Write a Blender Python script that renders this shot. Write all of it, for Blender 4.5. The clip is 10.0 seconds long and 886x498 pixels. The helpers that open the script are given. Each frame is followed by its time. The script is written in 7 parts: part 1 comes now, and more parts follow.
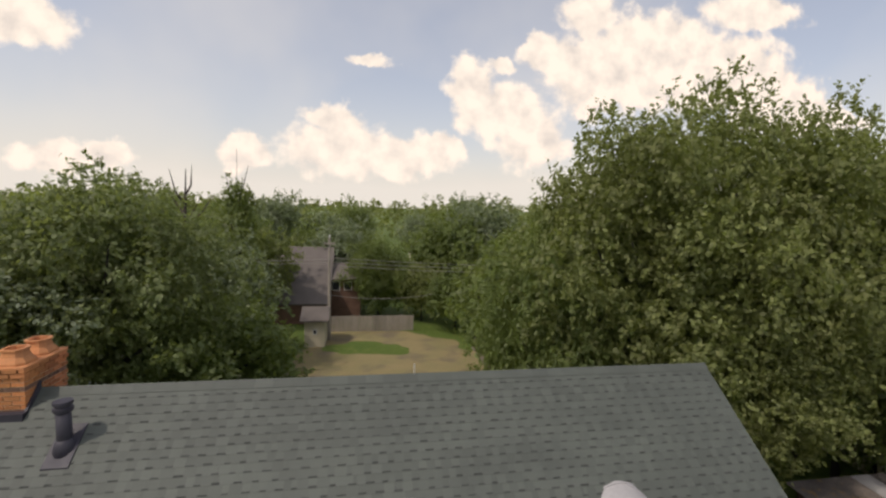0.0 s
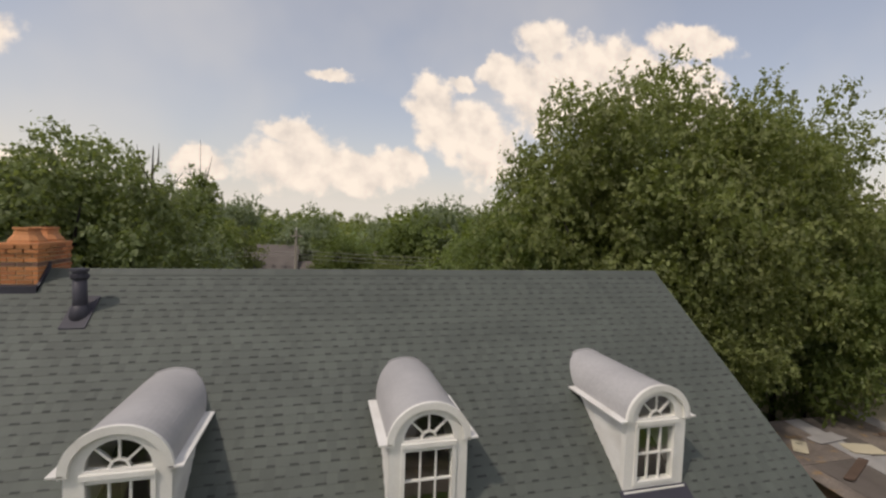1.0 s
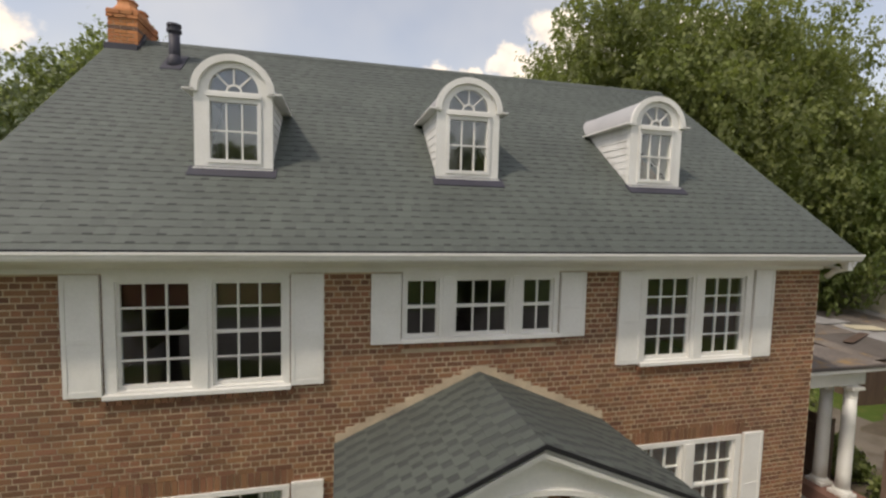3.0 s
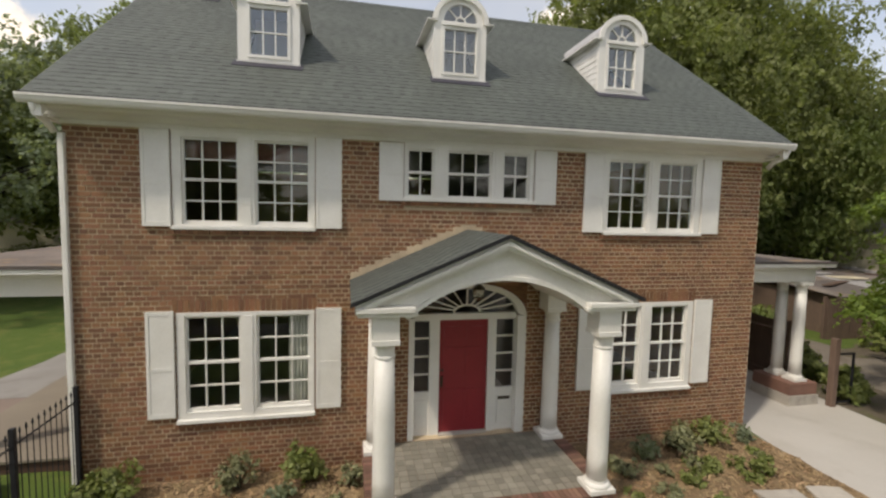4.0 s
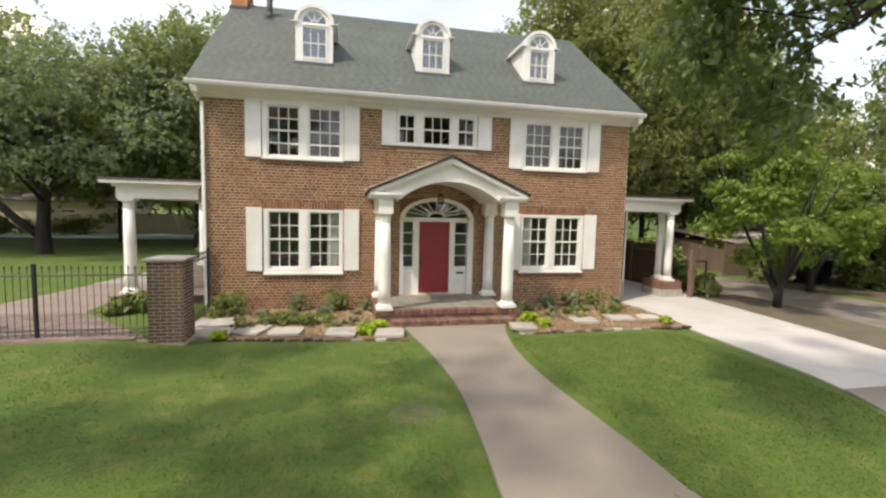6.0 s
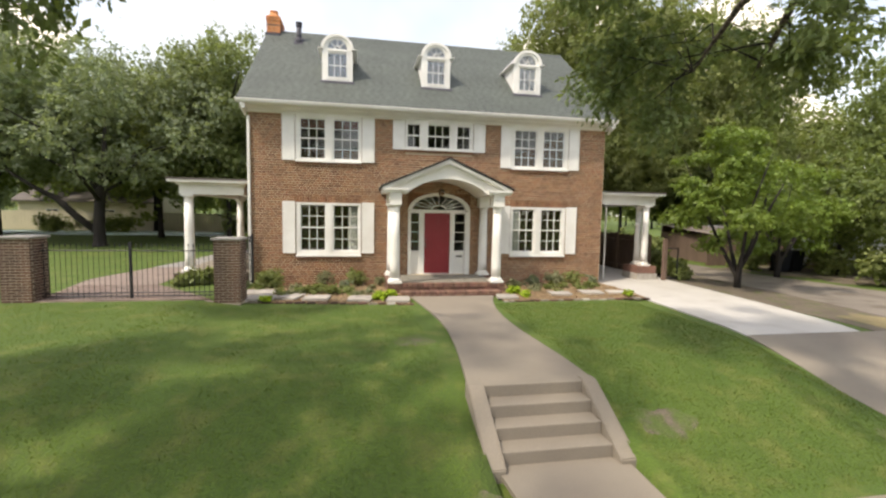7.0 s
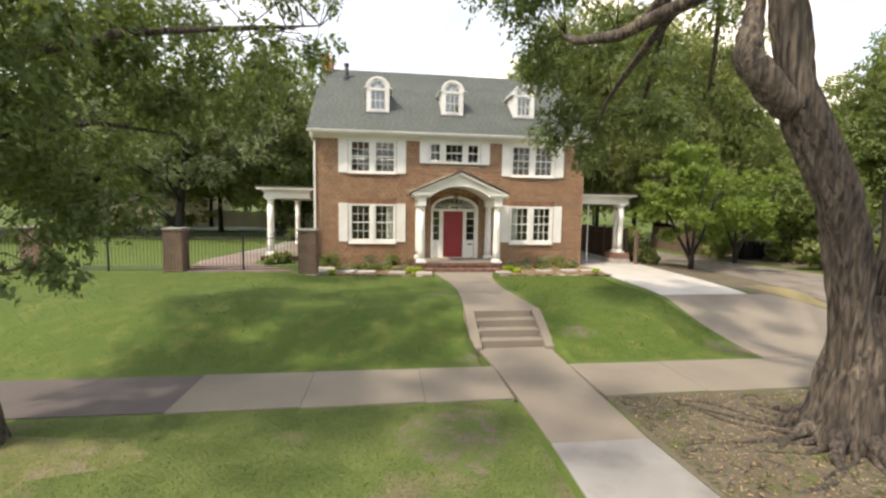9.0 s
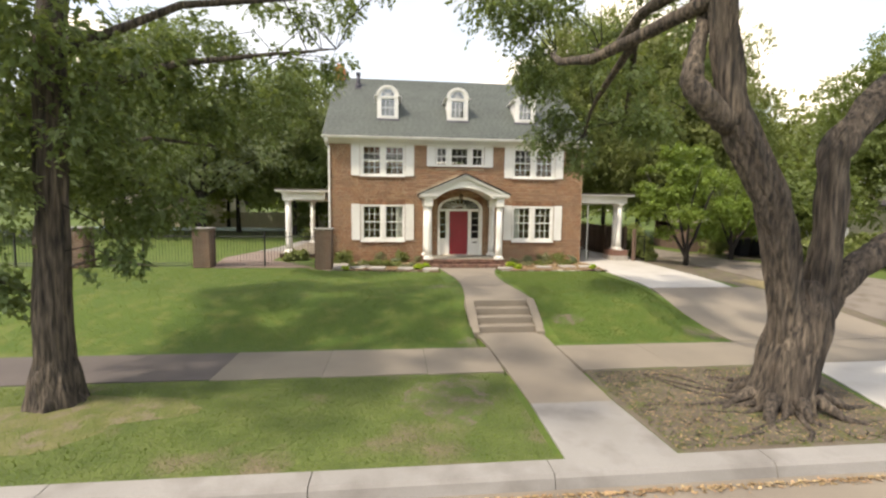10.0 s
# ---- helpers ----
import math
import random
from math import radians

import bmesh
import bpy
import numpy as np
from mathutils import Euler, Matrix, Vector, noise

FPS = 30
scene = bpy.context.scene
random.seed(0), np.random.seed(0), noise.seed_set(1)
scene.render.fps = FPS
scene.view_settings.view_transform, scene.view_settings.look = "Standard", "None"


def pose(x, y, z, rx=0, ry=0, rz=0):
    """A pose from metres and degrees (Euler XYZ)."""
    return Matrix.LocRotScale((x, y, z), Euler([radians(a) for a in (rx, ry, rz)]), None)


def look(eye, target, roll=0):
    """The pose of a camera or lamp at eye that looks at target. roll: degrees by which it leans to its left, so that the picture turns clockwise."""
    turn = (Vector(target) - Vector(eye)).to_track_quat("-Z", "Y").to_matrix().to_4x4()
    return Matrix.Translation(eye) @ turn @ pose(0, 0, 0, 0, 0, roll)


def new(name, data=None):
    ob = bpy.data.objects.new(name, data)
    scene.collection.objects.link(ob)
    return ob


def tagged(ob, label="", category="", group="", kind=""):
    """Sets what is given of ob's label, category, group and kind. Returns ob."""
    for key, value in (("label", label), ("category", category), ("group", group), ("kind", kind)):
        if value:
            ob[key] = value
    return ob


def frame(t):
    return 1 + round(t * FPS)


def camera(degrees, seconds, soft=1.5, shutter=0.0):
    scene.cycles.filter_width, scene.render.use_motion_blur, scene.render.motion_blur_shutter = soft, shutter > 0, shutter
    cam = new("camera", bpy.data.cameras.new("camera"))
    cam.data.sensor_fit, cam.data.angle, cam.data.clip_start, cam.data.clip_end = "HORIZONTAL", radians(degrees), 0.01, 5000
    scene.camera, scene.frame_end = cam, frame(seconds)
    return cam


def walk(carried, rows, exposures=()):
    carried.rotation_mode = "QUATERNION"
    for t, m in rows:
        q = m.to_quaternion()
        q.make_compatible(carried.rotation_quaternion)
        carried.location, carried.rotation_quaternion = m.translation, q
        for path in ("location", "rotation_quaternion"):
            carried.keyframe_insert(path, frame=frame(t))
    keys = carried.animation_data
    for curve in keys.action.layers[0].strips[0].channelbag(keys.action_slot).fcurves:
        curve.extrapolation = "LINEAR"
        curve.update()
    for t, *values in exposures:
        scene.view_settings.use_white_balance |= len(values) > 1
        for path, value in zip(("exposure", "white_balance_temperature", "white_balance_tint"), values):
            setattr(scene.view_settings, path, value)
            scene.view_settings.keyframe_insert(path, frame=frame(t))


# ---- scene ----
cam = camera(89.7, 10.0, soft=2.4)
PATH = [
    (0, (-0.752, -3.362, 12.623), (-0.407, -1.4, 12.438), 1.6),
    (0.5, (-1.082, -3.9, 11.613), (-0.631, -1.955, 11.507), 1.7),
    (1, (-1.373, -4.362, 10.553), (-0.861, -2.431, 10.442), 1.8),
    (1.5, (-1.589, -4.741, 9.533), (-1.061, -2.816, 9.414), 1.7),
    (2, (-1.83, -5.127, 8.385), (-1.32, -3.197, 8.259), 1.4),
    (2.5, (-2.003, -5.388, 7.379), (-1.506, -3.456, 7.248), 1.5),
    (3, (-2.04, -5.836, 6.249), (-1.579, -3.895, 6.105), 1.3),
    (4.5, (-2.306, -8.562, 3.676), (-1.886, -6.613, 3.518), 1.3),
    (5, (-2.524, -9.909, 3.243), (-2.083, -7.965, 3.076), 1.4),
    (5.5, (-2.539, -11.135, 3.01), (-2.097, -9.192, 2.84), 1.4),
    (7, (-2.59, -14.881, 2.494), (-2.232, -12.919, 2.333), 1.1),
    (7.5, (-2.82, -16.006, 2.527), (-2.48, -14.042, 2.357), 1.1),
    (8, (-2.996, -17.227, 2.522), (-2.685, -15.259, 2.348), 1.1),
    (8.5, (-3.076, -18.392, 2.586), (-2.791, -16.42, 2.406), 0.9),
    (9, (-3.068, -19.651, 2.592), (-2.812, -17.676, 2.412), 0.9),
    (9.5, (-3.06, -20.515, 2.598), (-2.826, -18.537, 2.418), 0.7),
    (10, (-3.003, -20.932, 2.594), (-2.796, -18.951, 2.414), 0.6),
]
EXPOSURES = [(0.0, -0.06, 6650, 15), (0.5, -0.22, 6650, 15), (2.0, -0.20, 6650, 14), (2.5, 0.02, 6650, 14), (3.0, 0.14, 6650, 13), (4.5, 0.46, 6650, 12), (5.0, 0.76, 6650, 12), (5.5, 0.94, 6650, 12), (7.0, 1.02, 6700, 12), (8.5, 1.10, 6800, 12), (10.0, 1.08, 6900, 12)]
walk(cam, [(t, look(eye, target, roll)) for t, eye, target, roll in PATH], EXPOSURES)

# ---- sky and sun ----
SUN_ELEVATION, SUN_AZIMUTH = 54.0, 240.0  # degrees; azimuth clockwise from +y
world = bpy.data.worlds.new("sky")
scene.world = world
world.use_nodes = True
wn, wl = world.node_tree.nodes, world.node_tree.links
wn.clear()


def wnode(kind, **values):
    n = wn.new(kind)
    for k, v in values.items():
        if k == "operation":
            n.operation = v
    return n


def wmath(op, a, b=None, c=None, clamp=False):
    n = wn.new("ShaderNodeMath")
    n.operation, n.use_clamp = op, clamp
    for i, v in enumerate((a, b, c)):
        if v is None:
            continue
        if isinstance(v, (int, float)):
            n.inputs[i].default_value = v
        else:
            wl.new(v, n.inputs[i])
    return n.outputs[0]


def wmix(fac, a, b):
    n = wn.new("ShaderNodeMix")
    n.data_type = "RGBA"
    for i, v in ((0, fac), (6, a), (7, b)):
        if isinstance(v, (int, float)):
            n.inputs[i].default_value = v
        elif isinstance(v, tuple):
            n.inputs[i].default_value = (*v, 1)
        else:
            wl.new(v, n.inputs[i])
    return n.outputs[2]


tex = wn.new("ShaderNodeTexCoord")
split = wn.new("ShaderNodeSeparateXYZ")
wl.new(tex.outputs["Generated"], split.inputs[0])
sky = wn.new("ShaderNodeTexSky")
sky.sky_type, sky.sun_disc = "NISHITA", False
sky.sun_elevation, sky.sun_rotation = radians(SUN_ELEVATION), radians(SUN_AZIMUTH)
sky.air_density, sky.dust_density, sky.ozone_density = 1.0, 2.0, 1.0
# cumulus clouds over the far suburb: each row is a puff (u, v, half width, half height) on the plane y = 1
CLOUDS = [
    (0.708, 0.363, 0.201, 0.097), (0.521, 0.322, 0.116, 0.076),
    (0.88, 0.35, 0.179, 0.08), (0.449, 0.348, 0.084, 0.037),
    (1.036, 0.278, 0.154, 0.069), (0.38, 0.359, 0.041, 0.027),
    (0.502, 0.447, 0.059, 0.047), (0.227, 0.278, 0.044, 0.046),
    (0.299, 0.218, 0.095, 0.052), (0.369, 0.165, 0.083, 0.064),
    (-0.07, 0.181, 0.062, 0.026), (-0.046, 0.119, 0.112, 0.05),
    (0.089, 0.11, 0.102, 0.039), (0.177, 0.139, 0.041, 0.03),
    (-0.251, 0.103, 0.049, 0.03), (0.006, 0.315, 0.043, 0.017),
    (0.294, 0.321, 0.032, 0.022), (-0.65, 0.335, 0.085, 0.043),
    (-0.506, 0.093, 0.043, 0.022), (-0.601, 0.081, 0.059, 0.03),
    (0.929, 0.502, 0.121, 0.046), (1.211, 0.258, 0.086, 0.029),
]
SKY, VEIL, CLOUD_LIT, CLOUD_DIM, SUN_POWER = 0.150, (0.86, 0.82, 0.73), (1.14, 1.02, 0.86), (0.76, 0.70, 0.63), 2.0
front = wmath("MAXIMUM", split.outputs[1], 0.05)
plane = wn.new("ShaderNodeCombineXYZ")
wl.new(wmath("DIVIDE", split.outputs[0], front), plane.inputs[0])
wl.new(wmath("DIVIDE", split.outputs[2], front), plane.inputs[1])
billow = wn.new("ShaderNodeTexNoise")
billow.inputs["Scale"].default_value, billow.inputs["Detail"].default_value, billow.inputs["Roughness"].default_value = 9.0, 5.0, 0.58
wl.new(plane.outputs[0], billow.inputs["Vector"])
warp = wn.new("ShaderNodeVectorMath")
warp.operation = "MULTIPLY_ADD"
wl.new(billow.outputs["Color"], warp.inputs[0])
warp.inputs[1].default_value = (0.10, 0.10, 0)
wl.new(plane.outputs[0], warp.inputs[2])
puffs = None
for u, v, a, b in CLOUDS:
    d = wn.new("ShaderNodeVectorMath")
    d.operation = "MULTIPLY_ADD"
    wl.new(warp.outputs[0], d.inputs[0])
    d.inputs[1].default_value = (1 / a, 1 / b, 0)
    d.inputs[2].default_value = (-(u + 0.05) / a, -(v + 0.05) / b, 0)
    r = wn.new("ShaderNodeVectorMath")
    r.operation = "LENGTH"
    wl.new(d.outputs[0], r.inputs[0])
    puffs = r.outputs["Value"] if puffs is None else wmath("SMOOTH_MIN", puffs, r.outputs["Value"], 0.25)
detail = wn.new("ShaderNodeTexNoise")
detail.inputs["Scale"].default_value, detail.inputs["Detail"].default_value = 20.0, 7.0
wl.new(plane.outputs[0], detail.inputs["Vector"])
edge = wmath("ADD", puffs, wmath("MULTIPLY", wmath("SUBTRACT", detail.outputs[0], 0.5), 1.3))
mask = wn.new("ShaderNodeMapRange")
mask.interpolation_type = "SMOOTHSTEP"
wl.new(edge, mask.inputs[0])
for i, v in ((1, 1.38), (2, 0.88), (3, 0.0), (4, 1.0)):
    mask.inputs[i].default_value = v
# thin high veil over the whole sky and a bright haze towards the horizon
veil = wn.new("ShaderNodeTexNoise")
veil.inputs["Scale"].default_value, veil.inputs["Detail"].default_value = 2.2, 4.0
wl.new(tex.outputs["Generated"], veil.inputs["Vector"])
thin = wmath("MULTIPLY_ADD", wmath("SUBTRACT", veil.outputs[0], 0.40, None, True), 1.0, 0.29, True)
haze = wmath("POWER", wmath("SUBTRACT", 1.0, wmath("ABSOLUTE", split.outputs[2]), None, True), 9.0)
north = wmath("MULTIPLY", mask.outputs[0], wmath("GREATER_THAN", split.outputs[1], 0.1))
scaled = wn.new("ShaderNodeVectorMath")
scaled.operation = "SCALE"
wl.new(sky.outputs[0], scaled.inputs[0])
scaled.inputs["Scale"].default_value = SKY
colour = wmix(wmath("ADD", wmath("MULTIPLY", haze, 1.0), thin, None, True), scaled.outputs[0], VEIL)
tone = wmix(wmath("MULTIPLY", wmath("SUBTRACT", detail.outputs[0], 0.40), 2.6, None, True), CLOUD_LIT, CLOUD_DIM)
colour = wmix(north, colour, tone)
back = wn.new("ShaderNodeBackground")
wl.new(colour, back.inputs[0])
back.inputs[1].default_value = 1.0
wout = wn.new("ShaderNodeOutputWorld")
wl.new(back.outputs[0], wout.inputs[0])

sun = new("sun", bpy.data.lights.new("sun", "SUN"))
sun.data.energy, sun.data.angle, sun.data.color = SUN_POWER, radians(3.0), (1.0, 0.92, 0.78)
_a, _e = radians(SUN_AZIMUTH), radians(SUN_ELEVATION)
sun.matrix_world = look((0, 0, 40), (-math.sin(_a) * math.cos(_e), -math.cos(_a) * math.cos(_e), 40 - math.sin(_e)))

# ---- materials ----
def material(name, base, rough=0.7, metal=0.0, vary=0.25, scale=3.0, fine=40.0, bump=0.2, depth=0.01, tint=None, island=0.0, piece=0.0, streak=None, mottle=None, speck=None, thin=0.0):
    """A surface with coarse stains, fine grain and relief. tint: the stain's colour; island, piece: spread of value between
    islands or objects; streak: stretch of the coarse noise; thin: share of light let through (leaves)."""
    m = bpy.data.materials.new(name)
    m.use_nodes = True
    n, l = m.node_tree.nodes, m.node_tree.links
    b = n["Principled BSDF"]
    geo = n.new("ShaderNodeNewGeometry")
    where = n.new("ShaderNodeMapping")
    l.new(geo.outputs["Position"], where.inputs[0])
    if streak:
        where.inputs["Scale"].default_value = streak

    def noise_of(s, detail=4.0):
        t = n.new("ShaderNodeTexNoise")
        t.inputs["Scale"].default_value, t.inputs["Detail"].default_value = s, detail
        l.new(where.outputs[0], t.inputs["Vector"])
        return t.outputs[0]

    def ramp(src, lo, hi, a, z):
        r = n.new("ShaderNodeMapRange")
        l.new(src, r.inputs[0])
        for i, v in ((1, lo), (2, hi), (3, a), (4, z)):
            r.inputs[i].default_value = v
        return r.outputs[0]

    def mix(fac, a, c, kind="MIX"):
        x = n.new("ShaderNodeMix")
        x.data_type, x.blend_type = "RGBA", kind
        for i, v in ((0, fac), (6, a), (7, c)):
            if isinstance(v, (int, float)):
                x.inputs[i].default_value = v
            elif isinstance(v, tuple):
                x.inputs[i].default_value = (*v, 1)
            else:
                l.new(v, x.inputs[i])
        return x.outputs[2]

    coarse, grain = noise_of(scale), noise_of(fine, 6.0)
    col = mix(ramp(coarse, 0.35, 0.7, 0, 1), tuple(base), tuple(tint) if tint else tuple(c * (1 - vary) for c in base))
    if mottle:
        col = mix(ramp(noise_of(mottle[0], 5.0), mottle[1], mottle[2], 0, 1), col, tuple(mottle[3]))
    hsv = n.new("ShaderNodeHueSaturation")
    l.new(col, hsv.inputs["Color"])
    value = ramp(grain, 0.3, 0.7, 1 - vary * 0.6, 1 + vary * 0.6)
    for spread, src in ((island, geo.outputs["Random Per Island"]), (piece, n.new("ShaderNodeObjectInfo").outputs["Random"])):
        if spread:
            mult = n.new("ShaderNodeMath")
            mult.operation = "MULTIPLY"
            l.new(value, mult.inputs[0])
            l.new(ramp(src, 0, 1, 1 - spread, 1 + spread), mult.inputs[1])
            value = mult.outputs[0]
            hue = n.new("ShaderNodeMath")
            hue.operation = "MULTIPLY_ADD"
            wob = n.new("ShaderNodeMath")
            wob.operation = "FRACT"
            m7 = n.new("ShaderNodeMath")
            m7.operation = "MULTIPLY"
            m7.inputs[1].default_value = 7.31
            l.new(src, m7.inputs[0])
            l.new(m7.outputs[0], wob.inputs[0])
            l.new(wob.outputs[0], hue.inputs[0])
            hue.inputs[1].default_value, hue.inputs[2].default_value = 0.05 * spread, 0.5 - 0.025 * spread
            l.new(hue.outputs[0], hsv.inputs["Hue"])
    l.new(value, hsv.inputs["Value"])
    l.new(hsv.outputs[0], b.inputs["Base Color"])
    b.inputs["Metallic"].default_value = metal
    l.new(ramp(grain, 0.3, 0.7, max(rough - 0.12, 0.03), min(rough + 0.1, 1)), b.inputs["Roughness"])
    if bump:
        h = n.new("ShaderNodeBump")
        h.inputs["Strength"].default_value, h.inputs["Distance"].default_value = bump, depth
        l.new(grain, h.inputs["Height"])
        l.new(h.outputs[0], b.inputs["Normal"])
    if thin:
        tr = n.new("ShaderNodeBsdfTranslucent")
        warm = mix(0.55, hsv.outputs[0], (0.28, 0.34, 0.03))
        l.new(warm, tr.inputs[0])
        mx = n.new("ShaderNodeMixShader")
        mx.inputs[0].default_value = thin
        l.new(b.outputs[0], mx.inputs[1])
        l.new(tr.outputs[0], mx.inputs[2])
        l.new(mx.outputs[0], n["Material Output"].inputs[0])
    return m


def glass_material(name, tint=(0.9, 0.95, 0.93), rough=0.01, ior=1.5):
    m = bpy.data.materials.new(name)
    m.use_nodes = True
    b = m.node_tree.nodes["Principled BSDF"]
    b.inputs["Base Color"].default_value = (*tint, 1)
    b.inputs["Transmission Weight"].default_value, b.inputs["Roughness"].default_value, b.inputs["IOR"].default_value = 1.0, rough, ior
    return m


BRICK = material("brick", (0.246, 0.119, 0.057), 0.85, vary=0.30, scale=1.2, fine=70, bump=0.5, depth=0.004, tint=(0.185, 0.092, 0.050), island=0.30)
BRICK_PIECE = material("brick_single", (0.246, 0.119, 0.057), 0.85, vary=0.30, scale=1.2, fine=70, bump=0.5, depth=0.004, tint=(0.185, 0.092, 0.050), piece=0.30)
BRICK_RED = material("brick_red", (0.205, 0.112, 0.080), 0.85, vary=0.28, scale=2, fine=70, bump=0.5, depth=0.004, island=0.35)
BRICK_DARK = material("brick_dark", (0.125, 0.066, 0.044), 0.88, vary=0.3, scale=2, fine=60, bump=0.5, depth=0.004, tint=(0.090, 0.052, 0.038), island=0.5)
BRICK_ORANGE = material("brick_orange", (0.52, 0.20, 0.075), 0.85, vary=0.3, scale=3, fine=60, bump=0.5, depth=0.004, tint=(0.40, 0.16, 0.07), island=0.3)
MORTAR = material("mortar", (0.62, 0.50, 0.34), 0.95, vary=0.2, scale=2, fine=120, bump=0.5, depth=0.003, tint=(0.40, 0.315, 0.22))
MORTAR_DARK = material("mortar_dark", (0.44, 0.37, 0.29), 0.95, vary=0.2, scale=2, fine=120, bump=0.5, depth=0.003)
WHITE = material("white_paint", (0.80, 0.785, 0.74), 0.45, vary=0.05, scale=1.6, fine=30, bump=0.08, depth=0.002, tint=(0.72, 0.70, 0.65))
WHITE_WORN = material("white_paint_weathered", (0.76, 0.75, 0.72), 0.6, vary=0.08, scale=2.2, fine=45, bump=0.15, depth=0.003, tint=(0.62, 0.60, 0.56))
SHINGLE = material("asphalt_shingle", (0.087, 0.099, 0.086), 0.68, vary=0.18, scale=0.9, fine=160, bump=0.6, depth=0.004, tint=(0.072, 0.082, 0.072), island=0.11)
SHINGLE_PIECE = material("asphalt_shingle_single", (0.087, 0.099, 0.086), 0.68, vary=0.18, scale=0.9, fine=160, bump=0.6, depth=0.004, tint=(0.072, 0.082, 0.072), piece=0.11)
SHINGLE_DARK = material("asphalt_roof_felt", (0.074, 0.080, 0.076), 0.95, vary=0.3, scale=2, fine=160, bump=0.6, depth=0.004, island=0.3)
METAL_ROOF = material("dormer_membrane", (0.42, 0.41, 0.41), 0.5, vary=0.12, scale=1.3, fine=18, bump=0.10, depth=0.004, tint=(0.35, 0.34, 0.345))
FLASHING = material("dark_flashing", (0.042, 0.040, 0.056), 0.6, metal=0.0, vary=0.3, scale=3, fine=30, bump=0.15)
BLACK_IRON = material("black_iron", (0.012, 0.012, 0.016), 0.6, metal=0.0, vary=0.3, scale=4, fine=80, bump=0.15, depth=0.002)
DOOR_RED = material("red_door_paint", (0.27, 0.022, 0.030), 0.42, vary=0.15, scale=1.5, fine=40, bump=0.06, depth=0.002)
TERRACOTTA = material("terracotta", (0.58, 0.25, 0.10), 0.85, vary=0.2, scale=4, fine=50, bump=0.25, depth=0.004, tint=(0.46, 0.20, 0.09))
CONCRETE = material("old_concrete", (0.250, 0.214, 0.167), 0.9, vary=0.16, scale=0.9, fine=55, bump=0.35, depth=0.004, tint=(0.215, 0.184, 0.146), mottle=(0.5, 0.50, 0.74, (0.190, 0.160, 0.128)))
CONCRETE_NEW = material("pale_concrete", (0.50, 0.475, 0.435), 0.88, vary=0.10, scale=0.7, fine=60, bump=0.25, depth=0.003, tint=(0.45, 0.425, 0.385), mottle=(1.1, 0.55, 0.80, (0.39, 0.36, 0.32)))
KERB = material("kerb_concrete", (0.30, 0.285, 0.268), 0.9, vary=0.12, scale=0.9, fine=55, bump=0.3, depth=0.004, tint=(0.245, 0.232, 0.215), mottle=(1.4, 0.5, 0.7, (0.20, 0.185, 0.170)))
# darker concrete; on the pavement its tone also takes in tree shade
CONCRETE_DARK = material("dark_concrete", (0.115, 0.096, 0.088), 0.85, vary=0.2, scale=1.2, fine=55, bump=0.35, depth=0.004)
FLAGSTONE = material("flagstone", (0.43, 0.395, 0.345), 0.9, vary=0.16, scale=2.0, fine=40, bump=0.4, depth=0.006, tint=(0.35, 0.32, 0.28), mottle=(3.0, 0.52, 0.70, (0.27, 0.245, 0.215)), piece=0.12)
LANE_DUST = material("dusty_lane", (0.215, 0.185, 0.150), 0.95, vary=0.25, scale=0.8, fine=60, bump=0.5, depth=0.006, tint=(0.165, 0.140, 0.115), mottle=(1.6, 0.52, 0.70, (0.130, 0.105, 0.078)))
ASPHALT = material("asphalt", (0.17, 0.155, 0.145), 0.92, vary=0.18, scale=0.5, fine=90, bump=0.4, depth=0.004, tint=(0.13, 0.12, 0.115))
# the lawn's yellower mottle stands in for sun dapples on the grass
LAWN = material("lawn", (0.066, 0.112, 0.012), 0.9, vary=0.35, scale=0.55, fine=26, bump=0.8, depth=0.03, tint=(0.080, 0.122, 0.014), mottle=(2.4, 0.50, 0.68, (0.118, 0.142, 0.026)))
DRY_GRASS = material("dry_grass", (0.25, 0.200, 0.095), 0.95, vary=0.3, scale=0.4, fine=22, bump=0.6, depth=0.03, tint=(0.205, 0.180, 0.080), mottle=(0.35, 0.50, 0.66, (0.150, 0.120, 0.075)))
DIRT = material("bare_soil", (0.108, 0.086, 0.061), 0.95, vary=0.35, scale=1.3, fine=30, bump=0.8, depth=0.02, tint=(0.150, 0.123, 0.088), mottle=(2.4, 0.54, 0.66, (0.105, 0.110, 0.040)))
WORN = material("thin_worn_grass", (0.110, 0.122, 0.042), 0.95, vary=0.4, scale=2.6, fine=32, bump=0.9, depth=0.03, tint=(0.085, 0.130, 0.022), mottle=(4.0, 0.48, 0.66, (0.150, 0.122, 0.086)))
VERGE_DRY = material("dry_verge_grass", (0.165, 0.158, 0.060), 0.95, vary=0.4, scale=2.2, fine=32, bump=0.9, depth=0.03, tint=(0.110, 0.132, 0.032), mottle=(3.2, 0.50, 0.66, (0.190, 0.160, 0.100)))
VERGE = material("worn_verge_grass", (0.072, 0.104, 0.020), 0.95, vary=0.4, scale=1.4, fine=30, bump=0.9, depth=0.03, tint=(0.120, 0.150, 0.036), mottle=(1.1, 0.55, 0.72, (0.165, 0.135, 0.080)))
MULCH = material("mulch", (0.285, 0.200, 0.112), 0.95, vary=0.45, scale=2.2, fine=38, bump=1.0, depth=0.03, tint=(0.19, 0.12, 0.06), mottle=(3.0, 0.55, 0.7, (0.40, 0.29, 0.16)))
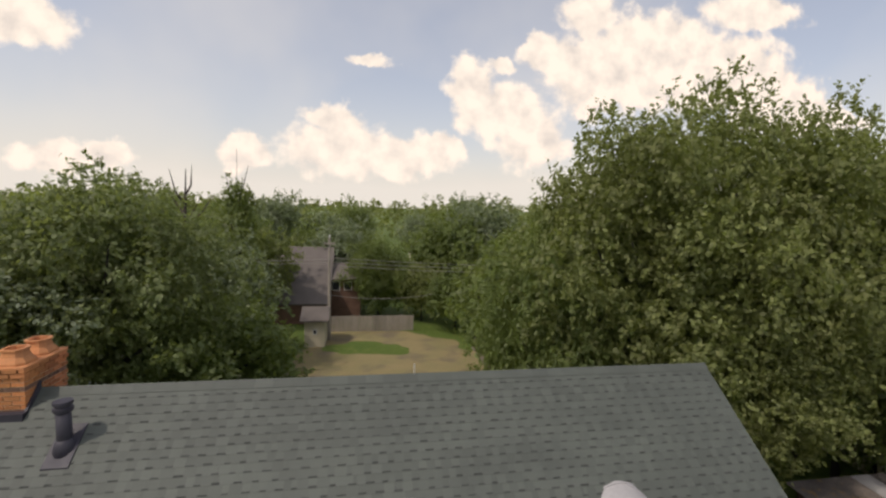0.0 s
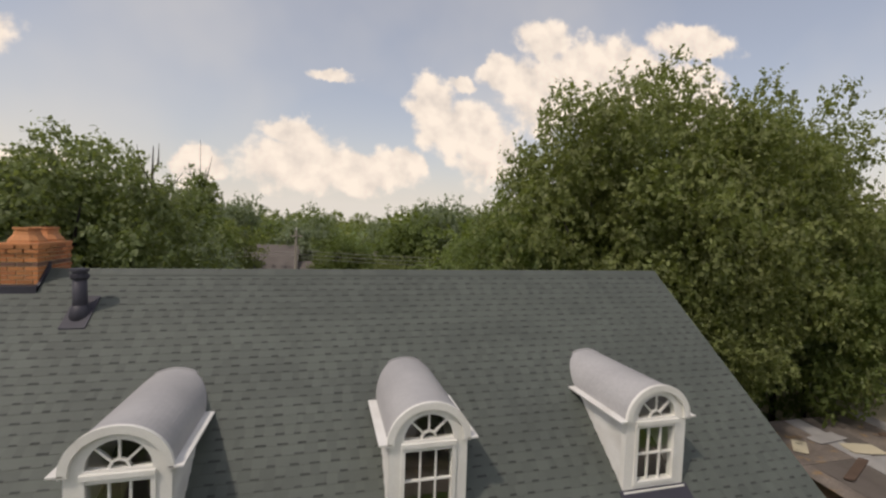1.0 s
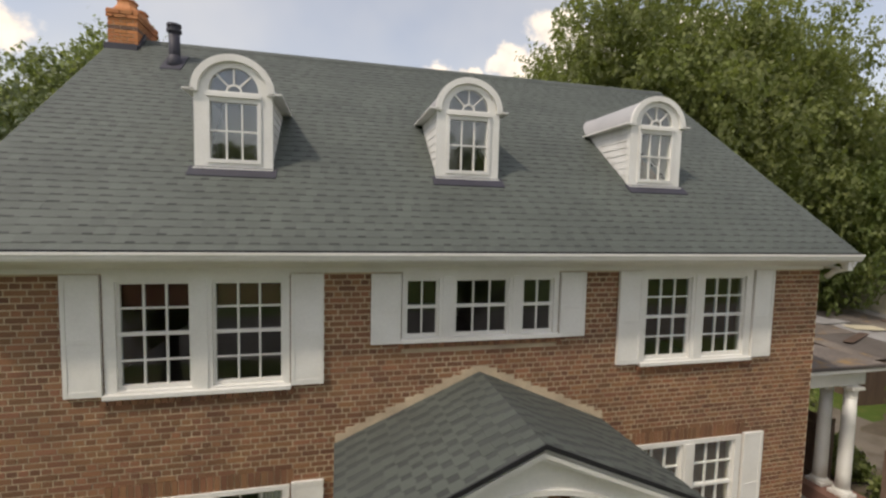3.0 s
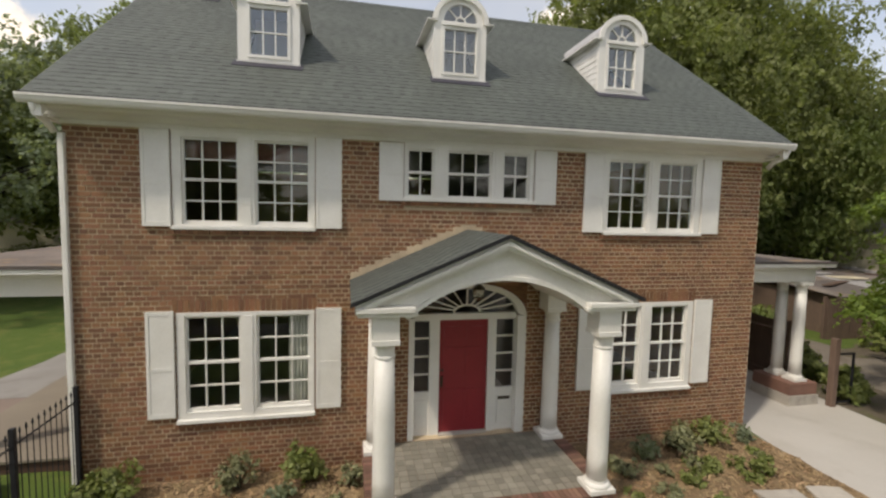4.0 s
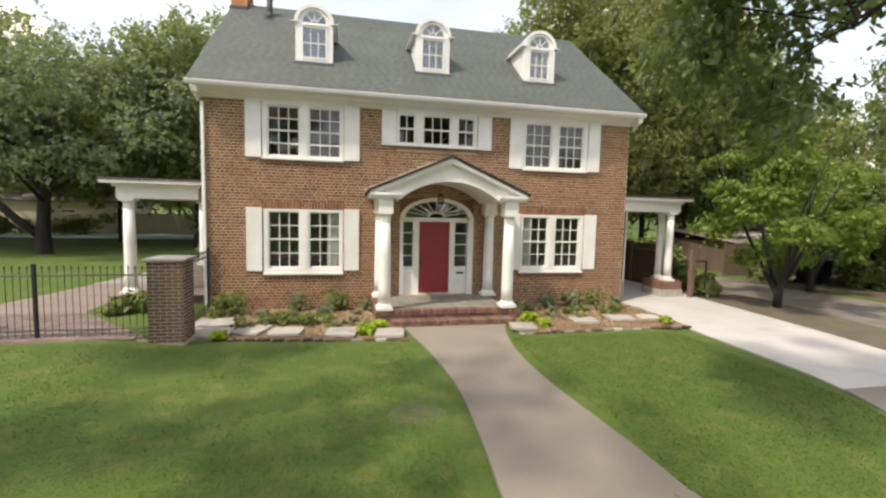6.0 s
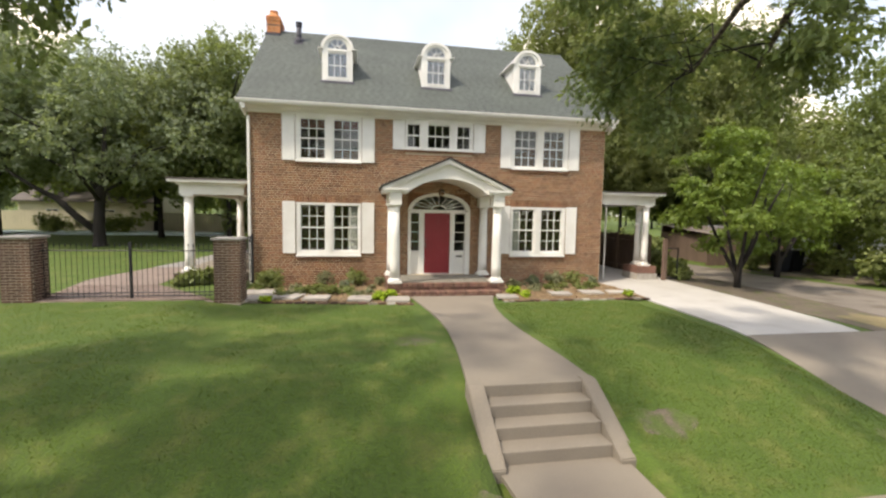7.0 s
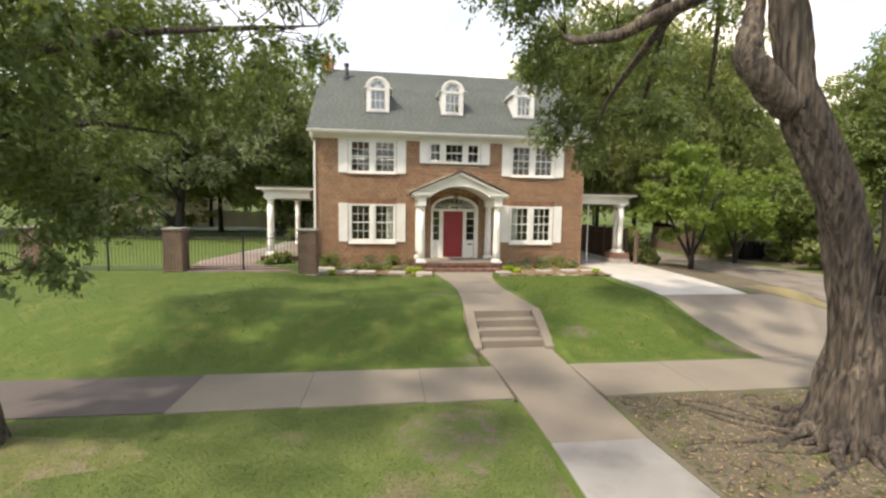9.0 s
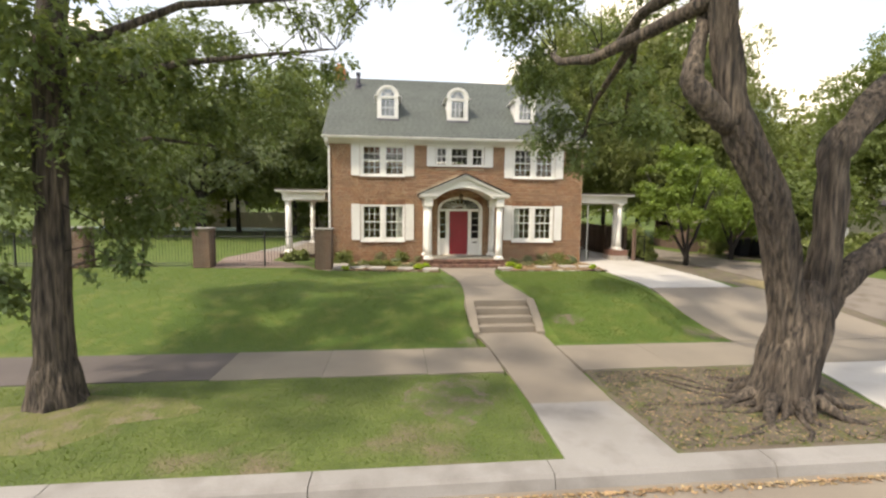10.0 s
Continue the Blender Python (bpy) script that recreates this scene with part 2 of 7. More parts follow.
BARK = material("bark", (0.085, 0.067, 0.052), 0.95, vary=0.7, scale=4.0, fine=24, bump=1.0, depth=0.09, tint=(0.175, 0.140, 0.105), streak=(1, 1, 0.11), mottle=(19.0, 0.40, 0.68, (0.022, 0.018, 0.016)))
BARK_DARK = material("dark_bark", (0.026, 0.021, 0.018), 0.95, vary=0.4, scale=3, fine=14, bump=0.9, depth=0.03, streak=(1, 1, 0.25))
LEAF = material("green_leaf", (0.168, 0.212, 0.064), 0.55, vary=0.2, scale=0.22, fine=3.0, bump=0, tint=(0.185, 0.240, 0.085), island=0.34, thin=0.52)
LEAF_OLIVE = material("olive_leaf", (0.240, 0.275, 0.098), 0.6, vary=0.25, scale=0.25, fine=3.0, bump=0, tint=(0.195, 0.215, 0.082), island=0.34, thin=0.52)
LEAF_PALE = material("pale_olive_leaf", (0.200, 0.245, 0.105), 0.6, vary=0.22, scale=0.25, fine=3.0, bump=0, tint=(0.235, 0.270, 0.130), island=0.32, thin=0.52)
LEAF_STREET = material("street_tree_leaf", (0.130, 0.180, 0.075), 0.55, vary=0.2, scale=0.5, fine=4.0, bump=0, tint=(0.165, 0.212, 0.092), island=0.42, thin=0.46)
LEAF_GREY = material("grey_green_leaf", (0.235, 0.282, 0.180), 0.6, vary=0.2, scale=0.3, fine=3.0, bump=0, tint=(0.275, 0.315, 0.215), island=0.30, thin=0.52)
LEAF_BRIGHT = material("bright_green_leaf", (0.178, 0.262, 0.046), 0.5, vary=0.2, scale=0.5, fine=3.0, bump=0, tint=(0.192, 0.266, 0.050), island=0.4, thin=0.50)
LEAF_LIME = material("lime_leaf", (0.36, 0.50, 0.02), 0.55, vary=0.2, scale=4, fine=10, bump=0, island=0.3, thin=0.35)
LEAF_BUSH = material("bush_leaf", (0.185, 0.225, 0.060), 0.55, vary=0.25, scale=1.5, fine=8, bump=0, tint=(0.215, 0.240, 0.080), island=0.4, thin=0.35)
GRASS_BLADE = material("grass_blade", (0.078, 0.130, 0.015), 0.7, vary=0.2, scale=0.6, fine=5, bump=0, tint=(0.100, 0.145, 0.020), island=0.16, thin=0.42)
WOOD_FENCE = material("weathered_wood", (0.17, 0.115, 0.085), 0.9, vary=0.3, scale=1.5, fine=25, bump=0.4, depth=0.005, streak=(1, 1, 0.15), island=0.25)
GREY_ROOF = material("grey_shingle_roof", (0.15, 0.130, 0.118), 0.95, vary=0.2, scale=0.8, fine=30, bump=0.5, depth=0.02)
STUCCO = material("cream_stucco", (0.62, 0.56, 0.42), 0.9, vary=0.1, scale=0.8, fine=50, bump=0.2, depth=0.004)
FLAT_ROOF = material("tar_roof", (0.15, 0.125, 0.11), 0.95, vary=0.4, scale=0.9, fine=14, bump=0.6, depth=0.02, tint=(0.24, 0.205, 0.18), mottle=(2.2, 0.55, 0.68, (0.30, 0.20, 0.10)))
PAVER = material("paver_brick", (0.215, 0.168, 0.140), 0.9, vary=0.2, scale=1.5, fine=50, bump=0.3, depth=0.004, island=0.25)
PAVER_PIECE = material("paver_brick_single", (0.215, 0.155, 0.128), 0.9, vary=0.25, scale=1.5, fine=50, bump=0.3, depth=0.004, tint=(0.180, 0.140, 0.120), piece=0.22)
TILE = material("porch_tile", (0.255, 0.238, 0.195), 0.75, vary=0.2, scale=3, fine=50, bump=0.25, depth=0.003, island=0.20)
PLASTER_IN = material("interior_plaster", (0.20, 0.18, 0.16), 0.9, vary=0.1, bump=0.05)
SHADE_CLOTH = material("window_shade_cloth", (0.16, 0.055, 0.040), 0.9, vary=0.2, scale=3, fine=60, bump=0.2)
CURTAIN = material("curtain_cloth", (0.62, 0.60, 0.56), 0.9, vary=0.1, scale=3, fine=60, bump=0.2)
POOL = material("pool_coping", (0.55, 0.66, 0.66), 0.6, vary=0.1, scale=1)
BIN_BLACK = material("bin_plastic", (0.012, 0.014, 0.018), 0.5, vary=0.2, bump=0.1)
VEHICLE_WHITE = material("vehicle_paint", (0.62, 0.63, 0.63), 0.3, vary=0.05, bump=0)
TYRE = material("tyre_rubber", (0.02, 0.02, 0.02), 0.8, vary=0.2, bump=0.1)
POLE_WOOD = material("pole_wood", (0.36, 0.32, 0.27), 0.9, vary=0.2, scale=2, fine=20, bump=0.3, streak=(1, 1, 0.1))
CABLE = material("cable", (0.30, 0.28, 0.25), 0.6, vary=0.1, bump=0)
BRASS = material("aged_metal", (0.10, 0.085, 0.065), 0.4, metal=0.9, vary=0.2, bump=0.05)
GLASS = glass_material("window_glass")
GLASS_FROST = glass_material("lantern_glass", (0.85, 0.85, 0.80), 0.25)
DORMER_GLASS = glass_material("coated_window_glass", ior=1.95)

# ---- building helpers ----
ORG = {}


def thing(name, at=(0, 0, 0), label="", category="", group="", kind=""):
    ob = new(name)
    ob.location = at
    ob.empty_display_size = 0.2
    ORG[ob] = Vector(at)
    return tagged(ob, label, category, group, kind)


def mesh_of(bm, mat, org, smooth=False):
    me = bpy.data.meshes.new("mesh")
    bmesh.ops.recalc_face_normals(bm, faces=bm.faces)
    bm.to_mesh(me)
    bm.free()
    me.transform(Matrix.Translation(-org))
    if smooth:
        me.shade_smooth()
    me.materials.append(mat)
    return me


def part(name, bm, mat, parent, label="", smooth=False):
    org = ORG[parent]
    ob = new(name, mesh_of(bm, mat, org, smooth))
    ob.parent = parent
    ORG[ob] = org
    return tagged(ob, label)


def single(name, bm, mat, at=(0, 0, 0), label="", category="", group="", kind="", smooth=False):
    """A thing of one mesh."""
    org = Vector(at)
    ob = new(name, mesh_of(bm, mat, org, smooth))
    ob.location = at
    ORG[ob] = org
    return tagged(ob, label, category, group, kind)


def quads(name, verts, faces, mat, parent=None, label="", category="", kind="", at=(0, 0, 0)):
    """An object from arrays of corners and faces (for many small pieces)."""
    me = bpy.data.meshes.new("mesh")
    v = np.asarray(verts, dtype=np.float32)
    f = np.asarray(faces, dtype=np.int32)
    k = f.shape[1]
    org = ORG[parent] if parent else Vector(at)
    v = v - np.array(org, dtype=np.float32)
    me.vertices.add(len(v))
    me.vertices.foreach_set("co", v.ravel())
    me.loops.add(f.size)
    me.loops.foreach_set("vertex_index", f.ravel())
    me.polygons.add(len(f))
    me.polygons.foreach_set("loop_start", np.arange(0, f.size, k, dtype=np.int32))
    me.polygons.foreach_set("loop_total", np.full(len(f), k, dtype=np.int32))
    me.update(calc_edges=True)
    me.shade_flat()
    me.materials.append(mat)
    ob = new(name, me)
    if parent:
        ob.parent = parent
    else:
        ob.location = at
    ORG[ob] = org
    return tagged(ob, label, category, "", kind)


def box(bm, x0, x1, y0, y1, z0, z1, bevel=0.0):
    v = [bm.verts.new(p) for p in ((x0, y0, z0), (x1, y0, z0), (x1, y1, z0), (x0, y1, z0), (x0, y0, z1), (x1, y0, z1), (x1, y1, z1), (x0, y1, z1))]
    fs = [bm.faces.new([v[i] for i in f]) for f in ((0, 3, 2, 1), (4, 5, 6, 7), (0, 1, 5, 4), (1, 2, 6, 5), (2, 3, 7, 6), (3, 0, 4, 7))]
    if bevel:
        bmesh.ops.bevel(bm, geom=list({e for f in fs for e in f.edges}), offset=bevel, segments=2, affect="EDGES", profile=0.5)
    return bm


def boxes(*rows, bevel=0.0):
    bm = bmesh.new()
    for r in rows:
        box(bm, *r, bevel=bevel)
    return bm


def prism(bm, pts, axis, a, b):
    """A closed outline (2D) drawn out along an axis from a to b."""
    def at(p, d):
        return {"y": (p[0], d, p[1]), "x": (d, p[0], p[1]), "z": (p[0], p[1], d)}[axis]
    lo, hi = [bm.verts.new(at(p, a)) for p in pts], [bm.verts.new(at(p, b)) for p in pts]
    bm.faces.new(lo)
    bm.faces.new(hi)
    for i in range(len(pts)):
        j = (i + 1) % len(pts)
        bm.faces.new((lo[i], lo[j], hi[j], hi[i]))
    return bm


def band(bm, outer, inner, axis, a, b):
    """A strip between two open lines of as many points, drawn out along an axis."""
    return prism(bm, list(outer) + list(reversed(inner)), axis, a, b)


def lathe(bm, rings, cx, cy, n=24):
    """A turned form from rings of (radius, z)."""
    loops = [[bm.verts.new((cx + r * math.cos(2 * math.pi * k / n), cy + r * math.sin(2 * math.pi * k / n), z)) for k in range(n)] for r, z in rings]
    for a, b in zip(loops, loops[1:]):
        for k in range(n):
            bm.faces.new((a[k], a[(k + 1) % n], b[(k + 1) % n], b[k]))
    bm.faces.new(loops[0])
    bm.faces.new(loops[-1])
    return bm


def tube(bm, pts, radii, n=8, wobble=0.0, rng=None):
    """A tapered limb along a line of points."""
    pts = [Vector(p) for p in pts]
    loops = []
    for i, p in enumerate(pts):
        d = (pts[min(i + 1, len(pts) - 1)] - pts[max(i - 1, 0)]).normalized()
        s = d.cross(Vector((0.31, 0.95, 0.05))).normalized()
        t = d.cross(s)
        loops.append([bm.verts.new(p + (s * math.cos(2 * math.pi * k / n) + t * math.sin(2 * math.pi * k / n)) * radii[i] * (1 + (rng.uniform(-wobble, wobble) if rng else 0))) for k in range(n)])
    for a, b in zip(loops, loops[1:]):
        for k in range(n):
            bm.faces.new((a[k], a[(k + 1) % n], b[(k + 1) % n], b[k]))
    bm.faces.new(loops[0])
    bm.faces.new(loops[-1])
    return bm


def arc(cx, cz, rx, rz, a0, a1, n):
    return [(cx + rx * math.cos(math.radians(a0 + (a1 - a0) * i / n)), cz + rz * math.sin(math.radians(a0 + (a1 - a0) * i / n))) for i in range(n + 1)]


def smooth_step(v):
    v = min(max(v, 0.0), 1.0)
    return v * v * (3 - 2 * v)


def ground_z(x, y):
    """Height of the ground: level by the house, a bank down to the street walk, cut for the steps, the street lower."""
    side = smooth_step((x - 4.6) / 0.9)
    base = 0.06 + 0.17 * smooth_step((-5.2 - x) / 1.6) - 0.05 * side
    z = base + (-0.585 - base) * smooth_step((-7.7 + 1.7 * side - y) / (3.4 + 1.8 * side))
    if -1.10 < x < 0.78 and -12.7 < y < -8.7:
        z = min(z, 0.0, max(-0.66, -0.10 + (y + 8.9) * 0.60))
    if y < -15.75:
        z = -0.85
    return z


# ---- ground ----
def ground_sheet():
    near = list(np.arange(-40, 40.01, 0.5))
    far = [60, 100, 180, 350, 700, 1500, 3000]
    xs = sorted([-f for f in reversed(far)] + near + far + [-1.105, -1.095, -0.75, 0.25, 0.775, 0.785, 4.75, 5.25])
    ys = [-f for f in reversed(far)] + list(np.arange(-40, -16, 1.0)) + [-15.77, -15.73] + list(np.arange(-15.6, -2, 0.2)) + list(np.arange(-2, 40.01, 1.0)) + far
    verts = [(x, y, ground_z(x, y)) for y in ys for x in xs]
    w = len(xs)
    faces = [(j * w + i, j * w + i + 1, (j + 1) * w + i + 1, (j + 1) * w + i) for j in range(len(ys) - 1) for i in range(w - 1)]
    ob = quads("ground", verts, faces, LAWN, label="mown green lawn with sun dapples in its colour", category="ground", kind="structure")
    ob.data.shade_smooth()
    return ob


ground = ground_sheet()


def sheet(name, left, right, mat, lift, thick=0.06, label="", category="pavement", kind="structure", follow=True, steps=24, zs=None):
    """A paved strip between two edges given as (x, y) lines, following the ground."""
    def along(line, s):
        k = s * (len(line) - 1)
        i = min(int(k), len(line) - 2)
        f = k - i
        return [line[i][c] + (line[i + 1][c] - line[i][c]) * f for c in range(2)]
    bm = bmesh.new()
    rows = []
    for j in range(steps + 1):
        a, b = along(left, j / steps), along(right, j / steps)
        row = []
        for k in range(5):
            x, y = a[0] + (b[0] - a[0]) * k / 4, a[1] + (b[1] - a[1]) * k / 4
            z = (zs(x, y) if zs else ground_z(x, y)) + lift
            row.append((bm.verts.new((x, y, z)), bm.verts.new((x, y, z - thick))))
        rows.append(row)
    for p, q in zip(rows, rows[1:]):
        for k in range(4):
            bm.faces.new((p[k][0], p[k + 1][0], q[k + 1][0], q[k][0]))
        for k in (0, 4):
            bm.faces.new((p[k][0], q[k][0], q[k][1], p[k][1]))
    for r in (rows[0], rows[-1]):
        for k in range(4):
            bm.faces.new((r[k][0], r[k + 1][0], r[k + 1][1], r[k][1]))
    return single(name, bm, mat, label=label, category=category, kind=kind)


# front walk, widening towards the porch
sheet("front_walk", [(-1.24, -2.1), (-1.12, -3.0), (-0.98, -4.0), (-0.87, -5.0), (-0.84, -6.0), (-0.90, -7.0), (-1.0, -8.0), (-1.12, -9.0)],
      [(1.34, -2.1), (1.02, -3.0), (0.80, -4.0), (0.70, -5.0), (0.68, -6.0), (0.74, -7.0), (0.80, -8.0), (0.80, -9.0)], CONCRETE, 0.035,
      label="tan concrete front walk curving through the lawn", zs=lambda x, y: 0.055)
# steps down the bank, with sloping cheek walls
def garden_steps():
    st = thing("garden_steps", (-0.16, -9.0, -0.58), "tan concrete steps with sloping cheek walls in the lawn bank", "steps")
    zs = [0.095 - 0.168 * k for k in range(5)]
    for k in range(4):
        y = -9.0 - 0.285 * k
        part("step", boxes((-0.90, 0.58, y - 0.32, y + 0.02, zs[k + 1] - 0.2, zs[k + 1], ), bevel=0.012) if k < 3 else boxes((-0.90, 0.58, y - 0.30, y + 0.02, -0.8, zs[4]), bevel=0.012), CONCRETE, st)
    part("landing", boxes((-0.90, 0.58, -9.03, -8.7, -0.3, 0.095), bevel=0.012), CONCRETE, st)
    for x0, x1 in ((-1.13, -0.90), (0.58, 0.81)):
        bm = bmesh.new()
        prism(bm, [(-8.85, 0.112), (-9.02, 0.112), (-9.98, -0.46), (-10.10, -0.50), (-10.10, -0.75), (-8.85, -0.75)], "x", x0, x1)
        bmesh.ops.bevel(bm, geom=list(bm.edges), offset=0.015, segments=2, affect="EDGES")
        part("cheek_wall", bm, CONCRETE, st)
    return st


garden_steps()
flat = lambda x, y: -0.585
sheet("lower_walk", [(-0.98, -9.95), (-0.88, -11.1), (-0.84, -12.6), (-0.82, -14.1)], [(0.72, -9.95), (0.68, -11.1), (0.62, -12.6), (0.58, -14.1)], CONCRETE, 0.022,
      label="weathered concrete path crossing the verge", zs=flat)
sheet("kerb_ramp", [(-0.82, -14.1), (-0.86, -15.72)], [(0.58, -14.1), (0.66, -15.72)], KERB, 0.024, label="newer pale concrete slab by the kerb", zs=flat, steps=4)
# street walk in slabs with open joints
for x0, x1, m, what in [(-40.0, -20.008, CONCRETE, "tan concrete pavement slab"), (-20.0, -11.488, CONCRETE, "tan concrete pavement slab"), (-11.48, -6.408, CONCRETE_DARK, "darker grey-brown concrete pavement slab"),
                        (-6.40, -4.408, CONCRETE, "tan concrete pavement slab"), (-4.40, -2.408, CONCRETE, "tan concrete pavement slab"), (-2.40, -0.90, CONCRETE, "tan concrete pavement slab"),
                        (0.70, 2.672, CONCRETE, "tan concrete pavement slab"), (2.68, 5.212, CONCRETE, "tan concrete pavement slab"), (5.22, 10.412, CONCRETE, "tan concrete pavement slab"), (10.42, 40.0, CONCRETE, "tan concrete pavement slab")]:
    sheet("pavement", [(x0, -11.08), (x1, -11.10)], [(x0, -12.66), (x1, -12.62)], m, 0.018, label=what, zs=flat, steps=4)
# kerb and road
for k in range(-14, 15):
    x0 = k * 2.9 - 1.1
    bm = bmesh.new()
    prism(bm, [(-15.72, -0.56), (-15.98, -0.575), (-16.02, -0.62), (-16.06, -0.76), (-16.06, -1.0), (-15.72, -1.0)], "x", x0, x0 + 2.888)
    single("kerb", bm, KERB, (x0, -15.9, -0.6), "pale concrete kerb stone along the verge", "kerb", "kerb stones", "structure")
sheet("gutter_pan", [(-45, -16.03), (45, -16.03)], [(-45, -16.62), (45, -16.62)], CONCRETE, 0.0, label="concrete gutter strip below the kerb", zs=lambda x, y: -0.745, steps=30)
sheet("road", [(-300, -16.60), (300, -16.60)], [(-300, -26.0), (300, -26.0)], ASPHALT, 0.0, label="grey asphalt street", category="road", zs=lambda x, y: -0.752, steps=8)
# driveway: pale new slab by the house, older concrete to the street
bank = lambda x, y: 0.01 + (-0.585 - 0.01) * smooth_step((-6.0 - y) / 5.2)
sheet("driveway_upper", [(6.25, 8.0), (6.20, 1.0), (5.95, -0.6), (5.80, -3.0), (5.55, -6.8)], [(9.3, 8.0), (9.3, 1.0), (9.2, -1.0), (8.95, -4.0), (8.55, -6.8)], CONCRETE_NEW, 0.03, thick=0.3, label="pale new concrete driveway slab beside the house", category="driveway", zs=bank)
sheet("driveway_lower", [(5.55, -6.82), (5.25, -9.0), (5.2, -11.08)], [(9.3, -6.82), (10.2, -9.0), (10.4, -11.08)], CONCRETE, 0.028, thick=0.3, label="older tan concrete driveway", category="driveway", zs=bank)
sheet("driveway_apron", [(5.6, -12.64), (4.6, -15.74)], [(10.2, -12.64), (11.4, -15.74)], CONCRETE_NEW, 0.02, thick=0.3, label="pale concrete driveway apron", category="driveway", zs=flat)
# neighbour's lane, and the bare strip between it and the driveway
sheet("lane_verge", [(9.28, 22.0), (9.28, 8.0), (9.28, 1.0), (9.18, -1.0), (8.93, -4.0), (9.0, -6.8), (10.1, -10.9)], [(11.8, 22.0), (11.7, 8.0), (11.6, 1.0), (11.5, -1.0), (11.3, -4.0), (10.8, -6.8), (11.0, -10.9)], DIRT, 0.012, thick=0.2, label="bare brown soil strewn with dry leaves", category="ground", zs=bank, steps=30)
sheet("lane", [(10.9, -11.05), (10.6, -7.0), (11.2, -3.0), (11.6, 3.0), (11.7, 30.0)], [(16.5, -11.05), (16.0, -7.0), (15.6, -2.5), (14.6, 4.0), (14.4, 30.0)], LANE_DUST, 0.02, thick=0.3, label="dusty tan neighbouring lane", category="driveway",
      zs=bank)


def patch(name, cx, cy, rx, ry, mat, seed, lift=0.012, label="", kind="structure", category="ground", n=40, zs=ground_z):
    """A patch of other ground with an uneven rim."""
    rng = random.Random(seed)
    bm = bmesh.new()
    ph = [rng.uniform(0, 6.28) for _ in range(5)]
    rings = []
    mid = bm.verts.new((cx, cy, zs(cx, cy) + lift))
    for k in range(1, 6):
        ring = []
        for i in range(n):
            a = 2 * math.pi * i / n
            w = 1 + 0.16 * math.sin(2 * a + ph[0]) + 0.11 * math.sin(3 * a + ph[1]) + 0.09 * math.sin(5 * a + ph[2]) + 0.06 * math.sin(9 * a + ph[3])
            x, y = cx + rx * w * k / 5 * math.cos(a), cy + ry * w * k / 5 * math.sin(a)
            ring.append(bm.verts.new((x, y, zs(x, y) + (lift if k < 5 else -0.004))))
        rings.append(ring)
    for i in range(n):
        bm.faces.new((mid, rings[0][i], rings[0][(i + 1) % n]))
    for a, b in zip(rings, rings[1:]):
        for i in range(n):
            bm.faces.new((a[i], a[(i + 1) % n], b[(i + 1) % n], b[i]))
    return single(name, bm, mat, label=label, category=category, kind=kind, smooth=True)


sheet("verge", [(-40, -12.68), (-40, -15.70)], [(-0.95, -12.68), (-0.95, -15.70)], VERGE, 0.004, label="worn patchy grass strip along the kerb", category="grass verge", zs=flat)
sheet("bare_soil", [(0.70, -12.68), (0.62, -14.1), (0.70, -15.7)], [(5.5, -12.68), (5.0, -14.1), (4.6, -15.7)], DIRT, 0.006, label="bare trodden soil round the tree roots", category="ground", zs=flat)
patch("worn_grass", -8.4, -14.1, 2.3, 0.95, VERGE_DRY, 2, label="bare soil at the foot of the tree")
patch("worn_grass", -1.6, -6.6, 0.34, 0.42, WORN, 3, label="worn bare spot in the lawn")
patch("worn_grass", 1.55, -9.6, 0.40, 0.34, WORN, 4, label="worn bare spot in the lawn bank")
patch("worn_grass", -1.25, -10.75, 0.30, 0.30, WORN, 5, label="worn bare spot beside the path")
patch("worn_grass", -2.1, -13.7, 1.0, 0.85, WORN, 6, label="thin worn grass on the verge")
patch("worn_grass", 4.9, -10.5, 0.55, 0.5, WORN, 7, label="worn bare lawn corner by the driveway")
patch("dry_verge", 10.1, -6.6, 0.6, 1.8, DRY_GRASS, 8, label="strip of dry brown grass between driveway and lane", lift=0.02, zs=bank)
# two dark patches over the lawn stand in for shade by the lane shrubs
patch("lane_soil", 17.6, 4.0, 3.6, 1.3, DIRT, 14, label="dark soil-coloured patch for shade before the lane fence", lift=0.035)
patch("lane_soil", 20.5, 1.6, 5.2, 3.6, DIRT, 9, label="dark soil-coloured patch for shade under the lane shrubs", lift=0.03)
patch("back_yard", 2.0, 33.0, 9.5, 7.5, DRY_GRASS, 10, label="dry straw-coloured back yard grass", lift=0.03)
patch("back_yard_green", -0.5, 35.5, 4.0, 2.2, LAWN, 11, label="greener patch in the dry yard", lift=0.05)
patch("back_yard_soil", 6.0, 27.5, 3.6, 1.4, DIRT, 12, label="bare brown soil behind the house", lift=0.06)

# ---- the house ----
CX = -0.07
HX0, HX1, WALL_TOP, DEPTH = -6.07, 5.93, 5.51, 9.1
house = thing("house", (CX, 4.4, 0.0), "two-storey orange-brown brick house with a green-grey shingle roof", "house")
EAVE_Y, EAVE_Z, RIDGE_Y, RIDGE_Z = -0.47, 5.80, 4.43, 9.60
RX0, RX1 = -6.29, 6.10
PITCH = (RIDGE_Z - EAVE_Z) / (RIDGE_Y - EAVE_Y)


def roof_z(y):
    return EAVE_Z + PITCH * (y - EAVE_Y)


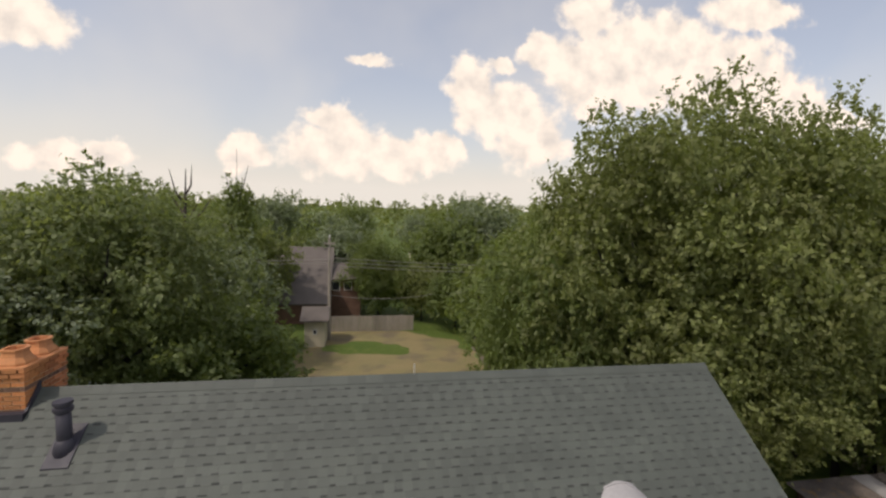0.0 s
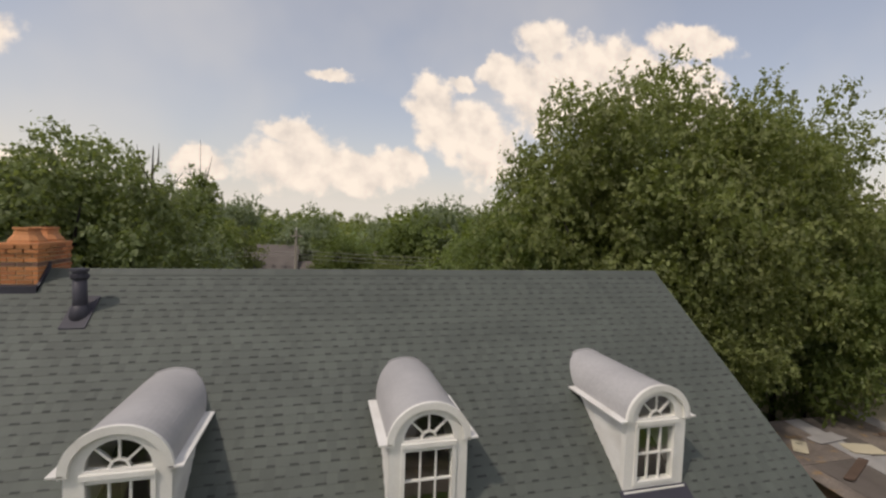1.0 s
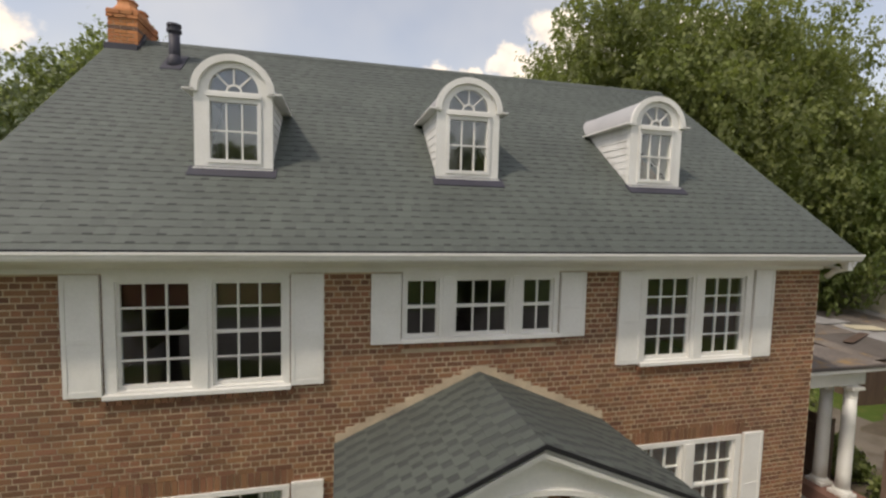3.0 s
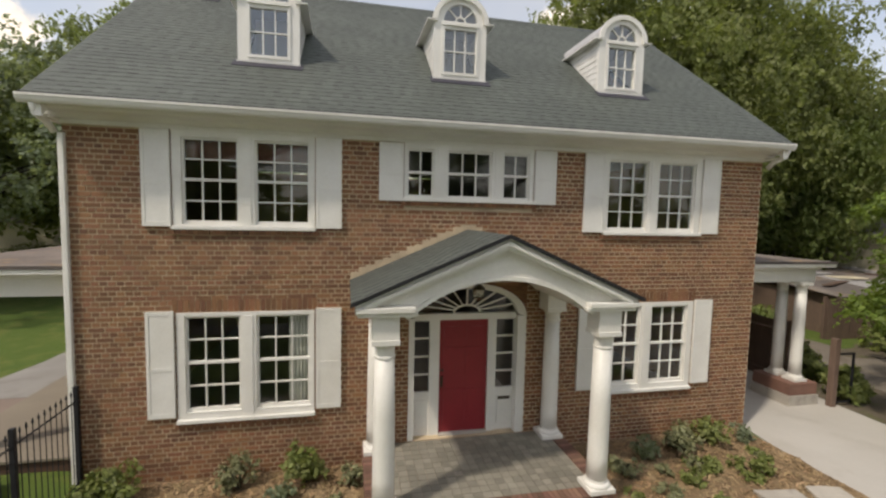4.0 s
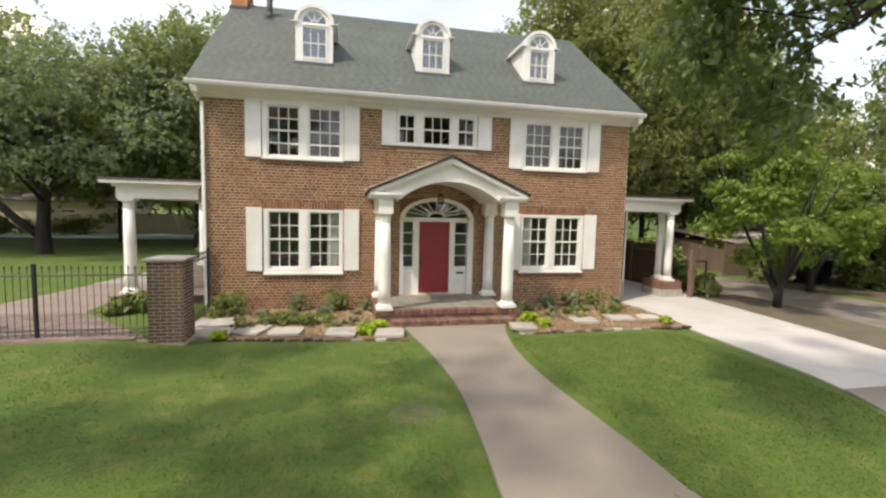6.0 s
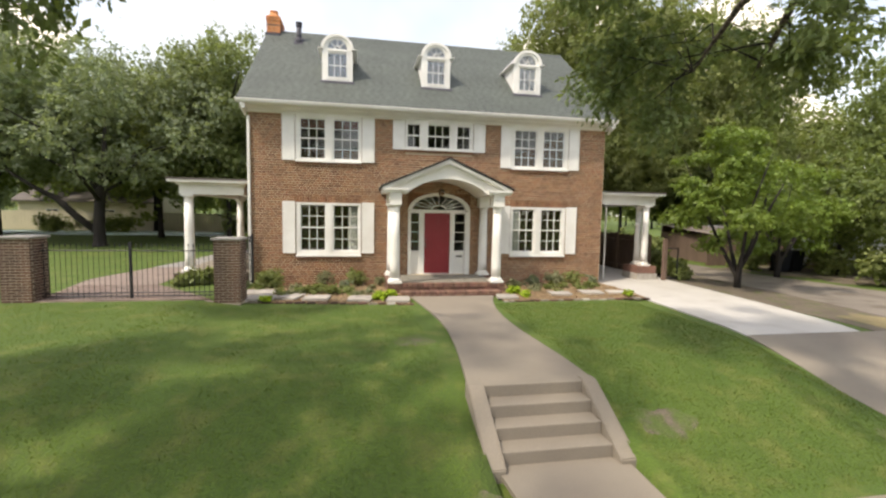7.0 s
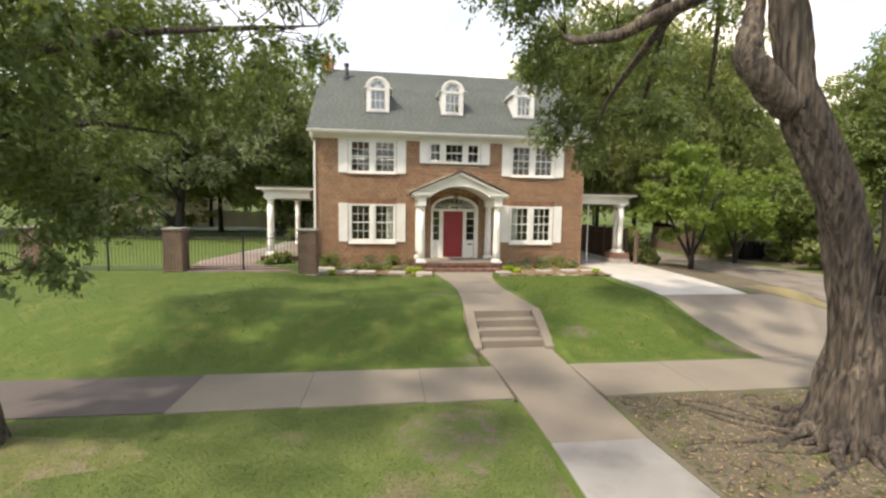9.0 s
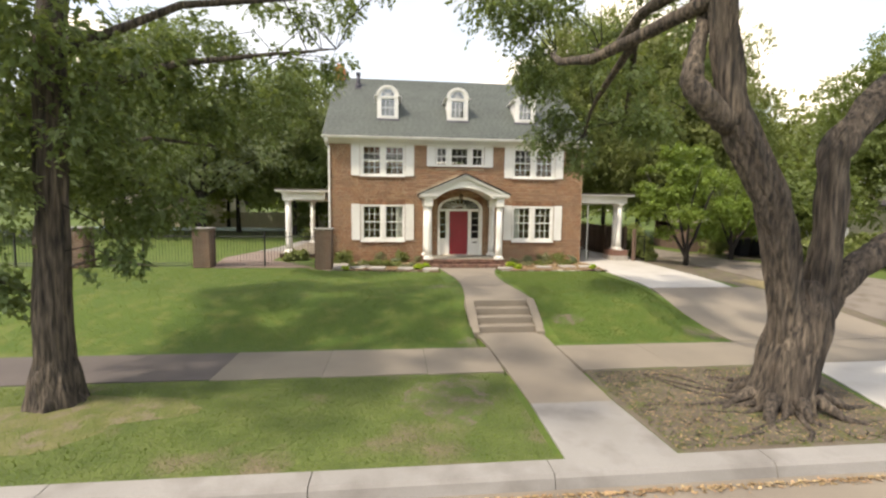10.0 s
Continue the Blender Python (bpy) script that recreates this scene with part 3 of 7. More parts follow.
# openings in the front wall: x0, x1, z0, z1
OPENINGS = [(-4.67, -2.62, 4.03, WALL_TOP), (-4.66, -2.63, 1.01, 2.75), (-1.20, 1.08, 4.55, WALL_TOP),
            (2 * CX + 2.62, 2 * CX + 4.67, 4.03, WALL_TOP), (2 * CX + 2.63, 2 * CX + 4.66, 1.01, 2.75), (-1.08, 1.05, 0.40, 3.16)]


def cells(xs, ys, holes):
    """Rectangles that tile a panel but for its holes."""
    xs = sorted({*xs, *(h[0] for h in holes), *(h[1] for h in holes)})
    ys = sorted({*ys, *(h[2] for h in holes), *(h[3] for h in holes)})
    for x0, x1 in zip(xs, xs[1:]):
        for y0, y1 in zip(ys, ys[1:]):
            cx, cy = (x0 + x1) / 2, (y0 + y1) / 2
            if not any(h[0] < cx < h[1] and h[2] < cy < h[3] for h in holes):
                yield x0, x1, y0, y1


def merged(bm):
    bmesh.ops.remove_doubles(bm, verts=bm.verts, dist=0.0005)
    seen, gone = {}, []
    for f in bm.faces:
        key = tuple(sorted(v.index for v in f.verts))
        if key in seen:
            gone += [f, seen[key]]
        seen[key] = f
    bmesh.ops.delete(bm, geom=list(set(gone)), context="FACES_ONLY")
    return bm


bm = bmesh.new()
for x0, x1, z0, z1 in cells([HX0, HX1], [-0.3, WALL_TOP + 0.2], OPENINGS):
    box(bm, x0, x1, 0.0055, 0.26, z0, z1)
bm.verts.index_update()
wall_front = part("wall_front", merged(bm), MORTAR, house, "orange-brown brickwork with pale sandy joints")
for nm, x0, x1 in (("wall_side", HX0, HX0 + 0.26), ("wall_side", HX1 - 0.26, HX1)):
    part(nm, prism(bmesh.new(), [(0.262, -0.3), (DEPTH, -0.3), (DEPTH, WALL_TOP + 0.2), (RIDGE_Y, RIDGE_Z - 0.12), (0.262, roof_z(0.262) - 0.1)], "x", x0, x1), BRICK, house)
part("wall_back", boxes((HX0 + 0.262, HX1 - 0.262, DEPTH - 0.26, DEPTH - 0.002, -0.3, WALL_TOP + 0.1)), BRICK, house)
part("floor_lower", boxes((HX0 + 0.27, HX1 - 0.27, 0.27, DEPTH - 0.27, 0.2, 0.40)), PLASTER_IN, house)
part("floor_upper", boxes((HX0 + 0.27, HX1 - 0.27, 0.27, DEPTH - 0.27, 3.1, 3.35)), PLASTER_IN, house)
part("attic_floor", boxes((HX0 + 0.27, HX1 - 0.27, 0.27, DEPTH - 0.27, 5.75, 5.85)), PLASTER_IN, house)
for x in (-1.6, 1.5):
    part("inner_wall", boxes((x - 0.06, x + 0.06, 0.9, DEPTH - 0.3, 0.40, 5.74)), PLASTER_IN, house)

# roof deck with holes behind the dormer windows
DORMERS = [-3.43, -0.085, 3.265]
bm = bmesh.new()
for x0, x1, y0, y1 in cells([RX0, RX1], [EAVE_Y, RIDGE_Y], [(c - 0.42, c + 0.42, 0.95, 2.1) for c in DORMERS]):
    prism(bm, [(y0, roof_z(y0) - 0.004), (y1, roof_z(y1) - 0.004), (y1, roof_z(y1) - 0.10), (y0, roof_z(y0) - 0.10)], "x", x0, x1)
bm.verts.index_update()
roof_front = part("roof", merged(bm), SHINGLE_DARK, house, "green-grey asphalt shingles in staggered courses")
back = 2 * RIDGE_Y - EAVE_Y
part("roof_back", prism(bmesh.new(), [(RIDGE_Y + 0.002, RIDGE_Z), (back, EAVE_Z), (back, EAVE_Z - 0.1), (RIDGE_Y + 0.002, RIDGE_Z - 0.1)], "x", RX0, RX1), SHINGLE, house)
for k in range(40):
    x = RX0 + (RX1 - RX0) * k / 40
    part("ridge_cap", prism(bmesh.new(), [(RIDGE_Y - 0.13, RIDGE_Z - 0.085), (RIDGE_Y, RIDGE_Z + 0.022), (RIDGE_Y + 0.13, RIDGE_Z - 0.085), (RIDGE_Y, RIDGE_Z + 0.004)], "x", x, x + 0.318), SHINGLE_PIECE, roof_front)

# cornice: frieze, soffit, crown and gutter
part("frieze", boxes((HX0 - 0.02, HX1 + 0.02, -0.035, 0.012, WALL_TOP, WALL_TOP + 0.10)), WHITE, house)
bm = prism(bmesh.new(), [(-0.037, WALL_TOP + 0.06), (-0.10, WALL_TOP + 0.07), (-0.16, WALL_TOP + 0.12), (-0.34, WALL_TOP + 0.14), (-0.37, WALL_TOP + 0.17), (-0.39, WALL_TOP + 0.27), (0.012, WALL_TOP + 0.27), (0.012, WALL_TOP + 0.104), (-0.037, WALL_TOP + 0.104)], "x", HX0 - 0.14, HX1 + 0.14)
part("soffit", bm, WHITE, house)
gut = arc(-0.445, EAVE_Z - 0.02, 0.062, 0.10, 180, 360, 10)
bm = prism(bmesh.new(), [(-0.515, EAVE_Z), (-0.515, EAVE_Z - 0.03)] + gut[1:-1] + [(-0.384, EAVE_Z - 0.03), (-0.384, EAVE_Z - 0.012), (-0.40, EAVE_Z - 0.012), (-0.42, EAVE_Z - 0.07), (-0.47, EAVE_Z - 0.07), (-0.50, EAVE_Z)], "x", RX0 - 0.03, RX1 + 0.03)
part("gutter", bm, WHITE, house, "white-painted half-round gutter")
part("drip_edge", boxes((RX0 - 0.01, RX1 + 0.01, EAVE_Y - 0.018, EAVE_Y + 0.03, EAVE_Z + 0.004, EAVE_Z + 0.022)), BLACK_IRON, house, "dark metal drip edge")
for x, s in ((HX0, -1), (HX1, 1)):
    bm = bmesh.new()
    tube(bm, [(x + s * 0.10, -0.43, EAVE_Z - 0.10), (x + s * 0.10, -0.38, EAVE_Z - 0.22), (x + s * 0.09, -0.16, EAVE_Z - 0.30), (x + s * 0.06, -0.06, EAVE_Z - 0.42)], [0.045, 0.048, 0.048, 0.042], 10)
    part("gutter_elbow", bm, WHITE, house, smooth=True)
    part("cornice_return", boxes((min(x, x + s * 0.16), max(x, x + s * 0.16), -0.30, 0.25, WALL_TOP + 0.02, WALL_TOP + 0.062), bevel=0.012), WHITE, house)
    # rake board along the gable
    bm = prism(bmesh.new(), [(EAVE_Y + 0.05, EAVE_Z - 0.11), (RIDGE_Y, RIDGE_Z - 0.11), (RIDGE_Y, RIDGE_Z - 0.27), (EAVE_Y + 0.05, EAVE_Z - 0.27)], "x", x, x + s * 0.10)
    part("rake_board", bm, WHITE, house)
part("downspout", boxes((HX0 - 0.03, HX0 + 0.05, -0.075, -0.004, 0.15, EAVE_Z - 0.42), bevel=0.012), WHITE, house, "white downspout at the corner")


def sash(win, x0, x1, z0, z1, cols, rows, y, meet):
    """Two sashes with glazing bars and single panes; meet: height of the meeting rail."""
    fw = 0.035
    for lo, hi, a, b, yy in ((z0, meet, z0 - fw - 0.02, meet - 0.001, y), (meet, z1, meet, z1 + fw, y - 0.006)):
        bm = bmesh.new()
        for p, q, c, d in cells([x0 - fw, x1 + fw], [a, b], [(x0, x1, lo if lo == z0 else meet + 0.022, hi if hi == z1 else meet - 0.022)]):
            box(bm, p, q, yy - 0.02, y + 0.03, c, d)
        bm.verts.index_update()
        part("sash", merged(bm), WHITE, win)
    part("meeting_rail", boxes((x0 - fw - 0.004, x1 + fw + 0.004, y - 0.040, y - 0.027, meet - 0.018, meet + 0.020)), WHITE, win)
    t = 0.011
    for lo, hi in ((z0, meet - 0.022), (meet + 0.022, z1)):
        for c in range(1, cols):
            x = x0 + (x1 - x0) * c / cols
            part("glazing_bar", boxes((x - t, x + t, y - 0.016, y + 0.024, lo, hi)), WHITE, win)
        for r in range(1, rows):
            z = lo + (hi - lo) * r / rows
            part("glazing_bar", boxes((x0, x1, y - 0.0140, y + 0.0220, z - t, z + t)), WHITE, win)
    for lo, hi in ((z0, meet - 0.022), (meet + 0.022, z1)):
        for c in range(cols):
            for r in range(rows):
                a, b = x0 + (x1 - x0) * c / cols, x0 + (x1 - x0) * (c + 1) / cols
                e, f = lo + (hi - lo) * r / rows, lo + (hi - lo) * (r + 1) / rows
                p = part("pane", boxes((a + 0.002, b - 0.002, y + 0.002, y + 0.007, e + 0.002, f - 0.002)), GLASS, win)
                p.visible_shadow = False


def window(op, lights, z0, z1, cols, rows, label, shade=0.0, drape=None):
    x0, x1, a, b = op
    bm = bmesh.new()
    for p, q, c, d in cells([x0, x1], [a + 0.06, b], [(l[0] - 0.035, l[1] + 0.035, z0 - 0.055, z1 + 0.035) for l in lights]):
        box(bm, p, q, -0.022, 0.10, c, d)
    bm.verts.index_update()
    w = part("window", merged(bm), WHITE, house, label)
    for p, q in zip(lights, lights[1:]):
        part("mullion", boxes((p[1] + 0.085, q[0] - 0.085, -0.036, -0.0225, a + 0.06, b - 0.06)), WHITE, w)
    part("window_sill", boxes((x0 - 0.015, x1 + 0.015, -0.075, 0.11, a, a + 0.058), bevel=0.008), WHITE, w)
    for l in lights:
        sash(w, l[0], l[1], z0, z1, cols if l[1] - l[0] > 0.5 else 2, rows, 0.045, (z0 + z1) / 2 + 0.01)
        if shade:
            part("roman_shade", boxes((l[0] - 0.03, l[1] + 0.03, 0.14, 0.16, z1 - shade, z1 + 0.02)), SHADE_CLOTH, w)
    if drape:
        bm = bmesh.new()
        n = 24
        pts = [(drape[0] + (drape[1] - drape[0]) * i / n, 0.20 + 0.02 * math.sin(i * 1.7)) for i in range(n + 1)]
        prism(bm, pts + [(p[0], p[1] + 0.01) for p in reversed(pts)], "z", a, b - 0.02)
        part("curtain", bm, CURTAIN, w)
    return w


def louvre_shutter(x0, x1, z0, z1, slatted=True):
    bm = bmesh.new()
    y0, y1, s = -0.052, -0.004, 0.045
    for a, b in ((x0, x0 + s), (x1 - s, x1)):
        box(bm, a, b, y0, y1, z0, z1)
    mid = z0 + (z1 - z0) * 0.46
    for a, b in ((z0, z0 + 0.07), (mid - 0.03, mid + 0.03), (z1 - 0.06, z1)):
        box(bm, x0 + s, x1 - s, y0 + 0.002, y1, a, b)
    sh = part("shutter", bm, WHITE, house, "white-painted wooden louvred shutter" if slatted else "plain white-painted wooden shutter")
    for lo, hi in ((z0 + 0.07, mid - 0.03), (mid + 0.03, z1 - 0.06)):
        bm = bmesh.new()
        if slatted:
            n = max(4, int((hi - lo) / 0.034))
            for k in range(n):
                z = lo + (hi - lo) * k / n
                prism(bm, [(y0 + 0.006, z + 0.001), (y0 + 0.014, z + 0.001), (y0 + 0.014, z + (hi - lo) / n), (y0 + 0.011, z + (hi - lo) / n)], "x", x0 + s, x1 - s)
            box(bm, x0 + s, x1 - s, y0 + 0.0135, y1 - 0.001, lo, hi)
        else:
            box(bm, x0 + s, x1 - s, y0 + 0.008, y1 - 0.002, lo, hi)
        part("louvre_panel" if slatted else "panel", bm, WHITE, sh)


mir = lambda a, b: (2 * CX - b, 2 * CX - a)
L = [(-4.51, -3.78), (-3.48, -2.73)]
R = [mir(*L[1]), mir(*L[0])]
window(OPENINGS[0], L, 4.17, 5.38, 3, 2, "paired white sash windows with six panes a sash", shade=0.30)
window(OPENINGS[1], L, 1.23, 2.66, 3, 2, "paired white sash windows with six panes a sash", drape=(-3.05, -2.70))
window(OPENINGS[2], [(-1.12, -0.73), (-0.44, 0.28), (0.55, 0.97)], 4.66, 5.38, 3, 1, "white triple window, wide in the middle")
window(OPENINGS[3], R, 4.17, 5.37, 3, 2, "paired white sash windows with six panes a sash")
window(OPENINGS[4], R, 1.22, 2.65, 3, 2, "paired white sash windows with six panes a sash", drape=(2.5, 2.9))
for x0, x1 in ((-5.075, -4.69), (-2.605, -2.205)):
    for a, b in ((x0, x1), mir(x0, x1)):
        louvre_shutter(a, b, 4.075, 5.50)
        louvre_shutter(a, b, 1.12, 2.78, False)
for a, b in ((-1.61, -1.215), (1.10, 1.50)):
    louvre_shutter(a, b, 4.55, 5.49)


# entrance: red door, sidelights and fanlight in a white frame with an elliptical head
def entrance():
    y = 0.16
    d = part("door_surround", bmesh.new(), WHITE, house, "white door frame with sidelights and fanlight")
    bm = bmesh.new()
    out, inn = arc(-0.015, 2.56, 1.065, 0.60, 180, 0, 28), arc(-0.015, 2.60, 0.91, 0.46, 180, 0, 28)
    band(bm, out, inn, "y", y - 0.16, y + 0.08)
    for a, b in ((-1.08, -0.98), (-0.69, -0.51), (0.385, 0.54), (0.89, 1.05)):
        part("jamb", boxes((a, b, y - (0.16 if a < -1 or b > 1 else 0.03), y + 0.08, 0.40, 2.56)), WHITE, d)
    part("transom", boxes((-0.98, 0.89, y - 0.05, y + 0.08, 2.50, 2.60), (-0.51, 0.385, y - 0.02, y + 0.08, 2.485, 2.50)), WHITE, d)
    for a, b in ((-0.98, -0.69), (0.54, 0.89)):
        part("lower_panel", boxes((a, b, y, y + 0.06, 0.40, 1.16), (a + 0.05, b - 0.05, y - 0.018, y, 0.55, 1.05)), WHITE, d)
    me = mesh_of(bm, WHITE, ORG[house])
    d.data = me
    for a, b in ((-0.98, -0.69), (0.54, 0.89)):
        for k in range(4):
            z0, z1 = 1.20 + 0.325 * k, 1.20 + 0.325 * (k + 1) - 0.03
            p = part("sidelight_pane", boxes((a + 0.02, b - 0.02, y + 0.03, y + 0.036, z0, z1)), GLASS, d)
            p.visible_shadow = False
            part("sidelight_bar", boxes((a, b, y + 0.005, y + 0.05, z1, z1 + 0.03)), WHITE, d)
        part("sidelight_bar", boxes((a, b, y + 0.005, y + 0.05, 1.16, 1.20)), WHITE, d)
    # fanlight
    bm = bmesh.new()
    c = (-0.015, 2.61)
    for ang in range(18, 180, 18):
        ca, sa = math.cos(math.radians(ang)), math.sin(math.radians(ang))
        p0, p1 = (c[0] + 0.24 * ca, c[1] + 0.13 * sa), (c[0] + 0.91 * ca, c[1] + 0.445 * sa)
        nx, nz = -(p1[1] - p0[1]), p1[0] - p0[0]
        k = 0.011 / math.hypot(nx, nz)
        prism(bm, [(p0[0] + nx * k, p0[1] + nz * k), (p1[0] + nx * k, p1[1] + nz * k), (p1[0] - nx * k, p1[1] - nz * k), (p0[0] - nx * k, p0[1] - nz * k)], "y", y + 0.0, y + 0.03)
    band(bm, arc(c[0], c[1], 0.26, 0.145, 180, 0, 14), arc(c[0], c[1], 0.22, 0.115, 180, 0, 14), "y", y - 0.002, y + 0.032)
    part("fanlight_grille", bm, WHITE, d)
    p = part("fanlight_pane", prism(bmesh.new(), arc(-0.015, 2.602, 0.90, 0.455, 180, 0, 28), "y", y + 0.034, y + 0.040), GLASS, d)
    p.visible_shadow = False
    # brick-coloured fill between frame head and wall
    bm = bmesh.new()
    a = arc(-0.015, 2.56, 1.066, 0.601, 180, 0, 28)
    band(bm, [(q[0], 3.16) for q in a], a, "y", 0.0075, 0.12)
    part("head_fill", bm, BRICK, house)
    dr = part("door", boxes((-0.505, 0.38, y + 0.012, y + 0.06, 0.43, 2.482)), DOOR_RED, house, "deep red panelled front door, closed")
    for a, b in ((-0.42, -0.10), (-0.02, 0.30)):
        for z0, z1 in ((0.62, 1.22), (1.34, 1.98), (2.08, 2.36)):
            bm = bmesh.new()
            box(bm, a, b, y + 0.004, y + 0.0118, z0, z1)
            part("door_panel", bm, DOOR_RED, dr)
    part("door_handle", boxes((-0.475, -0.44, y - 0.03, y + 0.0118, 1.28, 1.46), bevel=0.006), BRASS, dr, "dark metal door handle")
    part("lock", lathe(bmesh.new(), [(0.03, 1.56), (0.03, 1.59)], -0.455, y, 12), BRASS, dr)
    part("threshold", boxes((-0.51, 0.385, y - 0.08, y + 0.06, 0.40, 0.428)), CONCRETE_NEW, house)
    part("mail_slot", boxes((0.60, 0.83, y - 0.030, y - 0.019, 0.98, 1.04), bevel=0.004), BRASS, d, "dark metal mail slot")


entrance()


def dormer(cx):
    """A round-topped dormer: front with casement and fan window, cheeks, barrel roof, flared eaves."""
    y, z0, zs, r = 0.87, 6.79, 7.84, 0.50
    d = part("dormer", bmesh.new(), WHITE, house, "white round-topped dormer with a fan window")
    bm = bmesh.new()
    g, gz0, gz1, fr = 0.30, 6.97, 7.74, 0.315
    fz = 7.885
    for a, b in ((cx - r, cx - g), (cx + g, cx + r)):
        box(bm, a, b, y, y + 0.10, z0, zs)
    box(bm, cx - g, cx + g, y, y + 0.10, z0, gz0)
    box(bm, cx - g, cx + g, y, y + 0.10, gz1, zs)
    box(bm, cx - r, cx + r, y, y + 0.10, zs, fz)
    band(bm, arc(cx, fz, r, r - 0.045, 180, 0, 24), arc(cx, fz, fr, fr, 180, 0, 24), "y", y, y + 0.10)
    d.data = mesh_of(bm, WHITE, ORG[house])
    # raised mouldings
    bm = bmesh.new()
    band(bm, arc(cx, fz, r + 0.03, r - 0.015, 184, -4, 26), arc(cx, fz, r - 0.06, r - 0.105, 184, -4, 26), "y", y - 0.05, y - 0.001)
    part("arch_moulding", bm, WHITE, d)
    bm = boxes((cx - g - 0.05, cx + g + 0.05, y - 0.04, y - 0.001, gz1 + 0.06, gz1 + 0.115), (cx - g - 0.05, cx - g, y - 0.02, y - 0.001, gz0 - 0.05, gz1 + 0.058), (cx + g, cx + g + 0.05, y - 0.02, y - 0.001, gz0 - 0.05, gz1 + 0.058), (cx - g, cx + g, y - 0.02, y - 0.001, gz0 - 0.05, gz0), (cx - r - 0.01, cx + r + 0.01, y - 0.045, y - 0.0012, z0, z0 + 0.06))
    part("window_trim", bm, WHITE, d)
    bm = bmesh.new()
    for k in (1, 2):
        x = cx - g + 2 * g * k / 3
        box(bm, x - 0.011, x + 0.011, y + 0.02, y + 0.055, gz0, gz1)
    box(bm, cx - g, cx + g, y + 0.018, y + 0.057, (gz0 + gz1) / 2 - 0.012, (gz0 + gz1) / 2 + 0.012)
    for ang in (45, 90, 135):
        ca, sa = math.cos(math.radians(ang)), math.sin(math.radians(ang))
        px, pz = -sa * 0.011, ca * 0.011
        prism(bm, [(cx + 0.09 * ca + px, fz + 0.09 * sa + pz), (cx + fr * ca + px, fz + fr * sa + pz), (cx + fr * ca - px, fz + fr * sa - pz), (cx + 0.09 * ca - px, fz + 0.09 * sa - pz)], "y", y + 0.02, y + 0.055)
    band(bm, arc(cx, fz, 0.105, 0.105, 180, 0, 12), arc(cx, fz, 0.080, 0.080, 180, 0, 12), "y", y + 0.018, y + 0.057)
    part("fan_grille", bm, WHITE, d)
    for k in range(3):
        for m in range(2):
            a, b = cx - g + 2 * g * k / 3, cx - g + 2 * g * (k + 1) / 3
            e, f = gz0 + (gz1 - gz0) * m / 2, gz0 + (gz1 - gz0) * (m + 1) / 2
            p = part("pane", boxes((a + 0.002, b - 0.002, y + 0.04, y + 0.045, e + 0.002, f - 0.002)), DORMER_GLASS, d)
            p.visible_shadow = False
    p = part("fan_pane", prism(bmesh.new(), arc(cx, fz + 0.002, fr - 0.002, fr - 0.002, 180, 0, 24), "y", y + 0.04, y + 0.045), DORMER_GLASS, d)
    p.visible_shadow = False
    # lap-boarded cheeks
    for s in (-1, 1):
        a, b = sorted((cx + s * (r - 0.02), cx + s * (r - 0.06)))
        yb = EAVE_Y + (zs - EAVE_Z) / PITCH
        part("cheek", prism(bmesh.new(), [(y + 0.102, roof_z(y) - 0.06), (yb + 0.1, roof_z(yb + 0.1) - 0.06), (yb + 0.1, zs + 0.02), (y + 0.102, zs + 0.02)], "x", a, b), WHITE_WORN, d)
        bm = bmesh.new()
        for k in range(9):
            z = 6.80 + k * 0.118
            y1 = EAVE_Y + (z + 0.11 - EAVE_Z) / PITCH
            x0 = cx + s * (r - 0.02)
            prism(bm, [(x0, z), (x0 + s * 0.016, z), (x0 + s * 0.005, z + 0.118), (x0, z + 0.118)], "y", y + 0.102, y1)
        part("siding", bm, WHITE_WORN, d)
        # flared eave strip
        x0, x1 = sorted((cx + s * (r - 0.03), cx + s * (r + 0.13)))
        part("dormer_eave", boxes((x0, x1, y - 0.05, 2.40, zs + 0.022, zs + 0.05), bevel=0.006), WHITE_WORN, d)
    # barrel roof with thickness
    yb = EAVE_Y + (fz + r - EAVE_Z) / PITCH + 0.02
    bm = prism(bmesh.new(), arc(cx, fz - 0.01, r + 0.012, r - 0.028, 180, 0, 28) + arc(cx, fz - 0.01, r - 0.02, r - 0.06, 0, 180, 28), "y", y - 0.02, yb)
    part("barrel_roof", bm, METAL_ROOF, d, "pale grey rolled membrane roof")
    bm = bmesh.new()
    band(bm, arc(cx, fz - 0.01, r + 0.03, r - 0.012, 180, 0, 28), arc(cx, fz - 0.01, r + 0.0125, r - 0.0275, 180, 0, 28), "y", yb - 0.16, yb - 0.13)
    part("roof_seam", bm, METAL_ROOF, d)
    # lead apron
    bm = prism(bmesh.new(), [(y - 0.17, roof_z(y - 0.17) + 0.026), (y - 0.002, roof_z(y) + 0.026), (y - 0.002, roof_z(y) - 0.02), (y - 0.17, roof_z(y - 0.17) + 0.012)], "x", cx - r - 0.06, cx + r + 0.06)
    part("apron_flashing", bm, FLASHING, d)
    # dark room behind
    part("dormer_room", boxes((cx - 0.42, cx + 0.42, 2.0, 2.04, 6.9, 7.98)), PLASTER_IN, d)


for c in DORMERS:
    dormer(c)

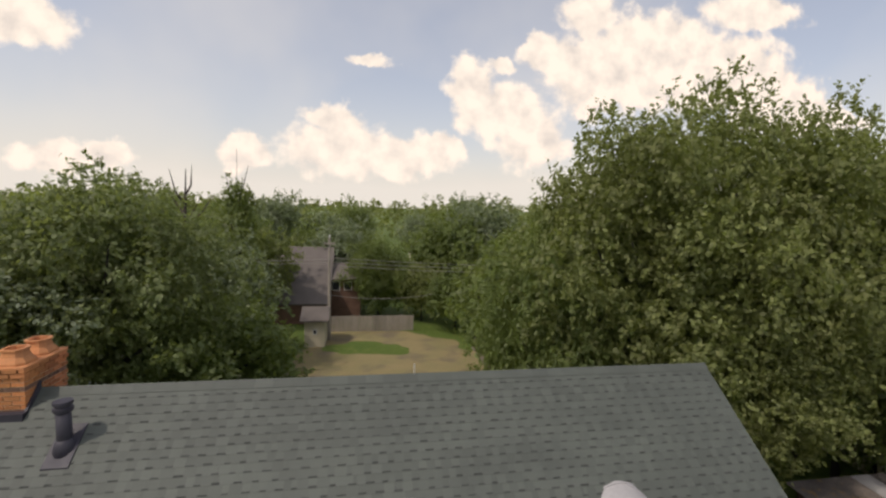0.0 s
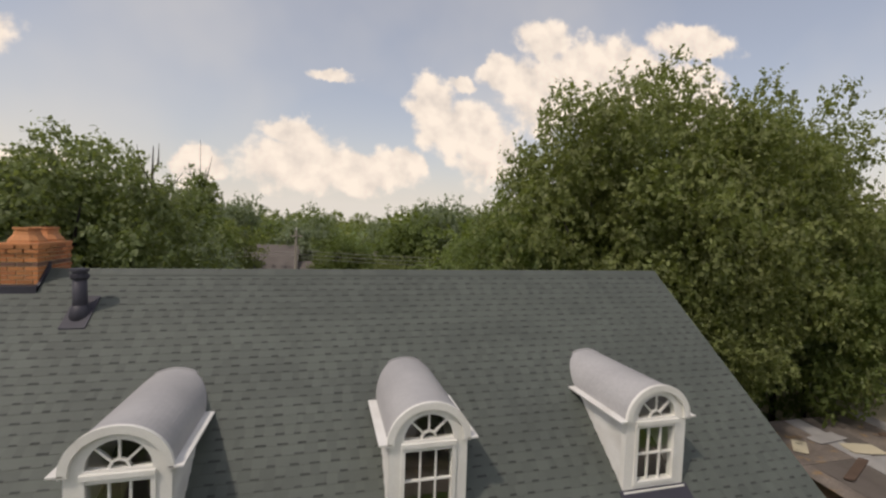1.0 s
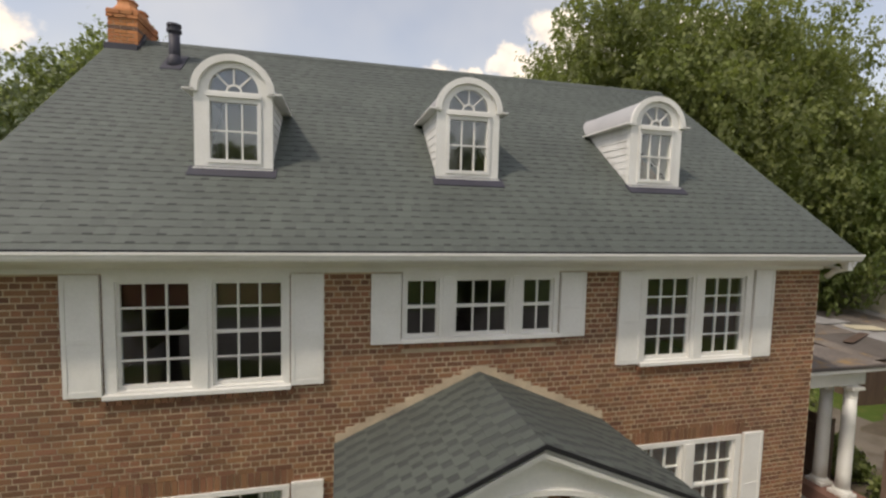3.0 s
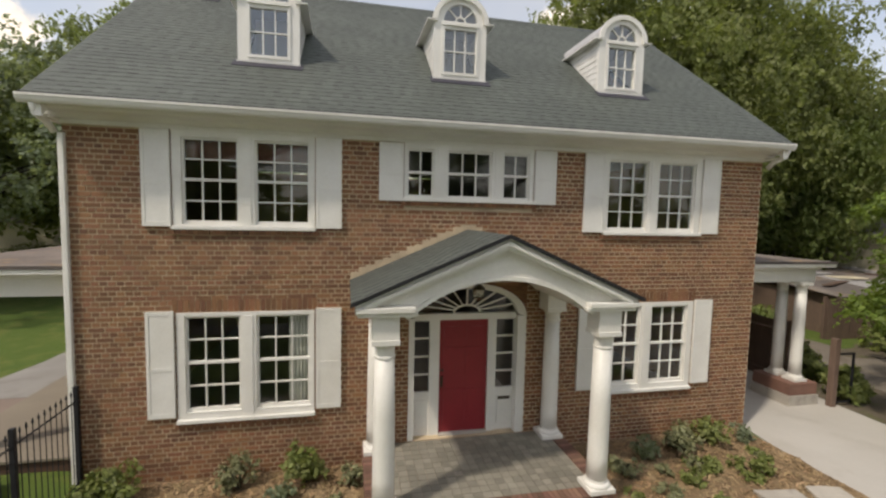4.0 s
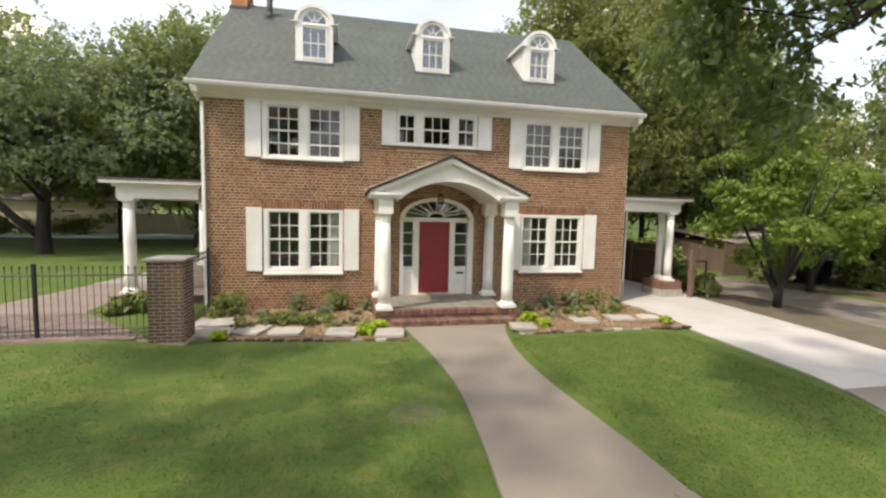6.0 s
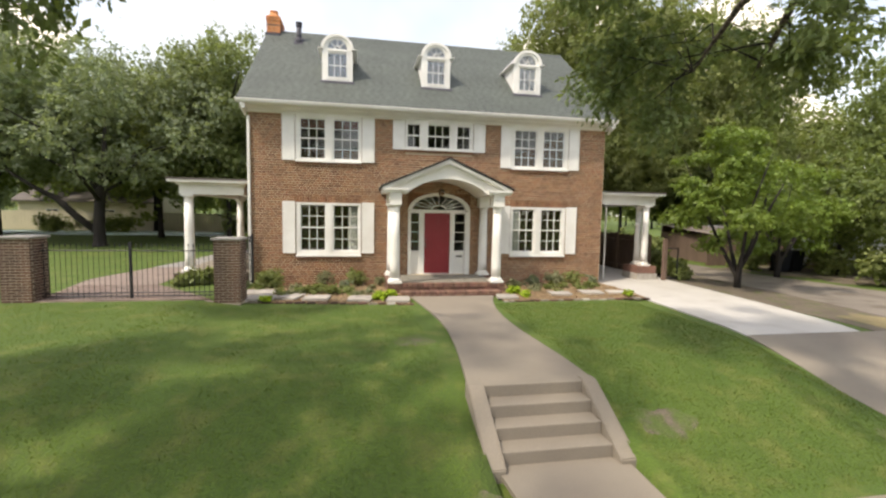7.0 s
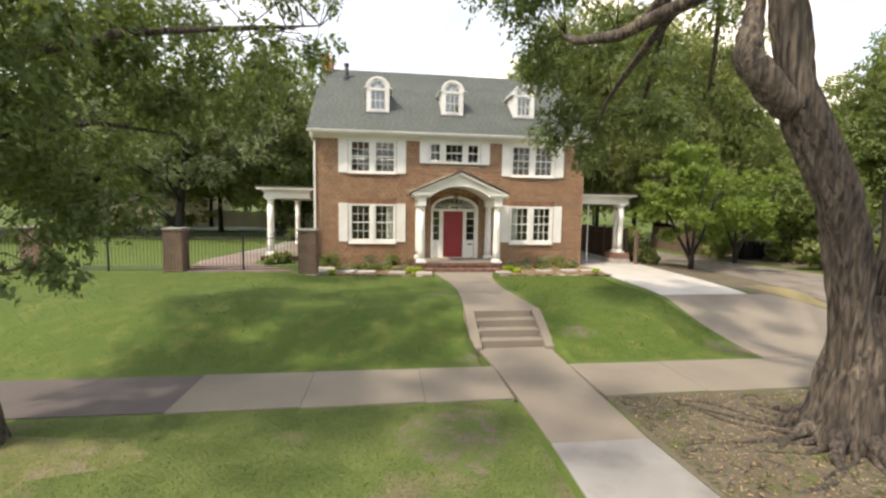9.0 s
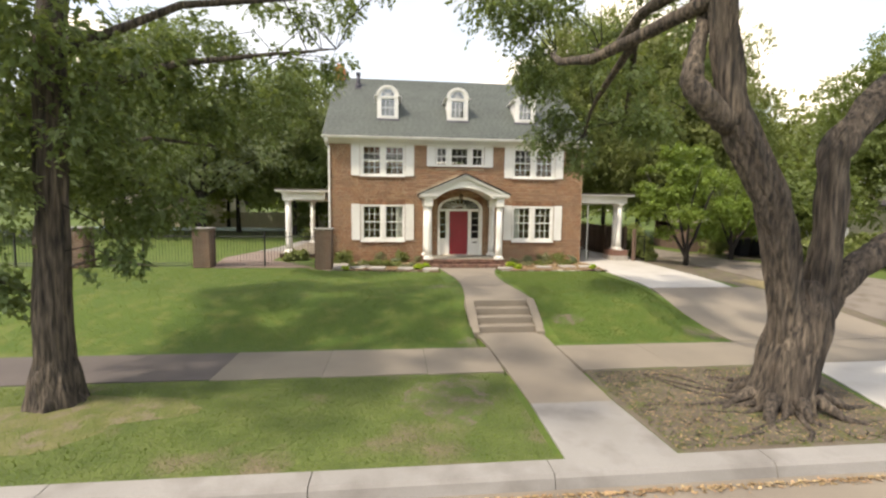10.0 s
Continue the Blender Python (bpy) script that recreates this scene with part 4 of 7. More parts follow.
# ---- chimney and vent ----
def chimney():
    c = thing("chimney", (-6.03, 4.5, 9.0), "orange brick chimney with two terracotta pots on the ridge", "chimney")
    x0, x1, y0, y1, z1 = -6.30, -5.80, 4.12, 5.12, 10.0
    part("stack_core", boxes((x0 + 0.012, x1 - 0.012, y0 + 0.012, y1 - 0.012, 8.6, z1)), MORTAR, c)
    k = 0
    z = 8.98
    while z < z1 - 0.02:
        off = 0.11 * (k % 2)
        bm = bmesh.new()
        grow = 0.02 if z1 - 0.16 < z else 0.0
        for face in range(3):
            a, b = (x0, x1) if face == 0 else (y0 + 0.10, y1)
            p = a - off
            while p < b:
                s, e = max(p, a), min(p + 0.205, b)
                if e - s > 0.03:
                    if face == 0:
                        box(bm, s - grow, e + grow, y0 - grow, y0 + 0.095, z, z + 0.058)
                    elif face == 1:
                        box(bm, x1 - 0.095, x1 + grow, s, e, z, z + 0.058)
                    else:
                        box(bm, x0 - grow, x0 + 0.095, s, e, z, z + 0.058)
                p += 0.22
        part("brick_course", bm, BRICK_ORANGE if k % 5 else BRICK_RED, c)
        z += 0.07
        k += 1
    part("crown", boxes((x0 - 0.015, x1 + 0.015, y0 - 0.015, y1 + 0.015, z1, z1 + 0.05), bevel=0.01), TERRACOTTA, c)
    for y in (4.36, 4.86):
        bm = bmesh.new()
        rings = []
        for h, zz in ((0.215, z1 + 0.05), (0.21, z1 + 0.09), (0.155, z1 + 0.17), (0.135, z1 + 0.25), (0.155, z1 + 0.26), (0.155, z1 + 0.29), (0.12, z1 + 0.29), (0.11, z1 + 0.12)):
            rings.append([bm.verts.new((-6.05 + h * sx, y + h * sy, zz)) for sx, sy in ((-1, -0.6), (-0.6, -1), (0.6, -1), (1, -0.6), (1, 0.6), (0.6, 1), (-0.6, 1), (-1, 0.6))])
        for a, b in zip(rings, rings[1:]):
            for i in range(8):
                bm.faces.new((a[i], a[(i + 1) % 8], b[(i + 1) % 8], b[i]))
        bm.faces.new(rings[0])
        bm.faces.new(rings[-1])
        part("chimney_pot", bm, TERRACOTTA, c, "flared terracotta chimney pot")
    part("flashing", prism(bmesh.new(), [(y0 - 0.12, roof_z(y0 - 0.12) + 0.03), (RIDGE_Y, RIDGE_Z + 0.13), (RIDGE_Y, RIDGE_Z - 0.05), (y0 - 0.12, roof_z(y0 - 0.12) - 0.02)], "x", x1 - 0.002, x1 + 0.035), FLASHING, c)
    part("flashing", boxes((x0 - 0.02, x1 + 0.035, y0 - 0.13, y0 - 0.022, roof_z(y0) - 0.13, roof_z(y0) + 0.02)), FLASHING, c)


chimney()
vp = thing("vent_pipe", (-5.02, 3.66, 8.95), "dark vent pipe with a cap on the roof", "vent pipe")
part("pipe", lathe(bmesh.new(), [(0.10, 8.85), (0.092, 9.60)], -5.02, 3.66, 20), FLASHING, vp, smooth=True)
part("cap", lathe(bmesh.new(), [(0.10, 9.53), (0.125, 9.56), (0.125, 9.61), (0.10, 9.62), (0.10, 9.65), (0.125, 9.66), (0.12, 9.70)], -5.02, 3.66, 20), FLASHING, vp)
bm = lathe(bmesh.new(), [(0.17, roof_z(3.5) - 0.03), (0.13, 9.06), (0.085, 9.16)], -5.02, 3.66, 20)
part("boot", bm, FLASHING, vp, smooth=True)
part("base_flashing", prism(bmesh.new(), [(3.40, roof_z(3.40) + 0.028), (3.92, roof_z(3.92) + 0.028), (3.92, roof_z(3.92)), (3.40, roof_z(3.40))], "x", -5.19, -4.85), FLASHING, vp)


# ---- entrance portico ----
def column(parent, cx, cy, z0, z1, r, n=24):
    col = part("column", lathe(bmesh.new(), [(r * 1.02, z0 + 0.15), (r, z0 + 0.5), (r * 0.97, z0 + (z1 - z0) * 0.55), (r * 0.86, z1 - 0.20)], cx, cy, n), WHITE, parent, "white round column", smooth=True)
    bm = boxes((cx - r * 1.36, cx + r * 1.36, cy - r * 1.36, cy + r * 1.36, z0, z0 + 0.07), bevel=0.008)
    lathe(bm, [(r * 1.30, z0 + 0.071), (r * 1.34, z0 + 0.095), (r * 1.25, z0 + 0.12), (r * 1.08, z0 + 0.135), (r * 1.05, z0 + 0.165)], cx, cy, n)
    part("column_base", bm, WHITE, col)
    bm = lathe(bmesh.new(), [(r * 0.86, z1 - 0.26), (r * 0.95, z1 - 0.25), (r * 0.95, z1 - 0.225), (r * 0.87, z1 - 0.22), (r * 0.88, z1 - 0.12), (r * 1.05, z1 - 0.085), (r * 1.12, z1 - 0.06)], cx, cy, n)
    box(bm, cx - r * 1.22, cx + r * 1.22, cy - r * 1.22, cy + r * 1.22, z1 - 0.062, z1)
    part("capital", bm, WHITE, col)


def portico():
    p = thing("portico", (CX, -1.0, 0.0), "white arched portico on columns over the front door", "portico")
    px0, px1, py = -1.86, 1.70, -1.98
    zc = 2.76
    part("porch_floor", boxes((px0 + 0.11, px1 - 0.11, py + 0.11, -0.002, 0.05, 0.385)), MORTAR_DARK, p)
    bm = bmesh.new()
    nx, ny = 22, 12
    for i in range(nx):
        for j in range(ny):
            a, b = px0 + 0.24 + (px1 - px0 - 0.48) * i / nx, py + 0.24 + (-0.02 - py - 0.24) * j / ny
            box(bm, a + 0.004, a + (px1 - px0 - 0.48) / nx - 0.004, b + 0.004, b + (-0.02 - py - 0.24) / ny - 0.004, 0.38, 0.398)
    tagged(part("floor_tiles", bm, TILE, p, "grey-green quarry tiles"), kind="stuff")
    # rowlock brick rims, risers and the lower step
    def rim(name, x0, x1, y0, y1, z0, z1, n, along):
        bm = bmesh.new()
        for k in range(n):
            if along == "x":
                a, b = x0 + (x1 - x0) * k / n, x0 + (x1 - x0) * (k + 1) / n
                box(bm, a + 0.005, b - 0.005, y0, y1, z0, z1)
            else:
                a, b = y0 + (y1 - y0) * k / n, y0 + (y1 - y0) * (k + 1) / n
                box(bm, x0, x1, a + 0.005, b - 0.005, z0, z1)
        tagged(part(name, bm, BRICK_RED, p, "red-brown edging bricks on edge"), kind="stuff")
    rim("edging_bricks", px0, px1, py, py + 0.22, 0.30, 0.41, 46, "x")
    rim("edging_bricks", px0, px0 + 0.22, py + 0.23, -0.01, 0.30, 0.41, 22, "y")
    rim("edging_bricks", px1 - 0.22, px1, py + 0.23, -0.01, 0.30, 0.41, 22, "y")
    rim("riser_bricks", px0 + 0.01, px1 - 0.01, py + 0.02, py + 0.11, 0.225, 0.292, 17, "x")
    rim("riser_bricks", px0 + 0.01, px1 - 0.01, py + 0.02, py + 0.11, 0.0, 0.218, 17, "x")
    rim("side_bricks", px0 + 0.01, px0 + 0.105, py + 0.11, -0.01, 0.0, 0.295, 9, "y")
    rim("side_bricks", px1 - 0.105, px1 - 0.01, py + 0.11, -0.01, 0.0, 0.295, 9, "y")
    part("step_core", boxes((-1.48, 1.50, py - 0.30, py + 0.015, 0.0, 0.14)), MORTAR_DARK, p)
    rim("step_bricks", -1.50, 1.52, py - 0.32, py + 0.012, 0.142, 0.212, 40, "x")
    rim("step_riser", -1.50, 1.52, py - 0.32, py - 0.302, 0.0, 0.135, 15, "x")
    for cx in (-1.64, 1.46):
        for cy in (-1.80, -0.20):
            column(p, cx, cy, 0.41, zc, 0.145)
            part("impost_block", boxes((cx - 0.17, cx + 0.17, cy - 0.16, cy + (0.16 if cy < -1 else 0.19), zc, 3.06)), WHITE, p)
    # side beams and front pediment with a segmental arch
    ax, az, half, rise = -0.09, 3.03, 1.30, 0.50
    R = (half * half + rise * rise) / (2 * rise)
    th = math.degrees(math.asin(half / R))
    def curve(rad, n=28):
        return arc(ax, az + rise - R, rad, rad, 90 + th, 90 - th, n)
    apex, ez, ex = 3.96, 3.13, 1.92
    yf = py + 0.06
    bm = bmesh.new()
    inner = curve(R)
    top = [(x, apex - (apex - ez) * abs(x - ax) / ex) for x, z in inner]
    band(bm, top, inner, "y", yf, yf + 0.14)
    part("tympanum", bm, WHITE, p)
    bm = bmesh.new()
    band(bm, curve(R + 0.02), curve(R - 0.035), "y", yf - 0.025, yf + 0.142)
    part("arch_trim", bm, WHITE, p)
    bm = bmesh.new()
    band(bm, curve(R + 0.06), curve(R), "y", yf + 0.144, -0.004)
    part("vault", bm, WHITE, p, "white barrel-vaulted porch ceiling")
    for cx, s in ((-1.64, -1), (1.46, 1)):
        x0, x1 = sorted((ax + s * (half - 0.01), ax + s * 1.72))
        part("side_beam", boxes((x0, x1, yf + 0.144, -0.004, 3.062, 3.16)), WHITE, p)
        a, b = sorted((ax + s * 1.16, ax + s * 1.90))
        part("cornice_return", boxes((a, b, yf - 0.10, yf + 0.30, 3.064, 3.12), (a - (0.03 if s < 0 else -0.03), b + (0.03 if s > 0 else -0.03), yf - 0.14, yf + 0.30, 3.121, 3.19), bevel=0.01), WHITE, p)
        a, b = sorted((ax + s * 1.72, ax + s * 1.90))
        part("side_cornice", boxes((a, b, yf + 0.302, -0.004, 3.07, 3.18)), WHITE, p)
        part("pediment_corner", prism(bmesh.new(), [(ax + s * 1.30, 3.192), (ax + s * 1.30, 3.396), (ax + s * 1.775, 3.192)], "y", yf, yf + 0.14), WHITE, p)
        # raking cornice
        t = [(ax, apex + 0.10), (ax + s * ex, ez + 0.10), (ax + s * ex, ez - 0.03), (ax, apex - 0.05)]
        part("raking_cornice", prism(bmesh.new(), t, "y", yf - 0.10, yf - 0.001), WHITE, p)
        part("rake_trim", prism(bmesh.new(), [(ax, apex + 0.05), (ax + s * (ex - 0.1), ez + 0.092), (ax + s * (ex - 0.1), ez + 0.04), (ax, apex)], "y", yf - 0.135, yf - 0.101), WHITE, p)
        # roof slope, dark edge, shingles
        part("porch_roof", prism(bmesh.new(), [(ax, apex + 0.135), (ax + s * (ex + 0.06), ez + 0.105), (ax + s * (ex + 0.06), ez + 0.10 - 0.03), (ax, apex + 0.103)], "y", yf - 0.15, -0.003), SHINGLE_DARK, p, "dark shingle edge")
        slope = (apex + 0.03 - ez) / (ex + 0.06)
        verts, faces = [], []
        rng = random.Random(5 + s)
        rows = 15
        for r in range(rows):
            d0, d1 = (ex + 0.06) * (1 - r / rows), (ex + 0.06) * (1 - (r + 1) / rows) - 0.02
            y = yf - 0.16 - rng.uniform(0, 0.2)
            while y < -0.02:
                w = rng.uniform(0.11, 0.17)
                y0, y1 = max(y, yf - 0.155), min(y + w, -0.016)
                if y1 - y0 > 0.03:
                    h = rng.uniform(0.005, 0.008)
                    base = len(verts)
                    for d, hh in ((d0, h), (max(d1, 0), 0.002)):
                        z = apex + 0.135 - slope * d
                        verts += [(ax + s * d, y0, z), (ax + s * d, y1, z), (ax + s * d, y1, z + hh), (ax + s * d, y0, z + hh)]
                    faces += [tuple(base + k for k in f) for f in ((3, 2, 6, 7), (0, 1, 2, 3), (1, 5, 6, 2), (0, 3, 7, 4))]
                y += w + rng.choice((0.08, 0.10))
        tagged(quads("shingles", verts, faces, SHINGLE, p), kind="stuff")
        # weathered mortar flashing where the slope meets the brickwork
        for k in range(15):
            d0, d1 = (ex + 0.05) * k / 15, (ex + 0.05) * (k + 1) / 15
            z0 = apex + 0.12 - slope * d1
            a, b = sorted((ax + s * d0, ax + s * d1))
            part("step_flashing", boxes((a, b, -0.012, -0.004, z0, z0 + 0.150 + 0.02 * (k % 2))), MORTAR, p)
        part("rake_edge", prism(bmesh.new(), [(ax, apex + 0.150), (ax + s * (ex + 0.07), ez + 0.122), (ax + s * (ex + 0.07), ez + 0.075), (ax, apex + 0.098)], "y", yf - 0.168, yf - 0.1505), BLACK_IRON, p, "black drip edge along the gable")
    # hanging lantern
    ln = thing("lantern", (ax, -0.75, 2.95), "small dark hanging lantern under the porch vault", "lantern")
    part("stem", lathe(bmesh.new(), [(0.008, 3.26), (0.008, 3.50)], ax, -0.75, 8), BRASS, ln)
    part("lantern_body", lathe(bmesh.new(), [(0.04, 3.02), (0.085, 3.05), (0.10, 3.18)], ax, -0.75, 8), GLASS_FROST, ln)
    part("lantern_cap", lathe(bmesh.new(), [(0.11, 3.18), (0.10, 3.205), (0.05, 3.25), (0.012, 3.27)], ax, -0.75, 8), BRASS, ln)
    part("lantern_finial", lathe(bmesh.new(), [(0.008, 2.97), (0.035, 3.0), (0.045, 3.02)], ax, -0.75, 8), BRASS, ln)


portico()


# ---- flat-roofed side porches ----
def side_porch(name, x0, x1, y0, y1, cols, label, plinth, top=3.41):
    sp = thing(name, ((x0 + x1) / 2, (y0 + y1) / 2, 0.0), label, "porch")
    part("roof_slab", boxes((x0, x1, y0, y1, top - 0.10, top), bevel=0.01), WHITE, sp)
    part("roof_covering", boxes((x0 + 0.05, x1 - 0.05, y0 + 0.05, y1 - 0.05, top + 0.001, top + 0.03)), FLAT_ROOF, sp, "dark tar roof strewn with leaves")
    part("drip_edge", boxes((x0 - 0.02, x1 + 0.02, y0 - 0.02, y0 + 0.02, top - 0.02, top + 0.034)), CONCRETE_DARK, sp)
    i = 0.26
    for a, b in ((y0 + i, y0 + i + 0.22), (y1 - i - 0.22, y1 - i)):
        part("beam", boxes((x0 + i, x1 - i, a, b, top - 0.47, top - 0.101), bevel=0.006), WHITE, sp)
    for a, b in ((x0 + i, x0 + i + 0.22), (x1 - i - 0.22, x1 - i)):
        part("beam", boxes((a, b, y0 + i + 0.221, y1 - i - 0.221, top - 0.468, top - 0.101)), WHITE, sp)
    part("bed_mould", boxes((x0 + i - 0.07, x1 - i + 0.07, y0 + i - 0.07, y0 + i - 0.001, top - 0.18, top - 0.101), bevel=0.01), WHITE, sp)
    part("porch_ceiling", boxes((x0 + i + 0.222, x1 - i - 0.222, y0 + i + 0.222, y1 - i - 0.222, top - 0.2, top - 0.17)), WHITE_WORN, sp)
    for cx, cy in cols:
        column(sp, cx, cy, plinth, top - 0.472, 0.128 if name == "carport" else 0.148)
    return sp


lp = side_porch("side_porch", -8.56, -6.10, 0.30, 7.2, [(-8.05, 0.66), (-8.05, 6.80)], "white flat-roofed side porch on round columns", 0.46)
part("porch_base", boxes((-8.42, -6.10, 0.36, 7.1, 0.0, 0.40)), BRICK_DARK, lp, "low brick porch base")
part("base_slab", boxes((-8.46, -6.09, 0.32, 7.14, 0.401, 0.455), bevel=0.01), CONCRETE, lp)
rp = side_porch("carport", 5.96, 9.05, 0.75, 7.4, [(8.42, 1.02), (8.42, 1.48), (8.42, 6.7), (8.42, 7.05)], "white flat-roofed carport on paired columns", 0.56)
for y in (0.78, 6.45):
    part("plinth", boxes((8.02, 8.82, y, y + 0.98, 0.28, 0.50), bevel=0.01), BRICK_RED, rp)
    part("plinth_foot", boxes((7.99, 8.85, y - 0.03, y + 1.01, -0.1, 0.279), bevel=0.012), FLAGSTONE, rp)
    part("plinth_cap", boxes((8.02, 8.82, y, y + 0.98, 0.501, 0.558), bevel=0.01), BRICK_RED, rp)
part("downpipe", lathe(bmesh.new(), [(0.03, 0.02), (0.03, 2.95)], 6.75, 1.1, 10), WHITE, rp)


# ---- brick piers and iron fence ----
def brick_pier(x, y, s, z0, z1):
    p = thing("brick_pier", (x, y, z0), "dark brown brick gate pier with a stone cap", "pier", "gate piers")
    part("pier_core", boxes((x - s / 2 + 0.005, x + s / 2 - 0.005, y - s / 2 + 0.005, y + s / 2 - 0.005, z0 - 0.2, z1)), MORTAR_DARK, p)
    n = int((z1 - z0) / 0.0675)
    for k in range(-1, n):
        bm = bmesh.new()
        z = z0 + k * 0.0675
        off = 0.11 * (k % 2)
        for face in range(4):
            t = -s / 2 + 0.0 - off
            while t < s / 2:
                a, b = max(t, -s / 2), min(t + 0.204, s / 2)
                if b - a > 0.02:
                    if face == 0:
                        box(bm, x + a, x + b, y - s / 2, y - s / 2 + 0.06, z, z + 0.053)
                    elif face == 1:
                        box(bm, x + a, x + b, y + s / 2 - 0.06, y + s / 2, z, z + 0.053)
                    elif face == 2 and b - a > 0.1:
                        box(bm, x - s / 2, x - s / 2 + 0.06, y + max(a, -s / 2 + 0.061), y + min(b, s / 2 - 0.061), z, z + 0.053)
                    elif b - a > 0.1:
                        box(bm, x + s / 2 - 0.06, x + s / 2, y + max(a, -s / 2 + 0.061), y + min(b, s / 2 - 0.061), z, z + 0.053)
                t += 0.22
        part("brick_course", bm, BRICK_DARK, p)
    part("cap", boxes((x - s / 2 - 0.05, x + s / 2 + 0.05, y - s / 2 - 0.05, y + s / 2 + 0.05, z1 + 0.001, z1 + 0.055), bevel=0.012), KERB, p, "weathered stone cap")


GZ = 0.23
for x in (-5.88, -10.43, -14.9, -19.4):
    brick_pier(x, -2.84, 0.62, GZ, 1.72)


def iron_fence(name, a, b, z0, z1, label, posts=(), step=0.115):
    a, b = Vector((*a, 0)), Vector((*b, 0))
    run, way = (b - a).length, (b - a).normalized()
    f = thing(name, (a.x, a.y, z0), label, "fence", "iron fence bays")
    bm = bmesh.new()
    for z in (z0 + 0.10, z0 + 0.18, z1 - 0.16):
        tube(bm, [(a.x, a.y, z), (b.x, b.y, z)], [0.014, 0.014], 4)
    part("rail", bm, BLACK_IRON, f)
    n = int(run / step)
    proto = bmesh.new()
    tube(proto, [(0, 0, z0 + 0.05), (0, 0, z1 - 0.05)], [0.0085, 0.0085], 4)
    lathe(proto, [(0.008, z1 - 0.05), (0.018, z1 - 0.03), (0.003, z1 + 0.03)], 0, 0, 5)
    me = mesh_of(proto, BLACK_IRON, Vector((0, 0, z0)))
    for k in range(n):
        q = a + way * (run * (k + 0.5) / n)
        o = new("picket", me)
        o.parent = f
        o.location = (q.x - a.x, q.y - a.y, 0)
    for d in posts:
        q = a + way * d
        part("post", boxes((q.x - 0.03, q.x + 0.03, q.y - 0.03, q.y + 0.03, z0 - 0.1, z1 + 0.06), bevel=0.006), BLACK_IRON, f)
    return f


iron_fence("iron_gate", (-10.10, -2.84), (-6.21, -2.84), GZ - 0.02, 1.59, "black iron double gate between brick piers, closed", posts=(1.93,))
iron_fence("iron_fence", (-14.57, -2.84), (-10.76, -2.84), GZ - 0.02, 1.59, "black iron fence bay between brick piers", posts=(1.9,))
iron_fence("iron_fence", (-19.07, -2.84), (-15.23, -2.84), GZ - 0.02, 1.59, "black iron fence bay between brick piers", posts=(1.9,))
iron_fence("iron_fence", (-26.0, -2.84), (-19.73, -2.84), GZ - 0.02, 1.59, "black iron fence bay between brick piers", posts=(2.0, 4.0))
iron_fence("iron_fence", (-5.95, -2.50), (-5.98, -0.05), 0.08, 1.66, "black iron fence from pier to house corner", posts=(0.05, 1.1, 2.4))

# paved court behind the gate, walk along the side porch
court = sheet("gate_court", [(-10.15, -3.12), (-10.9, 0.5), (-10.3, 3.5)], [(-6.2, -3.12), (-8.5, -0.6), (-8.6, 3.5)], PAVER, 0.012, label="pinkish brick-paved court behind the gate")


def court_pavers():
    """Single paving bricks in running bond before and behind the gate."""
    bm = box(bmesh.new(), -0.117, 0.117, -0.055, 0.055, 0.0, 0.018)
    me = mesh_of(bm, PAVER_PIECE, Vector((0, 0, 0)))
    rng = random.Random(17)
    for row in range(20):
        y = -3.04 + row * 0.121
        left, right = -10.1 - 0.2 * (y + 3.12), -6.35 - 0.93 * max(y + 2.9, 0)
        x = left + 0.13 + 0.12 * (row % 2)
        while x < right - 0.12:
            o = new("paver", me)
            o.parent = court
            o.location = (x, y, ground_z(x, y) + 0.008 + rng.uniform(-0.002, 0.003))
            o.rotation_euler = (0, 0, rng.uniform(-0.02, 0.02))
            x += 0.243


court_pavers()
sheet("side_walk", [(-10.35, 3.5), (-9.9, 6.0), (-9.6, 12.0)], [(-8.6, 3.5), (-8.6, 6.0), (-8.4, 12.0)], KERB, 0.022, label="tan concrete walk beside the side porch")

